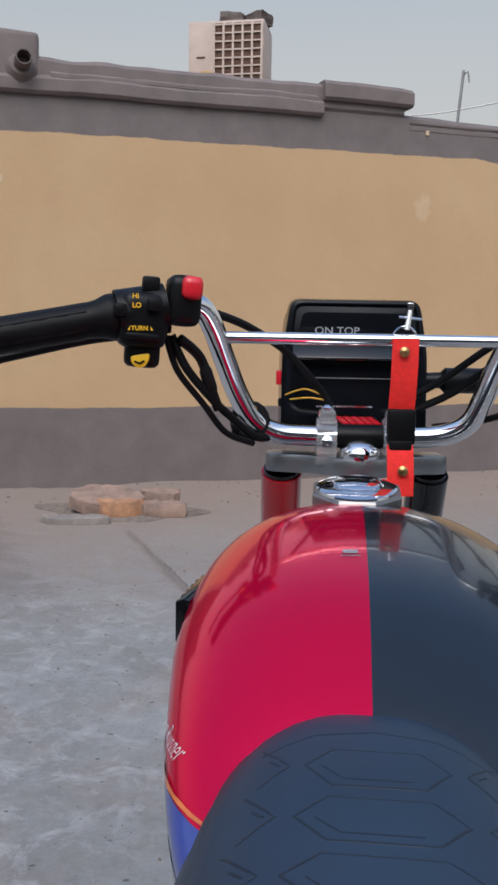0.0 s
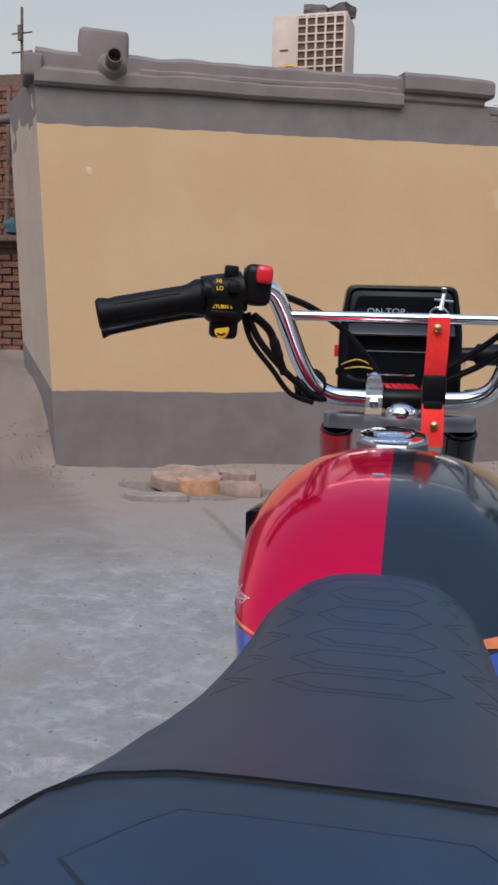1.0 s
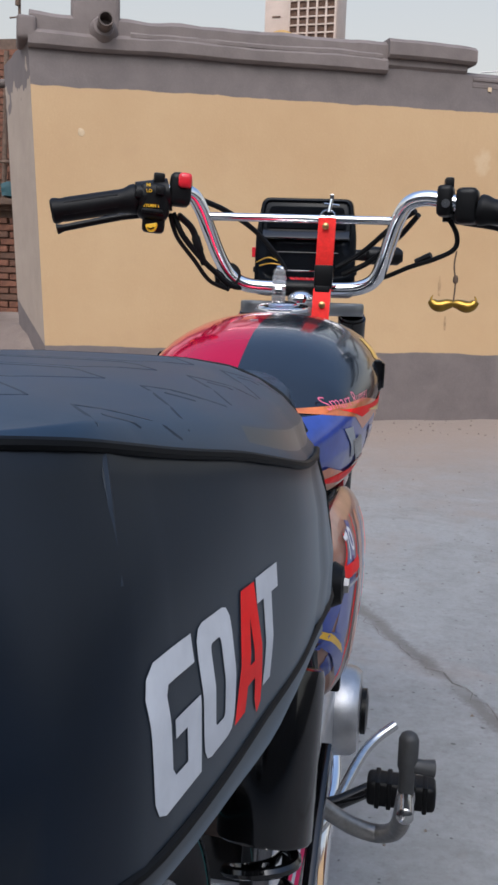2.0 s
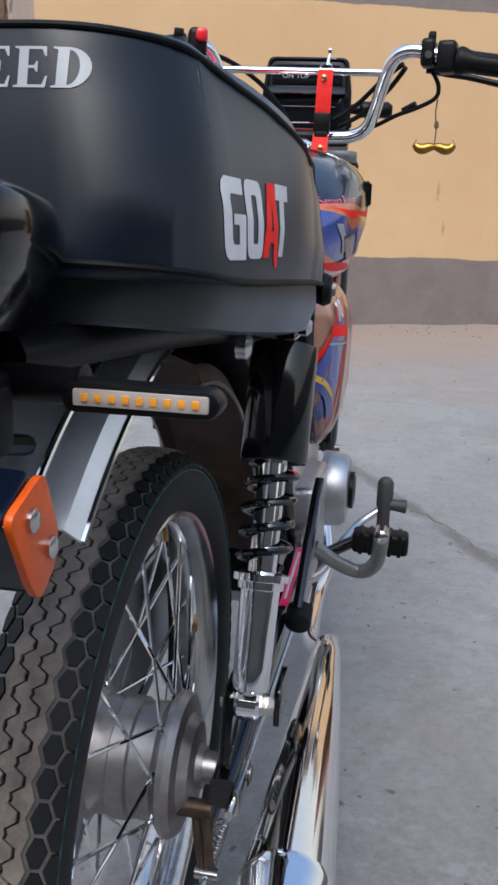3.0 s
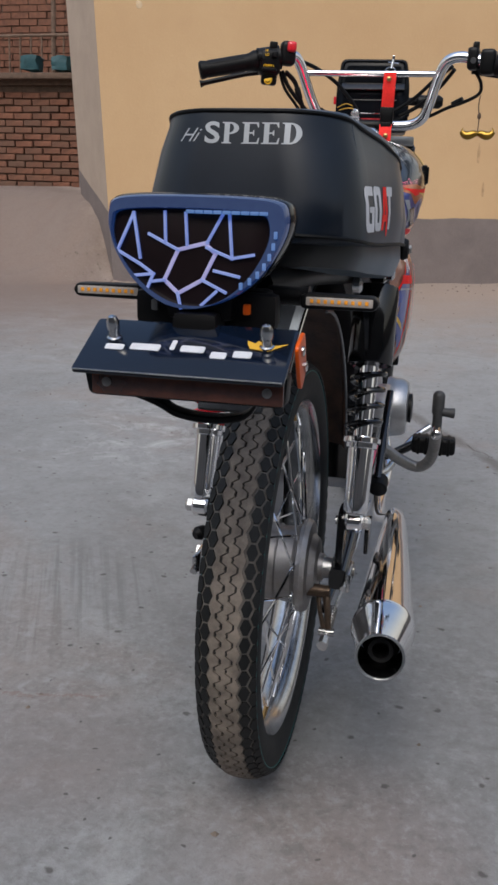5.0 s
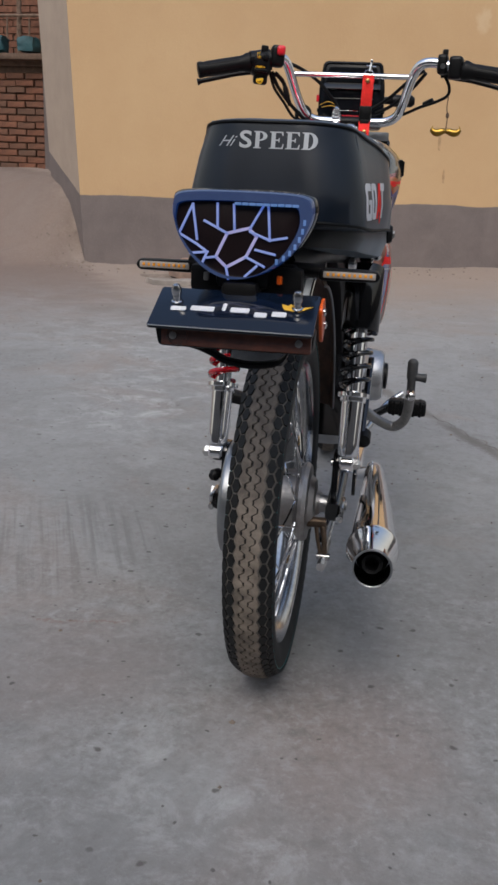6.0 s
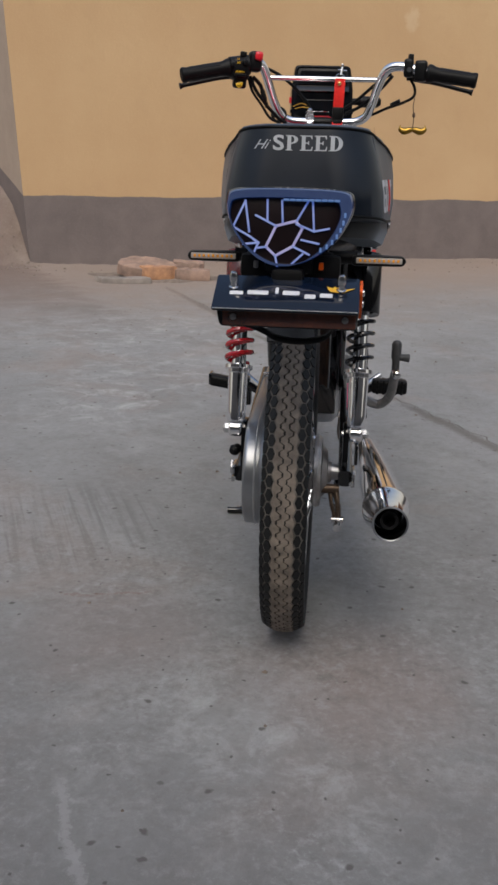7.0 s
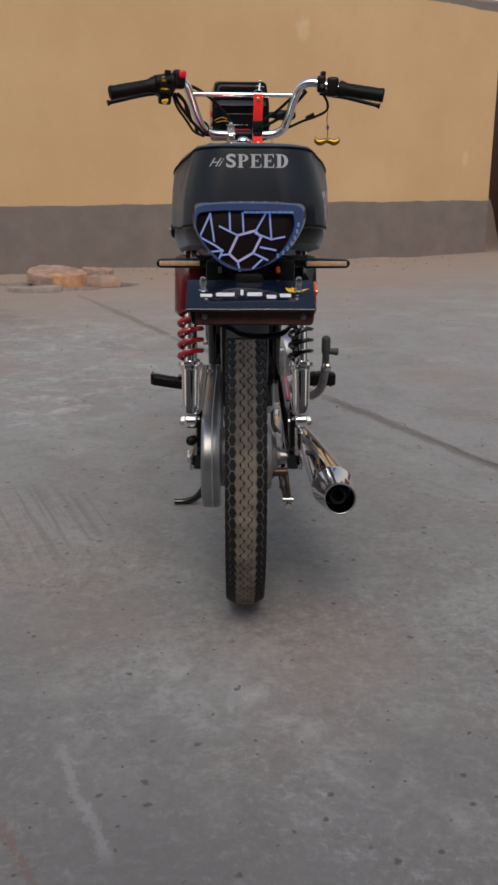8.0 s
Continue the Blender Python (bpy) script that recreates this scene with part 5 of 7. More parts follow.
# indicators
for s in (-1, 1):
    seat_at = Matrix.Translation((0.010 if s < 0 else 0.003, 0.014, 0.003))
    stalk = part("indicator", moved(join(lathe([(0, 0.009), (0.03, 0.008), (0.036, 0.010)], (s * 0.045, -0.352, 0.681), (s, -0.352, 0.681), 14),
                                   prism(rounded([(s * 0.074, 0.6715), (s * 0.139, 0.6722), (s * 0.143, 0.6785), (s * 0.139, 0.6845), (s * 0.074, 0.6855)], 0.006), "y", -0.362, -0.346, 0.003)), seat_at), M["plastic"], bike, "slim black LED indicator")
    part("lens", moved(box((0.058, 0.003, 0.0074), (s * 0.1085, -0.3618, 0.6788), 0.0014), seat_at), M["cream_lens"], stalk, "pale indicator lens")
    for k in range(9):
        part("led", moved(box((0.0031, 0.0012, 0.0036), (s * (0.085 + k * 0.0059), -0.3636, 0.6790), 0.0005), seat_at), M["amber"], stalk)
    part("wire_clip", box((0.006, 0.006, 0.009), (s * 0.040, -0.388, 0.677), 0.0015), M["orange_lens"] if s > 0 else M["steel"], bike)

# plate with its holder
top, low = Vector((0, -0.402, 0.6635)), Vector((0, -0.466, 0.6315))
down = (low - top).normalized()
norm = down.cross(Vector((1, 0, 0))).normalized()
if norm.y > 0:
    norm = -norm


def on_plate(bm, lift):
    m = Matrix.Identity(4)
    for i in range(3):
        m[i][0], m[i][1], m[i][2], m[i][3] = (1, 0, 0)[i], -down[i], norm[i], (top * 0.5 + low * 0.5 + norm * lift)[i]
    return moved(bm, m)


H2 = (low - top).length / 2
plate = part("number_plate", on_plate(prism(rounded([(-0.0845, -H2), (0.0875, -H2), (0.0875, H2), (-0.0845, H2)], 0.004), "z", -0.0015, 0.0015, 0.0006), 0.0), M["plate_blue"], bike, "dark blue glossy plate with white bars")
part("plate_edge", on_plate(tube([(-0.083, -H2 + 0.001, 0), (0.086, -H2 + 0.001, 0)], 0.0008, 6), 0.0015), M["silver_paint"], plate)
for x0, x1, y0, w in ((-0.066, -0.050, -0.003, 0.0036), (-0.045, -0.020, -0.001, 0.0042), (-0.012, -0.008, 0.004, 0.0065), (-0.003, 0.017, 0.0, 0.0042), (0.023, 0.036, -0.006, 0.0042), (0.041, 0.056, -0.003, 0.0042)):
    part("white_bar", on_plate(prism(rounded([(x0, y0 - w), (x1, y0 - w), (x1, y0 + w), (x0, y0 + w)], 0.0018), "z", 0, 0.0006), 0.0016), M["white_print"], plate)
crown = [(0.053, 0.005), (0.068, 0.003), (0.082, 0.0135), (0.071, 0.0105), (0.069, 0.0150), (0.063, 0.0115), (0.058, 0.0165), (0.056, 0.0125), (0.049, 0.0155), (0.050, 0.0105)]
part("orange_mark", on_plate(prism(crown, "z", 0, 0.0006), 0.002), M["wire_yellow"], plate, "small yellow-orange sticker")
for s in (-1, 1):
    c = top * 0.62 + low * 0.38 + Vector((s * 0.064 + 0.002, 0, 0))
    part("plate_bolt", lathe([(0, 0.0058), (0.003, 0.0062), (0.004, 0.0046), (0.009, 0.0042), (0.010, 0.0053), (0.017, 0.0053), (0.021, 0.0034), (0.0225, 0.0)], c, c + Vector((0, -0.1, 0.35)), 16), M["worn_chrome"], plate, "chrome acorn bolt", 30)
holder = part("plate_holder", prism(rounded([(-0.082, 0.636), (0.088, 0.636), (0.086, 0.609), (-0.077, 0.609)], 0.006), "y", -0.448, -0.428, 0.003), M["plastic"], bike)
part("reflector", box((0.158, 0.004, 0.021), (0.006, -0.4492, 0.6215), 0.002), M["wood_lens"], holder, "brown reflector strip")
for x in (-0.060, 0.072):
    part("holder_screw", lathe([(0, 0.004), (0.0015, 0.004), (0.002, 0.002)], (x, -0.4505, 0.6215), (x, -1, 0.6215), 12), M["steel"], holder)
part("end_reflector", prism(rounded([(-0.428, 0.654), (-0.398, 0.664), (-0.385, 0.636), (-0.389, 0.624), (-0.404, 0.615), (-0.412, 0.624)], 0.006), "x", 0.088, 0.0915, 0.001), M["orange_lens"], holder, "orange side reflector")
for z, y in ((0.6335, -0.395), (0.649, -0.411)):
    part("holder_screw", lathe([(0, 0.0045), (0.002, 0.0045), (0.003, 0.0025)], (0.0912, y, z), (1, y, z), 12), M["worn_chrome"], holder)
loop = spline([(-0.058, -0.424, 0.611), (-0.040, -0.422, 0.607), (-0.024, -0.419, 0.600), (-0.010, -0.416, 0.592), (0.016, -0.415, 0.5885), (0.042, -0.416, 0.592), (0.054, -0.419, 0.600), (0.060, -0.422, 0.611)], 6)
part("holder_loop", loft([[(p.x, p.y + u * 0.008, p.z + v * 0.0034) for u, v in rounded([(-1, -1), (1, -1), (1, 1), (-1, 1)], 0.5, 2)] for p in loop]), M["plastic"], holder, "black slotted bracket")

# ---- seat ----
SEAT = [(-0.20, 0.103, 0.121, 0.847, 0.835, 0.718), (-0.16, 0.113, 0.126, 0.847, 0.829, 0.715), (-0.12, 0.122, 0.130, 0.847, 0.823, 0.713), (-0.06, 0.133, 0.136, 0.846, 0.811, 0.710),
        (0.0, 0.131, 0.137, 0.845, 0.803, 0.707), (0.04, 0.123, 0.132, 0.845, 0.802, 0.704), (0.07, 0.112, 0.125, 0.841, 0.800, 0.702), (0.10, 0.100, 0.117, 0.833, 0.796, 0.700), (0.16, 0.086, 0.107, 0.820, 0.791, 0.699),
        (0.24, 0.078, 0.097, 0.810, 0.786, 0.702), (0.32, 0.073, 0.089, 0.807, 0.785, 0.708), (0.39, 0.069, 0.082, 0.810, 0.789, 0.718), (0.43, 0.055, 0.066, 0.811, 0.792, 0.737), (0.455, 0.030, 0.040, 0.806, 0.794, 0.758)]
RIGHT_SIDE = [(-9.0, 1.0), (0.0, 1.0), (0.04, 1.05), (0.07, 1.11), (0.10, 1.15), (0.16, 1.15), (0.24, 1.08), (0.32, 1.04), (0.40, 1.0), (9.0, 1.0)]
TAIL_Y, TAIL_R = -0.272, 0.06


def tail_row(d):
    """The round back end: the plan closes in on a quarter circle."""
    y = TAIL_Y + d
    f = (y + 0.272) / 0.072
    inset = TAIL_R - math.sqrt(max(TAIL_R ** 2 - (TAIL_R - d) ** 2, 0))
    return (y, 0.089 + 0.014 * f - inset, 0.113 + 0.008 * f - inset, 0.8435 + 0.0035 * f, 0.8425 - 0.0065 * f * f, 0.727 - 0.009 * f)


LEFT_SIDE = [(-9.0, 0.85), (-0.20, 0.85), (-0.12, 0.885), (-0.06, 0.915), (0.0, 0.95), (0.05, 1.03), (0.10, 1.16), (0.16, 1.23), (0.20, 1.19), (0.24, 1.14), (0.30, 1.11), (0.36, 1.10), (0.40, 1.08), (0.46, 1.06), (9.0, 1.06)]


def seat_ring(row, f=1.0, up=0.0):
    y, wt, wb, zt, zs, zb = row
    e = max(0.0, min(1.0, (y - TAIL_Y) / 0.05))
    zt = zs + (zt - zs) * e
    half = [(wb * 0.86, zb), (wb, zb + 0.006), (wb + (wt - wb) * 0.30 + 0.004, zb + (zs - zb) * 0.35), (wb + (wt - wb) * 0.70 + 0.003, zb + (zs - zb) * 0.72), (wt + 0.001, zs - 0.010), (wt, zs - 0.002 * e), (wt - 0.005 * e, zs + 0.004 * e)]
    half += [(wt * g, zs + (zt - zs) * (1 - g ** 4.6) + 0.003 * e) for g in (0.93, 0.84, 0.73, 0.6, 0.4, 0.2)]
    full = [(x, z) for x, z in half] + [(0, zt + 0.003 * e)] + [(-x, z) for x, z in half[::-1]] + [(0, zb)]
    cz = (zt + zb) / 2
    lean = max(0.0, min(1.0, (-0.06 - y) / 0.16))
    lean = lean * lean * (3 - 2 * lean)
    return [(x * f * lerp_table(RIGHT_SIDE if x > 0 else LEFT_SIDE, y)[0], y + up + lean * 0.22 * (z - 0.79), cz + (z - cz) * f) for x, z in full]


rows = [tail_row(d) for d in (0, 0.0008, 0.002, 0.004, 0.007, 0.011, 0.016, 0.023, 0.031, 0.041, 0.052)] + smooth_table(SEAT, 5)
rings = [seat_ring(r) for r in rows] + [seat_ring(rows[-1], 0.8, 0.006), seat_ring(rows[-1], 0.5, 0.009)]
bm = loft(rings)
bm.faces.ensure_lookup_table()
bmesh.ops.recalc_face_normals(bm, faces=bm.faces)
# upright rear faces get the darker copy: shade painted by face direction
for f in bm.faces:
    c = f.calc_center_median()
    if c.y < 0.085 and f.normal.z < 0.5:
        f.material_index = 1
seat_tree = BVHTree.FromBMesh(bm)
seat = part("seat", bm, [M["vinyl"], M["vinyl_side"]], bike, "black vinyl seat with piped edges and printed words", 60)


def cast(tree, p, way, lift=0.0):
    way = Vector(way).normalized()
    hit, normal, _, _ = tree.ray_cast(Vector(p) - way * 0.25, way, 0.8)
    if hit is None:
        return None
    if normal.dot(way) > 0:
        normal = -normal
    return hit + normal * lift


def on_top(x, y, lift=0.0005):
    return cast(seat_tree, (x, y, 0.85), (0, 0, -1), lift)


def ring_point(y, index):
    row = (y, *lerp_table(rows, y))
    return Vector(seat_ring(row)[index])


# piping: shoulder, hump seam, side seam, lower edge
for s in (0, 1):
    idx, low_idx = (5, 1) if not s else (-7, -3)
    sgn = 1 if not s else -1
    shoulder = [ring_point(y, idx) for y in (TAIL_Y, -0.2715, -0.270, -0.267, -0.262, -0.254, -0.243, -0.23, -0.21, -0.185, -0.16, -0.13, -0.10, -0.06, -0.02, 0.02, 0.045)]
    idx_side = 3 if not s else -5
    shoulder += [ring_point(0.060, idx - sgn), ring_point(0.076, idx_side), ring_point(0.090, idx_side - sgn), ring_point(0.100, low_idx)]
    part("piping", tube(spline(shoulder, 3), 0.0020, 8), M["crease"], seat, "black edge piping")
    part("piping", tube(spline([ring_point(y, low_idx) for y in (TAIL_Y, -0.2715, -0.270, -0.267, -0.262, -0.254, -0.243, -0.23)] + [ring_point(-0.21 + k * 0.63 / 20, low_idx) for k in range(21)], 2), 0.0019, 8), M["crease"], seat)
seam = [p for p in (on_top(0.122 * k / 10, 0.064 - 0.014 * abs(k / 10) ** 4, -0.0006) for k in range(-10, 11)) if p]
part("piping", tube(spline(seam, 3), 0.0022, 8), M["crease"], seat)
for end in (seat_ring(rows[0])[6:21], [seat_ring(rows[0])[1], seat_ring(rows[0])[-3]]):
    part("piping", tube([Vector(p) for p in end], 0.0020, 8), M["crease"], seat)

# embossed lines of the cover, their groove shade put in as darker vinyl
lines = [[(-0.052, 0.398), (-0.03, 0.414), (0, 0.420), (0.03, 0.414), (0.052, 0.398)]]
for y, wide, tall in [(0.386 - 0.040 * k, 0.032 + 0.003 * k, 0.0155) for k in range(5)] + [(0.012 - 0.068 * k, 0.066, 0.027) for k in range(4)]:
    ring = [(wide, 0), (wide * 0.62, tall), (-wide * 0.62, tall), (-wide, 0), (-wide * 0.62, -tall), (wide * 0.62, -tall), (wide, 0)]
    lines.append([(u, y + v) for u, v in ring])
    if tall < 0.02:
        lines.append([(u * 0.76, y + v * 0.62) for u, v in ring[3:6]])
    for s in (-1, 1):
        lines.append([(s * (wide * 1.62), y + tall * 1.1), (s * wide * 1.22, y), (s * (wide * 1.62), y - tall * 1.1)])
        lines.append([(s * (wide * 1.50), y + tall * 0.35), (s * wide * 1.36, y)])
for line in lines:
    fine = []
    for (x0, y0), (x1, y1) in zip(line, line[1:]):
        fine += [(x0 + (x1 - x0) * k / 6, y0 + (y1 - y0) * k / 6) for k in range(6)]
    fine.append(line[-1])
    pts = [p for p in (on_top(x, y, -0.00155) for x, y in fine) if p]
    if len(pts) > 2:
        part("embossed_line", tube(pts, 0.0018, 8), M["emboss_shade"], seat)

# skirt under the seat
skirt = loft([[(s * lerp_table(RIGHT_SIDE if s > 0 else LEFT_SIDE, y)[0] * max(lerp_table(rows, y)[1] - d, 0.01), y, lerp_table(rows, y)[4] - h * min(1.0, max(0.68, 1.0 + y * 1.6))) for s, d, h in ((-1, 0.004, -0.004), (-1, 0.003, 0.012), (-1, 0.010, 0.033), (-1, 0.02, 0.036), (1, 0.02, 0.036), (1, 0.010, 0.033), (1, 0.003, 0.012), (1, 0.004, -0.004))]
              for y in [-0.268, -0.266, -0.262, -0.256, -0.248, -0.238, -0.225, -0.21] + [-0.19 + 0.60 * k / 24 for k in range(25)]])
part("seat_skirt", skirt, M["skirt"], seat, "grey-black vinyl skirt")

# printed words
def fitted(text, width, height, shear=0.0, bold=0.0):
    """A word scaled to a width and a height, from its lower left corner."""
    bm = letters(text, 1.0, shear, bold)
    x = [v.co.x for v in bm.verts]
    y = [v.co.y for v in bm.verts]
    m = Matrix.Diagonal((width / (max(x) - min(x)), height / (max(y) - min(y)), 1, 1)) @ Matrix.Translation((-min(x), -min(y), 0))
    return moved(bm, m)


def bowl(cx, cy, rx, ry, ix, iy):
    arc = [radians(90 - g) for g in range(0, 181, 15)]
    return [(cx + rx * math.cos(a), cy + ry * math.sin(a)) for a in arc] + [(cx + ix * math.cos(a), cy + iy * math.sin(a)) for a in arc[::-1]]


# upright letters with feet, and the blocky ones of the sides, each in a box of one by one
STEM = [(0, 0), (0.55, 0), (0.55, 0.04), (0.42, 0.07), (0.42, 1), (0, 1), (0, 0.96), (0.13, 0.93), (0.13, 0.07), (0, 0.04)]
FOOTED = {"E": [[(0, 0), (0.95, 0), (1, 0.28), (0.94, 0.28), (0.85, 0.07), (0.42, 0.07), (0.42, 0.47), (0.6, 0.47), (0.66, 0.38), (0.7, 0.38), (0.7, 0.64), (0.66, 0.64), (0.6, 0.54), (0.42, 0.54), (0.42, 0.93), (0.8, 0.93), (0.9, 0.76), (0.95, 0.76), (0.93, 1), (0, 1), (0, 0.96), (0.13, 0.93), (0.13, 0.07), (0, 0.04)]],
          "P": [STEM, bowl(0.42, 0.72, 0.53, 0.28, 0.25, 0.21)],
          "D": [STEM, bowl(0.42, 0.5, 0.58, 0.5, 0.29, 0.43)]}
BLOCKY = {"G": [[(0.98, 1), (0.22, 1), (0.06, 0.93), (0, 0.82), (0, 0.15), (0.06, 0.05), (0.2, 0), (0.98, 0), (1, 0.56), (0.44, 0.56), (0.44, 0.43), (0.68, 0.43), (0.68, 0.19), (0.42, 0.19), (0.36, 0.25), (0.36, 0.74), (0.42, 0.80), (0.97, 0.80)]],
          "A": [[(0, 0), (0.34, 1), (0.55, 1), (0.55, 0.75), (0.47, 0.36), (0.55, 0.36), (0.55, 0.2), (0.42, 0.2), (0.36, 0)], [(0.55, 1), (0.76, 1), (0.98, 0.1), (1, -0.1), (0.86, -0.16), (0.72, 0), (0.68, 0.2), (0.55, 0.2), (0.55, 0.36), (0.63, 0.36), (0.55, 0.75)]],
          "T": [[(0, 1), (1, 1), (1, 0.78), (0.68, 0.78), (0.68, 0), (0.3, 0), (0.3, 0.78), (0, 0.78)]]}
outer, inner = rounded([(0, 0), (1, 0), (1, 1), (0, 1)], 0.22, 3), rounded([(0.35, 0.19), (0.65, 0.19), (0.65, 0.81), (0.35, 0.81)], 0.06, 3)


def glyph(polygons, w, h):
    bm = join(*[flat([(u * w, v * h) for u, v in p]) for p in polygons])
    bmesh.ops.remove_doubles(bm, verts=bm.verts, dist=1e-5)
    return bm


x0 = -0.0325
for ch, w in (("S", 0.0155), ("P", 0.0178), ("E", 0.0178), ("E", 0.0178), ("D", 0.0191)):
    bm = fitted("S", w * 0.93, 0.0195, 0, 0.02) if ch == "S" else glyph(FOOTED[ch], w * 0.95, 0.0190)
    part("printed_letter", laid(bm, seat_tree, (x0, -0.30, 0.8130), (1, 0, 0), (0, 0, 1), (0, 1, 0), 0.0006, 0.005), M["silver_print"], seat, "silver letter on the back")
    x0 += w + 0.0010
part("printed_word", laid(fitted("Hi", 0.022, 0.0120, 0.6, -0.006), seat_tree, (-0.0575, -0.30, 0.8145), (1, 0, 0), (0, 0.0, 1), (0, 1, 0), 0.0006), M["silver_print"], seat)
y0 = -0.226
for ch, w, mat in (("G", 0.036, "white_print"), ("O", 0.0306, "white_print"), ("A", 0.0324, "red_vinyl"), ("T", 0.0252, "white_print")):
    if ch == "O":
        bm = loft([[(u * w * 0.95, v * 0.0435, 0) for u, v in loop] for loop in (outer, inner)], False)
    else:
        bm = glyph(BLOCKY[ch], w * (1.0 if ch in "AT" else 0.95), 0.0435)
    bm = laid(bm, seat_tree, (0.3, y0, 0.735), (0, 1, -0.02), (0, 0.04, 1.0), (-1, 0, 0), 0.0004 if ch != "A" else 0.0006, 0.005)
    part("printed_letter", bm, M[mat], seat)
    y0 += w - (0.005 if ch == "A" else 0.0015 if ch == "O" else 0)

# ---- fuel tank ----
TANK = [(0.345, 0.060, 0.752, 0.735, 0.700), (0.37, 0.078, 0.768, 0.742, 0.695), (0.42, 0.097, 0.795, 0.756, 0.690), (0.46, 0.107, 0.817, 0.768, 0.690), (0.52, 0.117, 0.843, 0.780, 0.690), (0.58, 0.1235, 0.858, 0.789, 0.695),
        (0.66, 0.123, 0.868, 0.798, 0.700), (0.72, 0.112, 0.870, 0.806, 0.715), (0.765, 0.090, 0.865, 0.810, 0.740), (0.795, 0.058, 0.852, 0.812, 0.770), (0.808, 0.02, 0.836, 0.815, 0.795)]


def tank_ring(row):
    y, w, zt, zc, zb = row
    half = [(w * 0.80, zb), (w * 0.90, zb + (zc - zb) * 0.25), (w * 0.975, zb + (zc - zb) * 0.62)]
    for k in range(11):
        a = radians(90 * k / 10)
        half.append((w * math.cos(a) ** 0.86 if k < 10 else 0.0, zc + (zt - zc) * math.sin(a) ** 0.92))
    right = 1.0 + 0.11 * max(0.0, min(1.0, (y - 0.34) / 0.12, (0.83 - y) / 0.14))
    return [(x * right, y, z) for x, z in half] + [(-x * 1.02, y, z) for x, z in half[-2::-1]]


bm = loft([tank_ring(r) for r in smooth_table(TANK, 6)])
bmesh.ops.recalc_face_normals(bm, faces=bm.faces)
for f in bm.faces:
    if f.calc_center_median().x > 0:
        f.material_index = 1
tank_tree = BVHTree.FromBMesh(bm)
tank = part("fuel_tank", bm, [M["red_paint"], M["black_paint"]], bike, "glossy fuel tank, half red and half black", 60)


def decal(tree, parent, s, outline, mat, layer=0):
    bm = laid(flat([(y, z) for y, z in outline]), tree, (s * 0.3, 0, 0), (0, 1, 0), (0, 0, 1), (-s, 0, 0), 0.0006 + layer * 0.0003, 0.006)
    if len(bm.faces):
        part("decal", bm, M[mat], parent)


def swoosh(y0, z0, y1, z1, bow, width):
    """A flame-like stripe, pointed at both ends."""
    up, dn = [], []
    n = Vector((-(z1 - z0), y1 - y0)).normalized()
    for k in range(13):
        t = k / 12
        c = Vector((y0 + (y1 - y0) * t, z0 + (z1 - z0) * t)) + n * bow * math.sin(math.pi * t)
        w = n * width * 0.5 * math.sin(math.pi * min(1, 0.06 + t * 0.94)) ** 0.7
        up.append(tuple(c + w))
        dn.append(tuple(c - w))
    return up + dn[::-1]


FLAMES = [("blue_print", [(0.36, 0.770), (0.44, 0.777), (0.56, 0.772), (0.66, 0.758), (0.71, 0.738), (0.66, 0.712), (0.50, 0.700), (0.36, 0.704)]),
          ("orange_print", [(0.38, 0.779), (0.50, 0.786), (0.58, 0.778), (0.70, 0.790), (0.73, 0.766), (0.66, 0.764), (0.61, 0.748), (0.57, 0.764), (0.51, 0.752), (0.47, 0.769)]),
          ("red_vinyl", [(0.44, 0.778), (0.54, 0.777), (0.66, 0.781), (0.72, 0.772), (0.62, 0.766), (0.55, 0.770), (0.50, 0.766)]),
          ("yellow_print", [(0.52, 0.772), (0.62, 0.771), (0.71, 0.766), (0.62, 0.762)]),
          ("silver_print", [(0.44, 0.760), (0.462, 0.760), (0.505, 0.726), (0.49, 0.722)]),
          ("sky_print", [(0.54, 0.750), (0.56, 0.752), (0.63, 0.722), (0.60, 0.718)]),
          ("black_paint", [(0.47, 0.744), (0.50, 0.748), (0.56, 0.716), (0.53, 0.712)]),
          ("orange_print", [(0.36, 0.716), (0.42, 0.724), (0.48, 0.710), (0.55, 0.720), (0.61, 0.706), (0.67, 0.716), (0.62, 0.698), (0.45, 0.696)]),
          ("red_vinyl", [(0.38, 0.712), (0.46, 0.713), (0.54, 0.711), (0.60, 0.702), (0.48, 0.701)])]
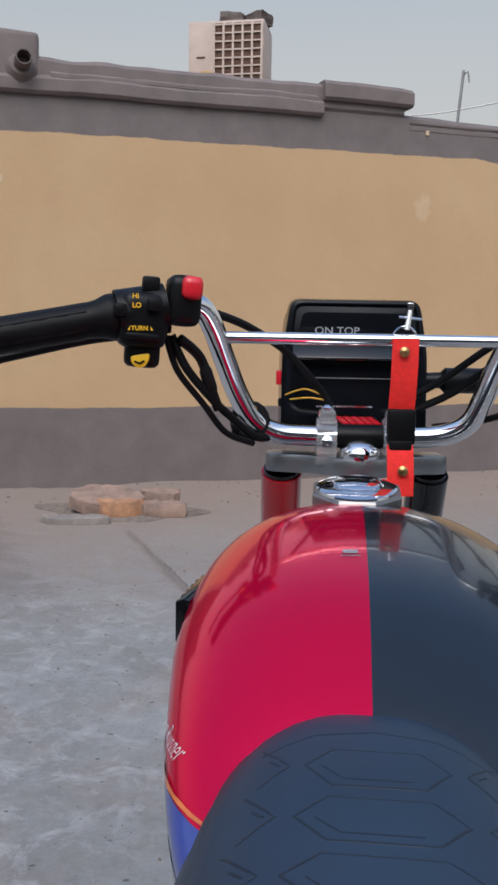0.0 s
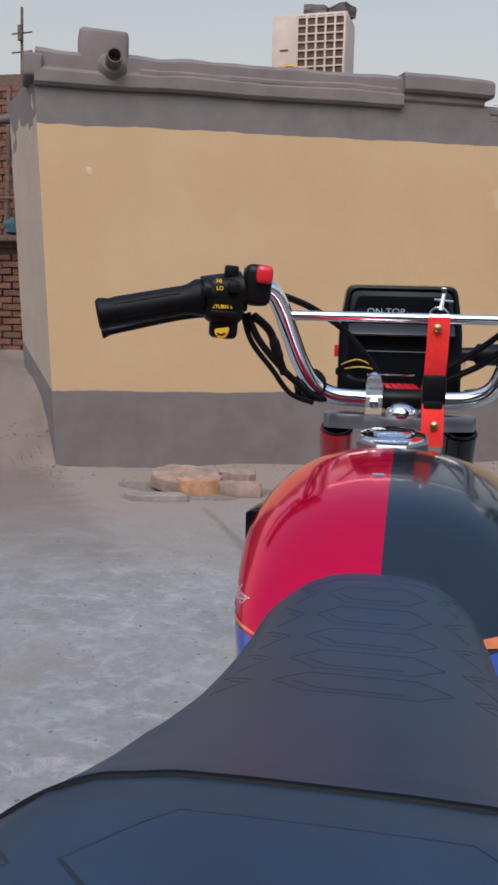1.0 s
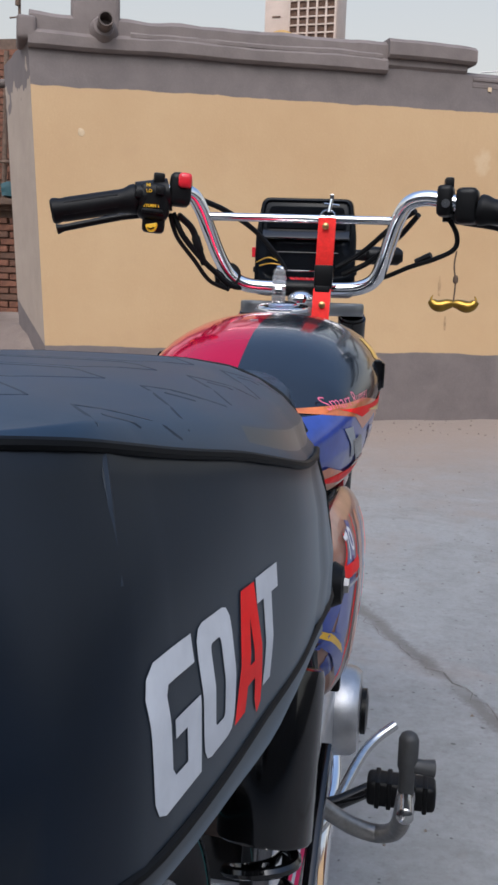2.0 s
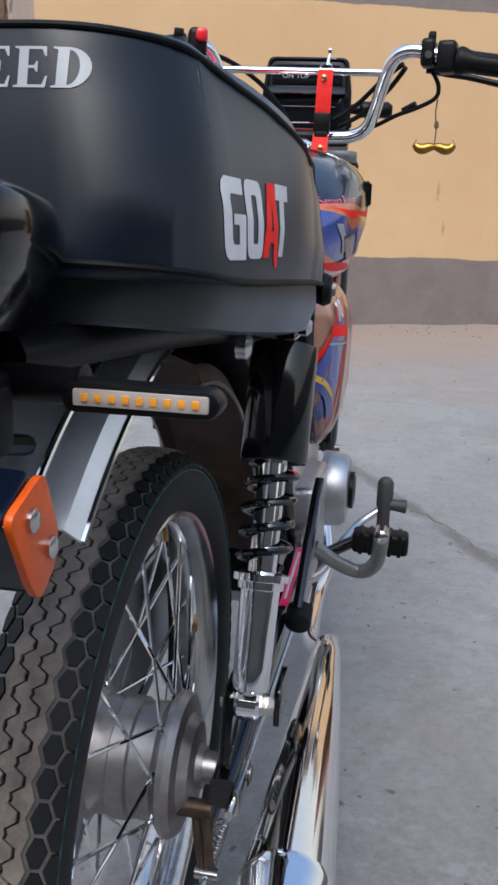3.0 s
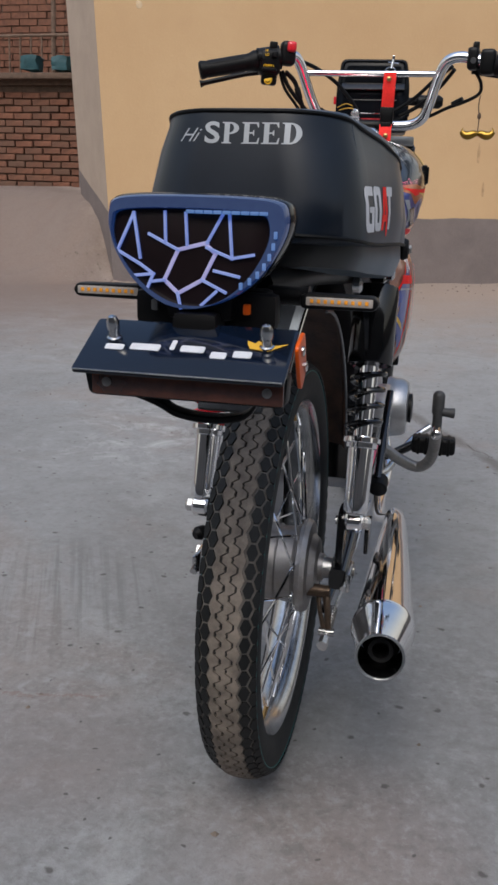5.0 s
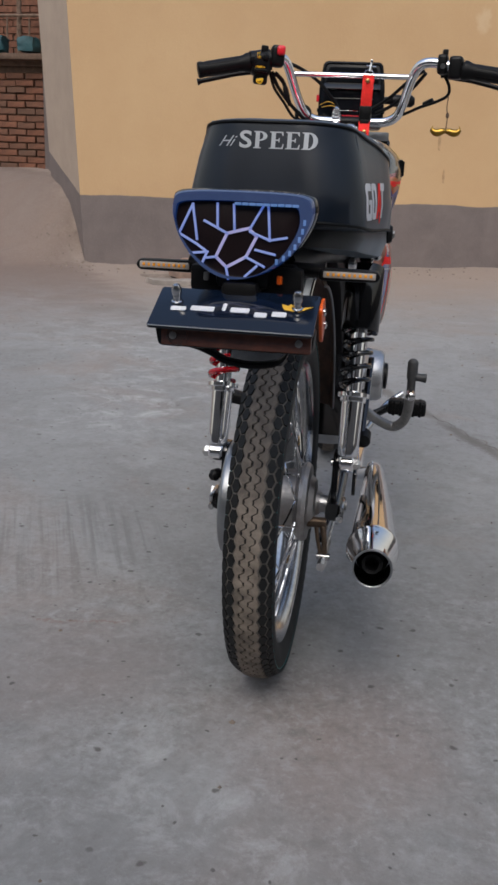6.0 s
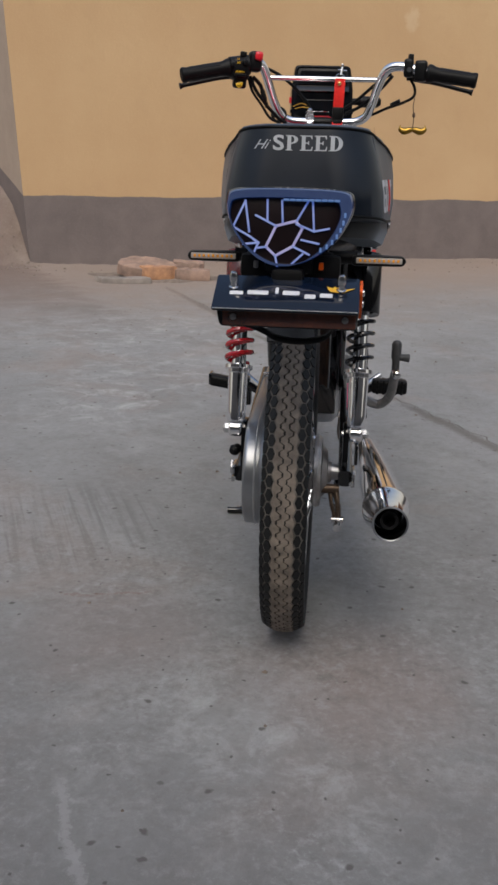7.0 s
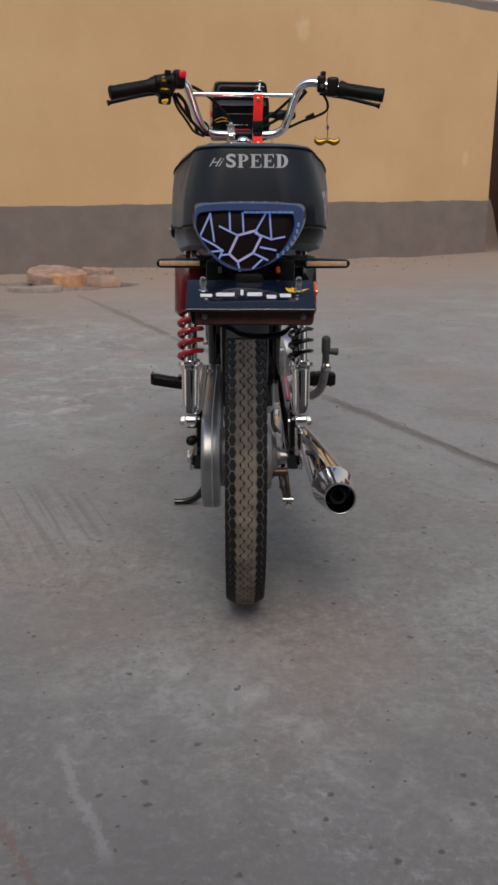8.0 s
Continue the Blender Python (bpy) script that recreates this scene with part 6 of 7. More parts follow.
for s in (-1, 1):
    if s > 0:
        for k, (mat, shape) in enumerate(FLAMES):
            decal(tank_tree, tank, s, shape, mat, k)
    else:
        decal(tank_tree, tank, s, [(0.348, 0.764), (0.40, 0.769), (0.46, 0.769), (0.52, 0.763), (0.58, 0.751), (0.64, 0.734), (0.67, 0.718), (0.62, 0.700), (0.355, 0.700)], "blue_print")
        decal(tank_tree, tank, s, swoosh(0.36, 0.742, 0.60, 0.720, 0.006, 0.008), "silver_print", 1)
        decal(tank_tree, tank, s, swoosh(0.40, 0.771, 0.66, 0.735, 0.012, 0.0035), "orange_print", 2)
    word = fitted("Smart Runner", 0.060 if s < 0 else 0.085, 0.0105 if s < 0 else 0.0105, 0.5, -0.012)
    bm = laid(word, tank_tree, (s * 0.3, 0.425 if s > 0 else 0.505, 0.777 if s > 0 else 0.776), (0, s, 0.10 if s > 0 else 0.06), (0, 0, 1), (-s, 0, 0), 0.0004 if s < 0 else 0.0036, 0.004)
    part("printed_word", bm, M["white_print" if s < 0 else "pink_print"], tank)
    badge = part("tank_badge", box((0.010, 0.075, 0.036), (s * (0.1325 if s > 0 else 0.122), 0.645, 0.802), 0.004, Matrix.Rotation(s * radians(5), 3, "Z")), M["gloss_black"], tank, "ribbed black tank badge")
    for k in range(5):
        part("badge_rib", box((0.006, 0.008, 0.03), (s * ((0.1375 if s > 0 else 0.127) - 0.0012 * (k - 2)), 0.617 + k * 0.014, 0.802), 0.002), M["gloss_black"], badge)
decal(tank_tree, tank, 1, [(0.62, 0.822), (0.645, 0.843), (0.66, 0.842), (0.655, 0.815)], "yellow_print")
mark = laid(join(box((0.013, 0.0015, 0.001), (0, -0.007, 0)), box((0.010, 0.006, 0.001), (0, 0.0, 0))), tank_tree, (-0.011, 0.598, 1.0), (1, 0, 0), (0, 1, 0), (0, 0, -1))
part("tank_mark", mark, M["silver_print"], tank)
cap_at = Vector((-0.004, 0.772, 0.866))
CAP_UP = Matrix.Translation(cap_at) @ Matrix.Rotation(radians(9), 4, "X") @ Matrix.Rotation(radians(22.5), 4, "Z")
cap = part("fuel_cap", moved(lathe([(-0.010, 0.034), (-0.003, 0.0405), (0.008, 0.0405), (0.0105, 0.0385), (0.0105, 0.0)], (0, 0, 0), (0, 0, 1), 8), CAP_UP), M["steel"], tank, "octagonal chrome fuel cap", 20)
for k in range(9):
    part("cap_rib", moved(box((0.0013, 0.002, 0.009), (-0.0108 + k * 0.0027, -0.0378, 0.0025), 0.0004), Matrix.Translation(cap_at) @ Matrix.Rotation(radians(9), 4, "X")), M["worn_chrome"], cap)
part("cap_top", moved(lathe([(0.0100, 0.0352), (0.0122, 0.0345), (0.0135, 0.030), (0.0140, 0.0225), (0.0128, 0.0215), (0.0128, 0.0)], (0, 0, 0), (0, 0, 1), 40), CAP_UP), M["chrome"], cap, "domed chrome top")
part("cap_lid", moved(lathe([(0.0120, 0.0200), (0.0155, 0.0200), (0.0170, 0.0175), (0.0176, 0.0)], (0, 0, 0), (0, 0, 1), 32), CAP_UP), M["chrome"], cap)

# ---- side covers, engine and foot gear ----
for s in (-1, 1):
    side = [(0.31, 0.672), (0.40, 0.686), (0.52, 0.688), (0.63, 0.666), (0.64, 0.62), (0.58, 0.53), (0.50, 0.475), (0.42, 0.48), (0.34, 0.56)]
    rim = rounded(side, 0.03, 5)
    cy, cz = 0.475, 0.595
    bm = loft([[(s * (x if s > 0 else 0.088 + (x - 0.088) * 0.3), cy + (y - cy) * f, cz + (z - cz) * f) for y, z in rim] for x, f in ((0.088, 0.97), (0.098, 1.0), (0.106, 0.985), (0.114, 0.93), (0.122, 0.82), (0.129, 0.64), (0.133, 0.42), (0.135, 0.18))])
    bmesh.ops.recalc_face_normals(bm, faces=bm.faces)
    tree = BVHTree.FromBMesh(bm)
    for f in bm.faces:
        f.material_index = 1 if f.calc_center_median().x > 0.109 else 0
    cover = part("side_cover", bm, [M["black_paint"], M["tan_print"]], bike, "side cover with orange and blue stripe decals", 50)
    for k, (mat, shape) in enumerate((("blue_print", (0.420, 0.672, 0.375, 0.505, -0.020, 0.040)), ("red_vinyl", (0.447, 0.672, 0.410, 0.50, -0.020, 0.008)), ("silver_print", (0.456, 0.670, 0.420, 0.50, -0.020, 0.004)),
                                      ("orange_print", (0.480, 0.670, 0.440, 0.50, -0.020, 0.032)), ("blue_print", (0.505, 0.668, 0.475, 0.505, -0.018, 0.018)), ("red_vinyl", (0.54, 0.660, 0.52, 0.53, -0.014, 0.014)),
                                      ("blue_print", (0.395, 0.668, 0.335, 0.530, -0.020, 0.018)), ("red_vinyl", (0.378, 0.668, 0.318, 0.535, -0.018, 0.006)), ("blue_print", (0.33, 0.585, 0.40, 0.52, 0.010, 0.020)), ("yellow_print", (0.30, 0.60, 0.385, 0.55, 0.006, 0.006)))):
        decal(tree, cover, s, swoosh(*shape), mat, k)
    decal(tree, cover, s, [(0.345, 0.632), (0.42, 0.626), (0.42, 0.639), (0.345, 0.645)], "red_vinyl", 8)
    decal(tree, cover, s, [(0.345, 0.622), (0.42, 0.616), (0.42, 0.619), (0.345, 0.625)], "silver_print", 8)
    figure = laid(fitted("70", 0.036, 0.020, 0.1, 0.01), tree, (s * 0.3, 0.368 if s > 0 else 0.404, 0.646), (0, s, 0.12), (0, 0, 1), (-s, 0, 0), 0.0036, 0.005)
    part("printed_number", figure, M["white_print"], cover)
    part("cover_knob", lathe([(0, 0.008), (0.006, 0.008), (0.009, 0.004)], (s * 0.098, 0.315, 0.676), (s, 0.315, 0.676), 12), M["worn_chrome"], cover)
    knob = part("seat_bolt", lathe([(-0.02, 0.008), (0, 0.013), (0.006, 0.015), (0.012, 0.012), (0.013, 0.006)], (s * 0.130, 0.120, 0.700), (s, 0.10, 0.700), 16), M["rubber"], bike, "black seat bolt with washer")
    part("bolt_head", lathe([(0.012, 0.006), (0.016, 0.005)], (s * 0.130, 0.120, 0.700), (s, 0.10, 0.700), 6), M["steel"], knob)
    part("frame_gusset", box((0.012, 0.07, 0.028), (s * 0.100, 0.60, 0.686), 0.004), M["red_enamel"], bike)
    clip = part("hose_clip", box((0.012, 0.014, 0.024), (s * 0.115, 0.455, 0.492), 0.004), M["rubber"], bike)
    part("red_sleeve", lathe([(0, 0.006), (0.028, 0.006)], (s * 0.115, 0.457, 0.500), (s * 0.116, 0.47, 0.54), 10), M["red_enamel"], clip)
engine = part("engine", join(box((0.15, 0.36, 0.17), (0, 0.60, 0.335), 0.03, None, 3), lathe([(0, 0.072), (0.012, 0.075), (0.03, 0.07)], (0.07, 0.56, 0.33), (1, 0.56, 0.33), 36)), M["alloy"], bike, "cast alloy engine")
part("crank_cover", lathe([(0, 0.060), (0.004, 0.0615), (0.034, 0.058), (0.042, 0.052), (0.044, 0.03), (0.047, 0.0)], (0.09, 0.70, 0.347), (1, 0.70, 0.347), 40), M["alloy"], engine, "round polished engine cover")
part("filler_cap", lathe([(0, 0.03), (0.006, 0.03), (0.008, 0.02)], (0.135, 0.70, 0.347), (1, 0.70, 0.347), 24), M["plastic"], engine)
part("gear_cover", box((0.035, 0.17, 0.14), (0.085, 0.57, 0.335), 0.012, None, 3), M["alloy"], engine)
for k in range(7):
    part("cooling_fin", box((0.12, 0.005, 0.12), (0, 0.80 + k * 0.018, 0.37), 0.002), M["alloy"], engine)
part("cylinder_head", box((0.09, 0.07, 0.09), (0, 0.94, 0.375), 0.012), M["alloy"], engine)

part("exhaust_header", tube(spline([(0.02, 0.95, 0.33), (0.06, 0.96, 0.25), (0.09, 0.86, 0.17), (0.09, 0.7, 0.15), (0.105, 0.5, 0.175), (0.136, 0.38, 0.218)], 8), 0.014, 14), M["chrome"], bike)
ea, eb = Vector((0.138, 0.40, 0.220)), Vector((0.160, -0.200, 0.270))
EL = (eb - ea).length
muffler = part("muffler", lathe([(0.0, 0.0145), (0.012, 0.0175), (0.06, 0.0200), (0.14, 0.0238), (0.24, 0.0285), (0.36, 0.0326), (EL - 0.085, 0.037), (EL - 0.083, 0.0385), (EL - 0.076, 0.0385), (EL - 0.072, 0.037), (EL - 0.004, 0.0275), (EL, 0.0275), (EL + 0.001, 0.0255), (EL - 0.01, 0.0245), (EL - 0.05, 0.0245), (EL - 0.05, 0.0)], ea, eb, 48), M["chrome"], bike, "chrome megaphone silencer", 30)
part("tip_ring", arc_ring(0.0268, 0.0016, 40), M["silver_paint"], muffler, "bright rim of the outlet").matrix_basis = Matrix.Translation(eb + (eb - ea).normalized() * 0.0005) @ (eb - ea).to_track_quat("X", "Z").to_matrix().to_4x4() @ Matrix.Translation((0, 0, -0.283))
part("baffle", lathe([(EL - 0.048, 0.024), (EL - 0.04, 0.016), (EL - 0.018, 0.0145), (EL - 0.018, 0.010), (EL - 0.045, 0.010), (EL - 0.045, 0.0)], ea, eb, 32), M["rubber"], muffler, "sooty black baffle")
part("muffler_bracket", prism(rounded([(0.12, 0.30), (0.18, 0.30), (0.16, 0.255), (0.12, 0.255)], 0.01), "x", 0.108, 0.114, 0.001), M["gloss_black"], muffler)

for s in (-1, 1):
    peg = part("foot_peg", box((0.082, 0.036, 0.032 if s > 0 else 0.026), (s * 0.192, 0.58, 0.307 if s > 0 else 0.300), 0.008, Matrix.Rotation(radians(0 if s > 0 else 9), 3, "Y"), 3), M["rubber"], bike, "ribbed black rubber foot peg" if s > 0 else "flat black foot peg")
    for k in range(5 if s > 0 else 0):
        part("peg_rib", box((0.006, 0.038, 0.034 if s > 0 else 0.018), (s * (0.164 + k * 0.014), 0.58, 0.307 if s > 0 else 0.300 + (k - 2) * 0.0022), 0.002, Matrix.Rotation(radians(0 if s > 0 else 9), 3, "Y")), M["rubber"], peg)
    if s < 0:
        part("peg_bracket", join(box((0.030, 0.03, 0.028), (-0.152, 0.585, 0.301), 0.005), box((0.014, 0.03, 0.05), (-0.140, 0.585, 0.272), 0.004)), M["gloss_black"], peg)
        part("peg_tip", box((0.006, 0.04, 0.026), (-0.231, 0.58, 0.309), 0.002), M["gloss_black"], peg)
    part("peg_bar", tube([(s * 0.05, 0.57, 0.26), (s * 0.12, 0.575, 0.285), (s * 0.16, 0.58, 0.307)], 0.009, 10), M["gloss_black"], bike)
kick = part("kick_lever", tube(spline([(0.10, 0.52, 0.31), (0.135, 0.53, 0.285), (0.168, 0.54, 0.272), (0.190, 0.51, 0.30), (0.196, 0.475, 0.355), (0.196, 0.468, 0.368)], 6), [0.0105] * 26 + [0.0095] * 5, 12), M["steel"], bike, "dull steel kick start lever")
part("kick_arm", tube([(0.196, 0.466, 0.37), (0.196, 0.468, 0.392), (0.196, 0.469, 0.397), (0.196, 0.470, 0.428), (0.196, 0.470, 0.433), (0.196, 0.470, 0.436)], [0.0085, 0.0085, 0.0108, 0.0108, 0.0085, 0.004], 16), M["grey_rubber"], kick)
part("kick_pedal", tube([(0.196, 0.468, 0.400), (0.213, 0.470, 0.398), (0.224, 0.472, 0.397)], [0.008, 0.008, 0.0095], 14), M["grey_rubber"], kick, "rubber kick pedal")
part("kick_bolt", lathe([(0, 0.009), (0.03, 0.009), (0.033, 0.005)], (0.196, 0.45, 0.368), (0.196, 0.0, 0.368), 12), M["worn_chrome"], kick)
part("brake_pedal", tube(spline([(0.07, 0.52, 0.25), (0.10, 0.62, 0.23), (0.14, 0.76, 0.26), (0.18, 0.80, 0.285)], 6), 0.007, 10), M["worn_chrome"], bike)
part("side_stand", tube(spline([(-0.058, 0.42, 0.24), (-0.080, 0.45, 0.11), (-0.105, 0.48, 0.04), (-0.135, 0.49, 0.012), (-0.175, 0.49, 0.008)], 6), [0.009] * 20 + [0.0075] * 5, 10), M["gloss_black"], bike, "black side stand")
part("gear_lever", tube(spline([(-0.09, 0.60, 0.27), (-0.12, 0.66, 0.275), (-0.16, 0.72, 0.29)], 5), 0.006, 8), M["worn_chrome"], bike)
part("pillion_peg_bracket", loft([[(0.114 + u * 0.006, y + v * 0.007, z - v * 0.006) for u, v in rounded([(-1, -1), (1, -1), (1, 1), (-1, 1)], 0.5, 2)] for y, z in ((0.235, 0.338), (0.30, 0.382), (0.375, 0.428), (0.41, 0.44))]), M["gloss_black"], bike)
part("pillion_peg", lathe([(0, 0.010), (0.003, 0.0145), (0.026, 0.0145), (0.03, 0.010)], (0.116, 0.222, 0.324), (0.116, 0.27, 0.345), 18), M["rubber"], bike, "folded black rubber pillion peg")
strip = part("red_sticker", prism(rounded([(0.25, 0.3335), (0.25, 0.3345), (0.40, 0.3515), (0.40, 0.3505)], 0.0003), "x", 0.0905, 0.1005), M["pink_sticker"], bike, "pinkish red sticker with a white bar")
part("white_bar", prism(rounded([(0.265, 0.3362), (0.265, 0.3368), (0.385, 0.3504), (0.385, 0.3498)], 0.0002), "x", 0.0938, 0.0966), M["white_print"], strip)
part("left_bump_stop", lathe([(0, 0.008), (0.012, 0.010), (0.018, 0.006)], (-0.098, -0.01, 0.322), (-0.125, -0.05, 0.312), 14), M["rubber"], bike)

# ---- front end ----
def front(name, bm, mat, label="", parent=None, smooth=38):
    return part(name, moved(bm, STEER), M[mat], parent or bike, label, smooth)


half = [(0, 0.925, 0.906), (0.05, 0.925, 0.906), (0.085, 0.922, 0.909), (0.108, 0.914, 0.922), (0.124, 0.902, 0.948), (0.137, 0.886, 0.982), (0.148, 0.868, 1.013), (0.160, 0.853, 1.032), (0.180, 0.842, 1.034), (0.21, 0.835, 1.027), (0.26, 0.822, 1.014), (0.345, 0.800, 0.995)]
right = half[:4] + [(0.119, 0.902, 0.948), (0.128, 0.886, 0.982), (0.137, 0.868, 1.010), (0.150, 0.854, 1.028), (0.174, 0.844, 1.033), (0.21, 0.835, 1.026), (0.26, 0.822, 1.014), (0.350, 0.800, 1.000)]
pts = spline([(-x, y, z) for x, y, z in half[:0:-1]] + right, 6)
bars = front("handlebar", tube(pts, 0.0108, 18), "chrome", "chrome high-rise handlebar")
front("crossbar", tube([(-0.139, 0.875, 1.004), (0.134, 0.875, 1.004)], 0.0058, 14), "chrome", "", bars)
for s in (-1, 1):
    a, b = (Vector((-0.232, 0.8295, 1.0215)), Vector((-0.349, 0.7990, 0.998))) if s < 0 else (Vector((0.240, 0.8270, 1.0175)), Vector((0.354, 0.7985, 1.000)))
    L = (b - a).length
    prof = [(0.0, 0.019), (0.003, 0.021), (0.009, 0.021), (0.018, 0.0175), (0.03, 0.0160)]
    prof += [(0.03 + k * (L - 0.045) / 8, 0.0160 + (0.0006 if k % 2 else 0)) for k in range(1, 9)] + [(L - 0.008, 0.0178), (L - 0.003, 0.0178), (L, 0.015)]
    grip = front("grip", lathe(prof, a, b, 24), "rubber", "black rubber grip", bars)
    for k in range(6):
        g = 2 * math.pi * k / 6
        d = (b - a).normalized()
        u, w = Vector((0, 0, 1)), d.cross(Vector((0, 0, 1)))
        o = 0.0160 * (math.cos(g) * u + math.sin(g) * w)
        front("grip_rib", tube([a + d * 0.03 + o, a + d * (L - 0.018) + o], 0.0011, 6), "rubber", "", grip)

    lever = spline([(s * 0.205, 0.862, 1.012), (s * 0.225, 0.876, 1.006), (s * 0.27, 0.873, 0.9995), (s * 0.33, 0.859, 0.985), (s * 0.358, 0.853, 0.978)], 6)
    front("lever", tube(lever, [0.006] * 6 + [0.0052] * (len(lever) - 9) + [0.006, 0.0075, 0.0075], 10), "plastic", "black lever", bars)
    front("lever_perch", join(box((0.03, 0.035, 0.022), (s * 0.203, 0.856, 1.022), 0.005, Matrix.Rotation(s * radians(-12), 3, "Z")), rod((s * 0.203, 0.868, 1.004), (s * 0.203, 0.868, 1.036), 0.006)), "plastic", "", bars)

# left switch gear
tilt = Matrix.Rotation(radians(14), 3, "Z") @ Matrix.Rotation(radians(4), 3, "Y")
gear = front("switch_box", join(box((0.046, 0.042, 0.052), (-0.211, 0.833, 1.018), 0.015, tilt, 4), lathe([(0, 0.024), (0.045, 0.023)], (-0.233, 0.83, 1.021), (-0.187, 0.842, 1.030), 24)), "plastic", "black plastic switch box with yellow marks", bars)
front("toggle", box((0.016, 0.010, 0.014), (-0.202, 0.826, 1.050), 0.003, tilt), "plastic", "", gear)
front("toggle", box((0.012, 0.012, 0.012), (-0.2275, 0.811, 1.026), 0.003, tilt), "plastic", "", gear)
front("toggle", box((0.013, 0.012, 0.012), (-0.1975, 0.813, 1.031), 0.003, tilt), "plastic", "", gear)
front("horn_button", prism(rounded([(-0.2195, 0.9855), (-0.2025, 0.9885), (-0.2025, 0.982), (-0.207, 0.9755), (-0.213, 0.9745), (-0.2185, 0.979)], 0.003), "y", 0.817, 0.824, 0.0015), "horn_yellow", "yellow horn button", gear)
front("horn_mark", tube([(-0.2155, 0.8165, 0.981), (-0.211, 0.8162, 0.979), (-0.2065, 0.8165, 0.9815)], 0.0009, 6), "rubber", "", gear)
front("button_housing", box((0.032, 0.024, 0.030), (-0.211, 0.834, 0.990), 0.008, tilt, 3), "plastic", "", gear)
for text, size, at in (("HI", 0.0062, (-0.2165, 0.8085, 1.0365)), ("LO", 0.0062, (-0.2165, 0.8085, 1.0285)), ("TURN", 0.0056, (-0.2175, 0.8085, 1.0085))):
    bm = letters(text, size, 0, 0.0002)
    m = Matrix.Translation(at) @ Matrix.Rotation(radians(14), 4, "Z") @ Matrix.Rotation(radians(90), 4, "X")
    front("switch_word", moved(bm, m), "horn_yellow", "", gear)
for dx, flip in ((-0.2205, 1), (-0.1985, -1)):
    front("turn_arrow", prism([(dx, 1.0085), (dx + flip * 0.0022, 1.0125), (dx + flip * 0.0022, 1.0085)], "y", 0.8082 + (dx + 0.22) * 0.25, 0.8090 + (dx + 0.22) * 0.25), "horn_yellow", "", gear)
front("turn_slide", box((0.03, 0.006, 0.006), (-0.208, 0.811, 1.003), 0.002, tilt), "plastic", "", gear)
kill = front("push_switch", box((0.031, 0.038, 0.046), (-0.1745, 0.840, 1.036), 0.010, tilt, 3), "plastic", "red-topped push switch", bars)
front("red_button", box((0.019, 0.037, 0.021), (-0.1672, 0.8340, 1.0470), 0.007, tilt, 3), "red_plastic", "red push button", kill)

# right throttle housing
thr = front("throttle_housing", join(box((0.030, 0.040, 0.048), (0.226, 0.833, 1.022), 0.009, Matrix.Rotation(radians(-14), 3, "Z"), 3), box((0.022, 0.036, 0.042), (0.197, 0.840, 1.029), 0.008, Matrix.Rotation(radians(-14), 3, "Z"), 3), box((0.012, 0.02, 0.016), (0.200, 0.837, 1.052), 0.003)), "plastic", "black throttle housing", bars)
front("clamp_screw", lathe([(0, 0.006), (0.003, 0.006)], (0.195, 0.822, 1.024), (0.19, 0.7, 1.016), 12), "worn_chrome", "", thr)

# clamps and top bridge
for s in (-1, 1):
    clamp = front("bar_clamp", join(prism(rounded([(0.908, 0.875), (0.942, 0.875), (0.942, 0.925), (0.908, 0.925)], 0.012), "x", s * 0.034 - 0.0105, s * 0.034 + 0.0105, 0.003), box((0.018, 0.026, 0.016), (s * 0.034, 0.918, 0.926), 0.005)), "clear_plastic", "clear plastic bar clamp", bars)
    front("clamp_bolt", lathe([(0, 0.0062), (0.005, 0.0062), (0.007, 0.003)], (s * 0.034, 0.914, 0.932), (s * 0.034, 0.90, 1.0), 6), "chrome", "", clamp)
    front("clamp_bolt", lathe([(0, 0.0058), (0.004, 0.0058), (0.005, 0.003)], (s * 0.034, 0.908, 0.902), (s * 0.034, 0.80, 0.93), 6), "chrome", "", clamp)
bridge = [(-0.095, 0.955), (-0.088, 0.935), (-0.05, 0.925), (-0.028, 0.905), (0, 0.895), (0.028, 0.905), (0.05, 0.925), (0.088, 0.935), (0.095, 0.955), (0.085, 0.975), (0.05, 0.965), (-0.05, 0.965), (-0.085, 0.975)]
front("fork_bridge", prism([(p.x, p.y) for p in spline([(x, y, 0) for x, y in bridge], 3, True)], "z", 0.866, 0.886, 0.004), "silver_paint", "silver fork bridge")
front("stem_nut", lathe([(0, 0.02), (0.006, 0.021), (0.012, 0.018), (0.016, 0.012), (0.018, 0.0)], (0, 0.916, 0.886), (0, 0.89, 1), 24), "chrome", "domed chrome stem nut")
tag = front("bar_badge", box((0.044, 0.046, 0.003), (0.0, 0.944, 0.9185), 0.001, Matrix.Rotation(radians(7), 3, "X")), "rubber", "black badge with red bars between clamps")
for k in range(5):
    front("red_bar", box((0.0066, 0.036, 0.002), (-0.0165 + k * 0.0082, 0.944, 0.9205), 0.0006, Matrix.Rotation(radians(7), 3, "X") @ Matrix.Rotation(radians(9), 3, "Z")), "red_plastic", "", tag)
front("bar_pad", tube([(-0.024, 0.925, 0.906), (0.024, 0.925, 0.906)], 0.0125, 14), "plastic")
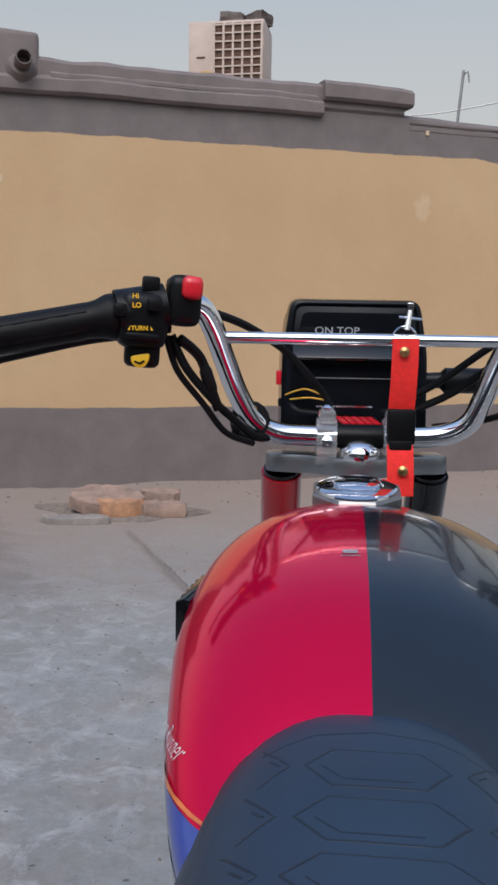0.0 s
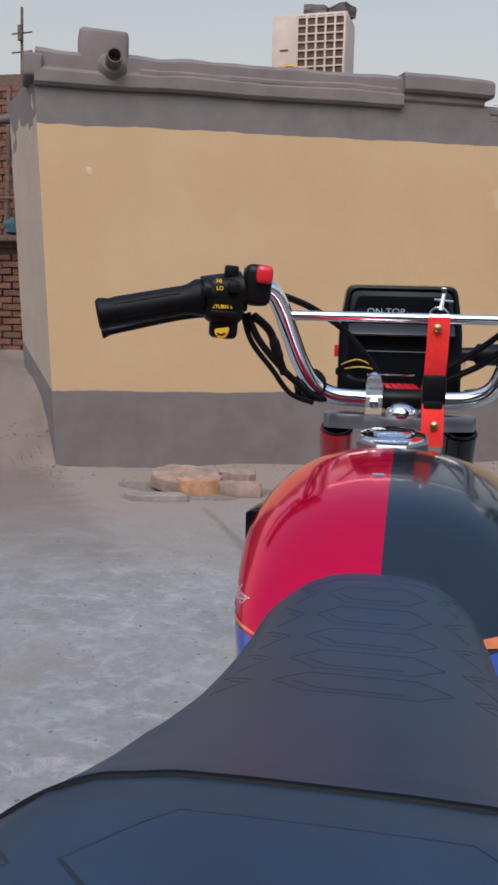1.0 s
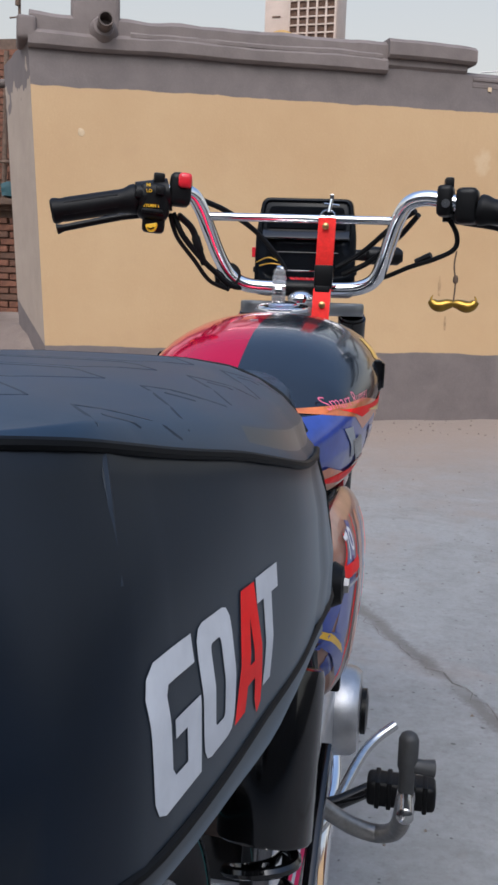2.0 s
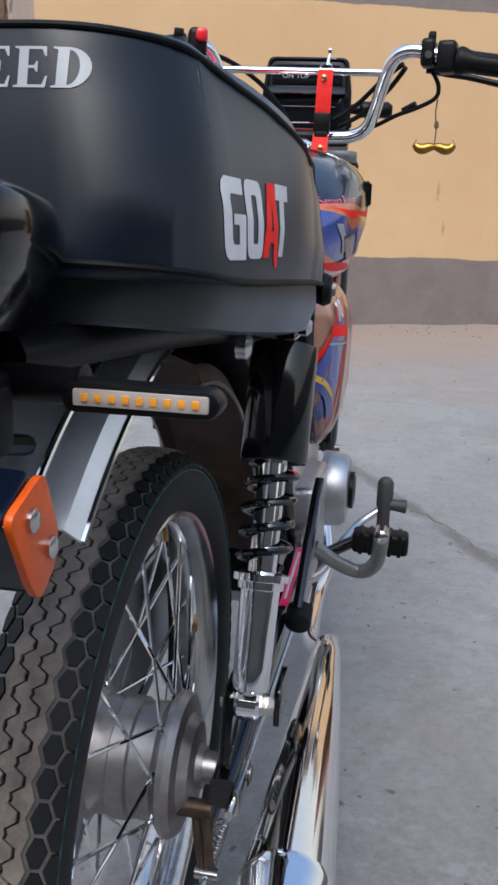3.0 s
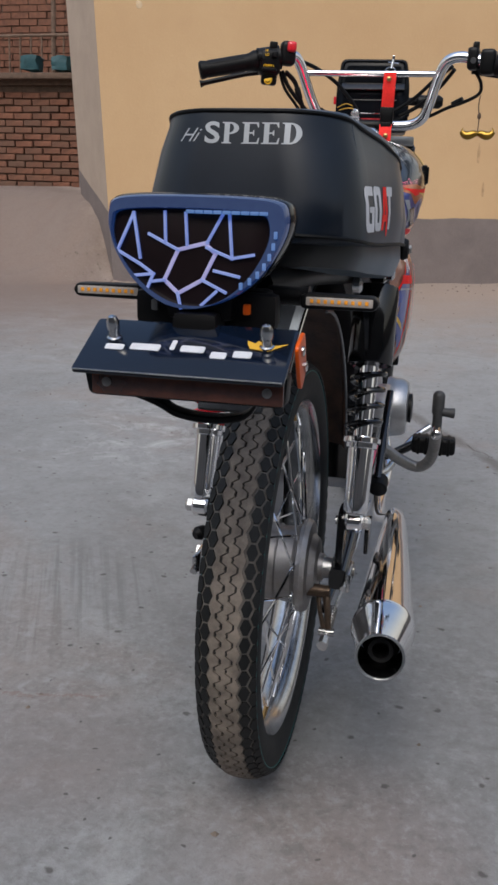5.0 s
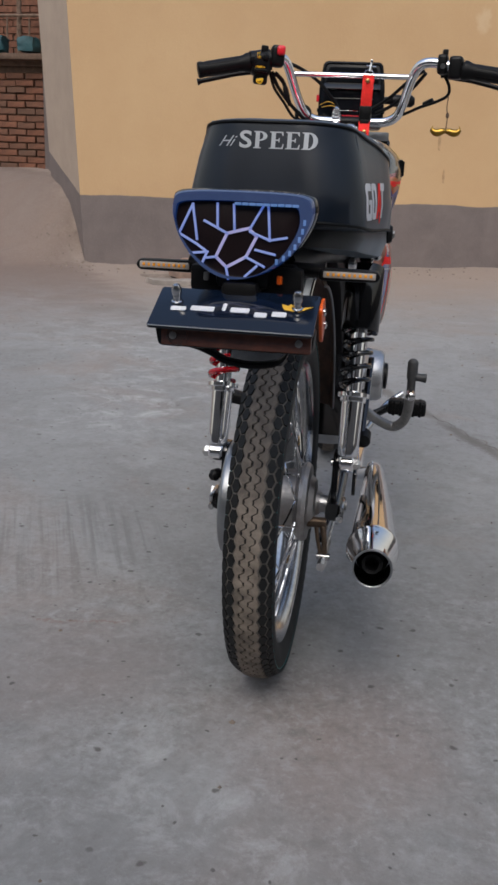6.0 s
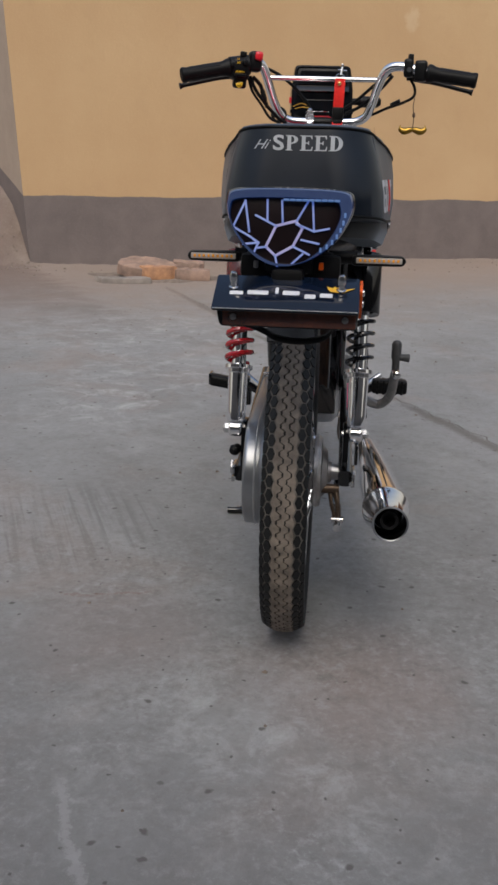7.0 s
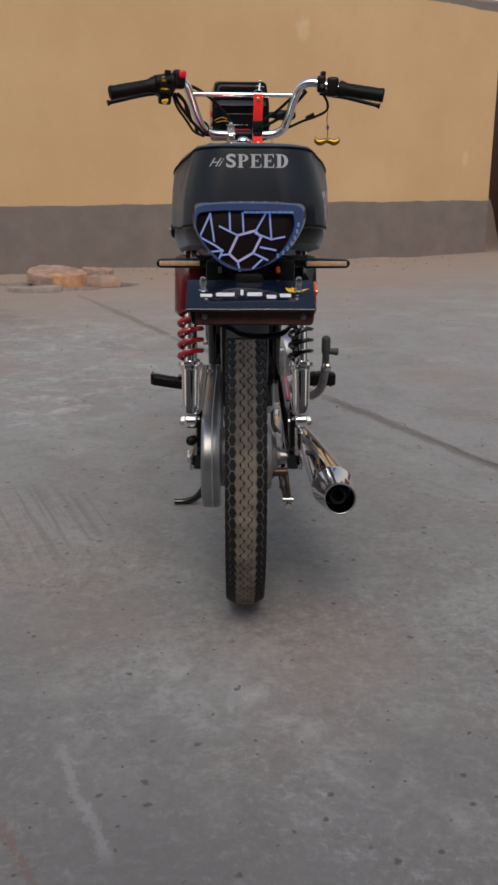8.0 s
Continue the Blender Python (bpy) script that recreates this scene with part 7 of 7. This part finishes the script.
for s in (-1, 1):
    fa, fb = Vector((s * 0.078, 0.955, 0.868)), Vector((s * 0.072, 1.235, 0.283))
    fork = front("fork_leg", lathe([(0, 0.019), (0.20, 0.019), (0.205, 0.0175), (0.34, 0.0175), (0.345, 0.021), (0.62, 0.021), (0.65, 0.016)], fa, fb, 24), "gloss_black", "black front fork leg")
    front("fork_ear", lathe([(0.005, 0.0215), (0.17, 0.0215), (0.172, 0.02)], fa, fb, 24), "red_enamel" if s < 0 else "gloss_black", "red fork ear" if s < 0 else "", fork)
front("front_axle", rod((-0.1, 1.235, 0.283), (0.1, 1.235, 0.283), 0.008), "steel")
front("front_mudguard", mudguard(0.315, 0.05, -60, 75, 0.028, 1.235), "red_paint", "red front mudguard")

# headlamp and meter
rings = []
for y, hw_t, hw_b, z0, z1 in ((0.985, 0.066, 0.075, 0.900, 1.043), (0.988, 0.070, 0.079, 0.896, 1.0475), (1.0, 0.072, 0.080, 0.895, 1.049), (1.04, 0.072, 0.079, 0.905, 1.045), (1.09, 0.074, 0.08, 0.895, 1.04), (1.12, 0.072, 0.078, 0.9, 1.03), (1.13, 0.06, 0.066, 0.91, 1.02)):
    rings.append([(u, y + (v - 0.92) * 0.10, v) for u, v in rounded([(-hw_b, z0), (hw_b, z0), (hw_b, 0.99), (hw_t, z1), (-hw_t, z1), (-hw_b, 0.99)], 0.012, 4)])
lamp = front("headlamp", loft(rings), "glass_dark", "square black headlamp with meter")
front("meter_glass", prism(rounded([(-0.064, 1.000), (0.064, 1.000), (0.057, 1.034), (-0.057, 1.034)], 0.006), "y", 0.9895, 0.996, 0.001), "glass_dark", "dark meter glass", lamp)
front("meter_bezel", tube([Vector((x, 0.990 + (z - 0.92) * 0.1 - 0.007, z)) for x, z in rounded([(-0.072, 0.990), (0.072, 0.990), (0.066, 1.043), (-0.066, 1.043)], 0.01)], 0.0014, 8, True), "glass_dark", "", lamp)
front("meter_shelf", prism([(0.9900, 0.999), (0.9760, 0.985), (0.9775, 0.982), (0.9920, 0.980)], "x", -0.068, 0.068, 0.0015), "gloss_black", "", lamp)
front("seam_line", box((0.10, 0.0012, 0.0009), (0.002, 0.9845, 0.963), 0.0003), "steel", "", lamp)
front("meter_words", moved(fitted("ON TOP", 0.048, 0.0075, 0.0, 0.0), Matrix.Translation((-0.044, 0.9888, 1.0105)) @ Matrix.Rotation(radians(90), 4, "X")), "silver_print", "pale printed words", lamp)
front("headlamp_glass", box((0.13, 0.01, 0.10), (0, 1.145, 0.968), 0.02, None, 3), "clear_plastic", "", lamp)
front("lamp_bracket", box((0.165, 0.012, 0.010), (0, 1.0, 0.935), 0.003), "plastic", "", lamp)
front("bracket_edge", box((0.06, 0.002, 0.002), (-0.012, 0.968, 0.9335), 0.0005), "chrome", "", lamp)
for s in (-1, 1):
    front("front_indicator", lathe([(0, 0.008), (0.02, 0.009), (0.025, 0.014), (0.07, 0.014), (0.078, 0.008)], (s * 0.075, 1.0, 0.962), (s, 0.99, 0.962), 16), "plastic" if s > 0 else "red_plastic", "black front indicator" if s > 0 else "red front indicator", lamp) if s > 0 else front("side_reflector", box((0.006, 0.012, 0.016), (-0.082, 1.0, 0.962), 0.002), "red_plastic", "red side reflector", lamp)

# cables
def cable(points, r, mat="rubber", label=""):
    front("cable", tube(spline(points, 8), r, 8), mat, label)


cable([(-0.186, 0.850, 1.005), (-0.172, 0.853, 0.975), (-0.148, 0.868, 0.945), (-0.128, 0.885, 0.925), (-0.105, 0.900, 0.906), (-0.085, 0.93, 0.905)], 0.0042, label="black cable loop")
cable([(-0.19, 0.845, 1.004), (-0.180, 0.853, 0.972), (-0.156, 0.866, 0.940), (-0.135, 0.88, 0.912), (-0.108, 0.897, 0.90)], 0.0032)
cable([(-0.178, 0.848, 1.002), (-0.160, 0.862, 0.985), (-0.150, 0.866, 0.958), (-0.142, 0.872, 0.935)], [0.005] * 12 + [0.0065] * 6 + [0.005] * 7)
cable([(-0.150, 0.885, 1.028), (-0.115, 0.91, 1.015), (-0.075, 0.945, 0.99), (-0.042, 0.955, 0.955), (-0.028, 0.955, 0.935)], 0.0042)
cable([(0.16, 0.885, 1.02), (0.13, 0.92, 1.0), (0.09, 0.955, 0.965), (0.05, 0.965, 0.94)], 0.004)
cable([(0.165, 0.89, 1.015), (0.14, 0.93, 0.985), (0.10, 0.96, 0.95), (0.06, 0.97, 0.93)], 0.0042)
cable([(0.205, 0.868, 1.010), (0.217, 0.858, 0.986), (0.215, 0.858, 0.966), (0.19, 0.868, 0.952), (0.155, 0.885, 0.940), (0.12, 0.915, 0.925), (0.08, 0.95, 0.915)], 0.0035, label="black brake cable")
cable([(0.185, 0.873, 0.957), (0.165, 0.883, 0.947)], 0.0055)
cable([(-0.075, 0.97, 0.945), (-0.055, 0.955, 0.952), (-0.035, 0.955, 0.945)], 0.0009, "wire_yellow", "yellow wire")
cable([(-0.07, 0.97, 0.94), (-0.05, 0.953, 0.943), (-0.03, 0.955, 0.94)], 0.0009, "wire_yellow")
front("cable_tie", join(tube([(-0.112 + 0.017 * math.cos(a), 0.912 + 0.004 * math.sin(a), 0.921 + 0.017 * math.sin(a)) for a in [k * math.pi / 8 for k in range(16)]], 0.0035, 6, True), box((0.008, 0.006, 0.014), (-0.126, 0.905, 0.913), 0.002)), "rubber", "black cable tie on the bar", bars)

# ---- key strap ----
strap = empty("key_strap", "red webbing key strap with black buckle hung on the crossbar", "key strap")
SX = 0.035


def band(z0, z1, y0, y1, x0, x1, w=0.0125, bulge=0.004):
    rings = []
    for k in range(9):
        t = k / 8
        y = y0 + (y1 - y0) * t - bulge * math.sin(math.pi * t)
        x = x0 + (x1 - x0) * t
        z = z0 + (z1 - z0) * t
        rings.append([(x - w, y, z), (x + w, y, z), (x + w, y + 0.0022, z), (x - w, y + 0.0022, z)])
    return loft(rings)


part("upper_band", moved(band(1.006, 0.934, 0.866, 0.868, SX, SX - 0.002), STEER), M["red_webbing"], strap)
part("lower_band", moved(band(0.905, 0.858, 0.862, 0.846, SX - 0.003, SX - 0.004), STEER), M["red_webbing"], strap)
buckle = part("buckle", moved(join(box((0.027, 0.010, 0.034), (SX - 0.002, 0.866, 0.922), 0.003), box((0.022, 0.008, 0.012), (SX - 0.003, 0.863, 0.903), 0.002)), STEER), M["plastic"], strap, "black plastic buckle")
for z, y in ((0.993, 0.861), (0.882, 0.847)):
    part("brass_stud", moved(lathe([(0, 0.0048), (0.002, 0.0048), (0.0035, 0.003), (0.004, 0.0)], (SX - 0.002, y, z), (SX - 0.002, 0, z), 16), STEER), M["brass"], strap)
part("ring", moved(tube([(SX + 0.011 * math.cos(a), 0.875, 1.006 + 0.011 * math.sin(a)) for a in [k * math.pi / 10 for k in range(20)]], 0.0012, 6, True), STEER), M["chrome"], strap)
part("swivel_hook", moved(join(tube([(SX + 0.002, 0.876, 1.014), (SX + 0.005, 0.878, 1.032)], [0.003, 0.0022], 8), tube([(SX - 0.006, 0.877, 1.026), (SX + 0.016, 0.878, 1.024)], 0.0014, 6), box((0.006, 0.004, 0.008), (SX + 0.005, 0.879, 1.036), 0.0015)), STEER), M["chrome"], strap)

# ---- moustache pendant ----
pendant = empty("moustache_pendant", "golden moustache charm hanging from the brake lever by a cord", "pendant")
C = Vector((0.224, 0.875, 0.888))
for s in (-1, 1):
    pts = spline([C + Vector((s * x, 0, z)) for x, z in ((0.0, 0.002), (0.008, 0.001), (0.018, -0.002), (0.026, 0.0), (0.031, 0.007), (0.029, 0.013))], 5)
    rr = [0.005 + 0.0035 * math.sin(math.pi * min(1, k / (len(pts) - 1) * 1.25)) if k < len(pts) * 0.75 else max(0.001, 0.0045 * (1 - k / len(pts)) * 2.0) for k in range(len(pts))]
    part("moustache_half", tube(pts, rr, 12), M["gold"], pendant)
part("cord", tube(spline([C + Vector((0, 0, 0.005)), C + Vector((0.001, 0, 0.03)), C + Vector((-0.002, 0.0, 0.055)), C + Vector((0.0, 0.0, 0.075))], 5), 0.0012, 6), M["timber"], pendant)
part("cord_knot", lathe([(0, 0.002), (0.003, 0.004), (0.009, 0.0035), (0.012, 0.0015)], C + Vector((0.001, 0, 0.03)), C + Vector((0, 0, 0.1)), 10), M["timber"], pendant)

# ---- bricks of the house up the lane ----
rng = random.Random(3)
bm = box((0.225, 0.05, 0.068), (0, 0, 0), 0.006, None, 1)
me = bpy.data.meshes.new("brick")
bm.to_mesh(me)
bm.free()
me.materials.append(M["brick"])
count = 0
for row in range(15):
    for k in range(19):
        x = BX - 0.10 - k * 0.24 - (0.12 if row % 2 else 0)
        z = BZ - 0.02 + row * 0.08
        if count >= 285:
            break
        b = new("brick", me)
        b.location = (x + rng.uniform(-0.006, 0.006), BY + rng.uniform(-0.012, 0.006), z + rng.uniform(-0.004, 0.004))
        b.rotation_euler = (rng.uniform(-0.03, 0.03), rng.uniform(-0.02, 0.02), rng.uniform(-0.03, 0.03))
        b.parent = brick_house
        count += 1
verts, faces = [], []
for row in range(23):
    for k in range(17):
        x, z = BX - 0.12 - k * 0.24 - (0.12 if row % 2 else 0) + rng.uniform(-0.008, 0.008), BZ + 1.36 + row * 0.08
        y, w, h = BY + 0.53 + rng.uniform(-0.012, 0.008), 0.112, 0.034
        base = len(verts)
        verts += [(x - w, y, z - h), (x + w, y, z - h), (x + w, y, z + h), (x - w, y, z + h), (x - w, y + 0.04, z - h), (x + w, y + 0.04, z - h), (x + w, y + 0.04, z + h), (x - w, y + 0.04, z + h)]
        faces += [tuple(base + i for i in f) for f in ((0, 1, 2, 3), (0, 4, 5, 1), (1, 5, 6, 2), (2, 6, 7, 3), (3, 7, 4, 0))]
me = bpy.data.meshes.new("upper_brickwork")
me.from_pydata(verts, [], faces)
me.materials.append(M["brick"])
courses = new("upper_brickwork", me)
courses.parent = brick_house
tagged(courses, kind="stuff")
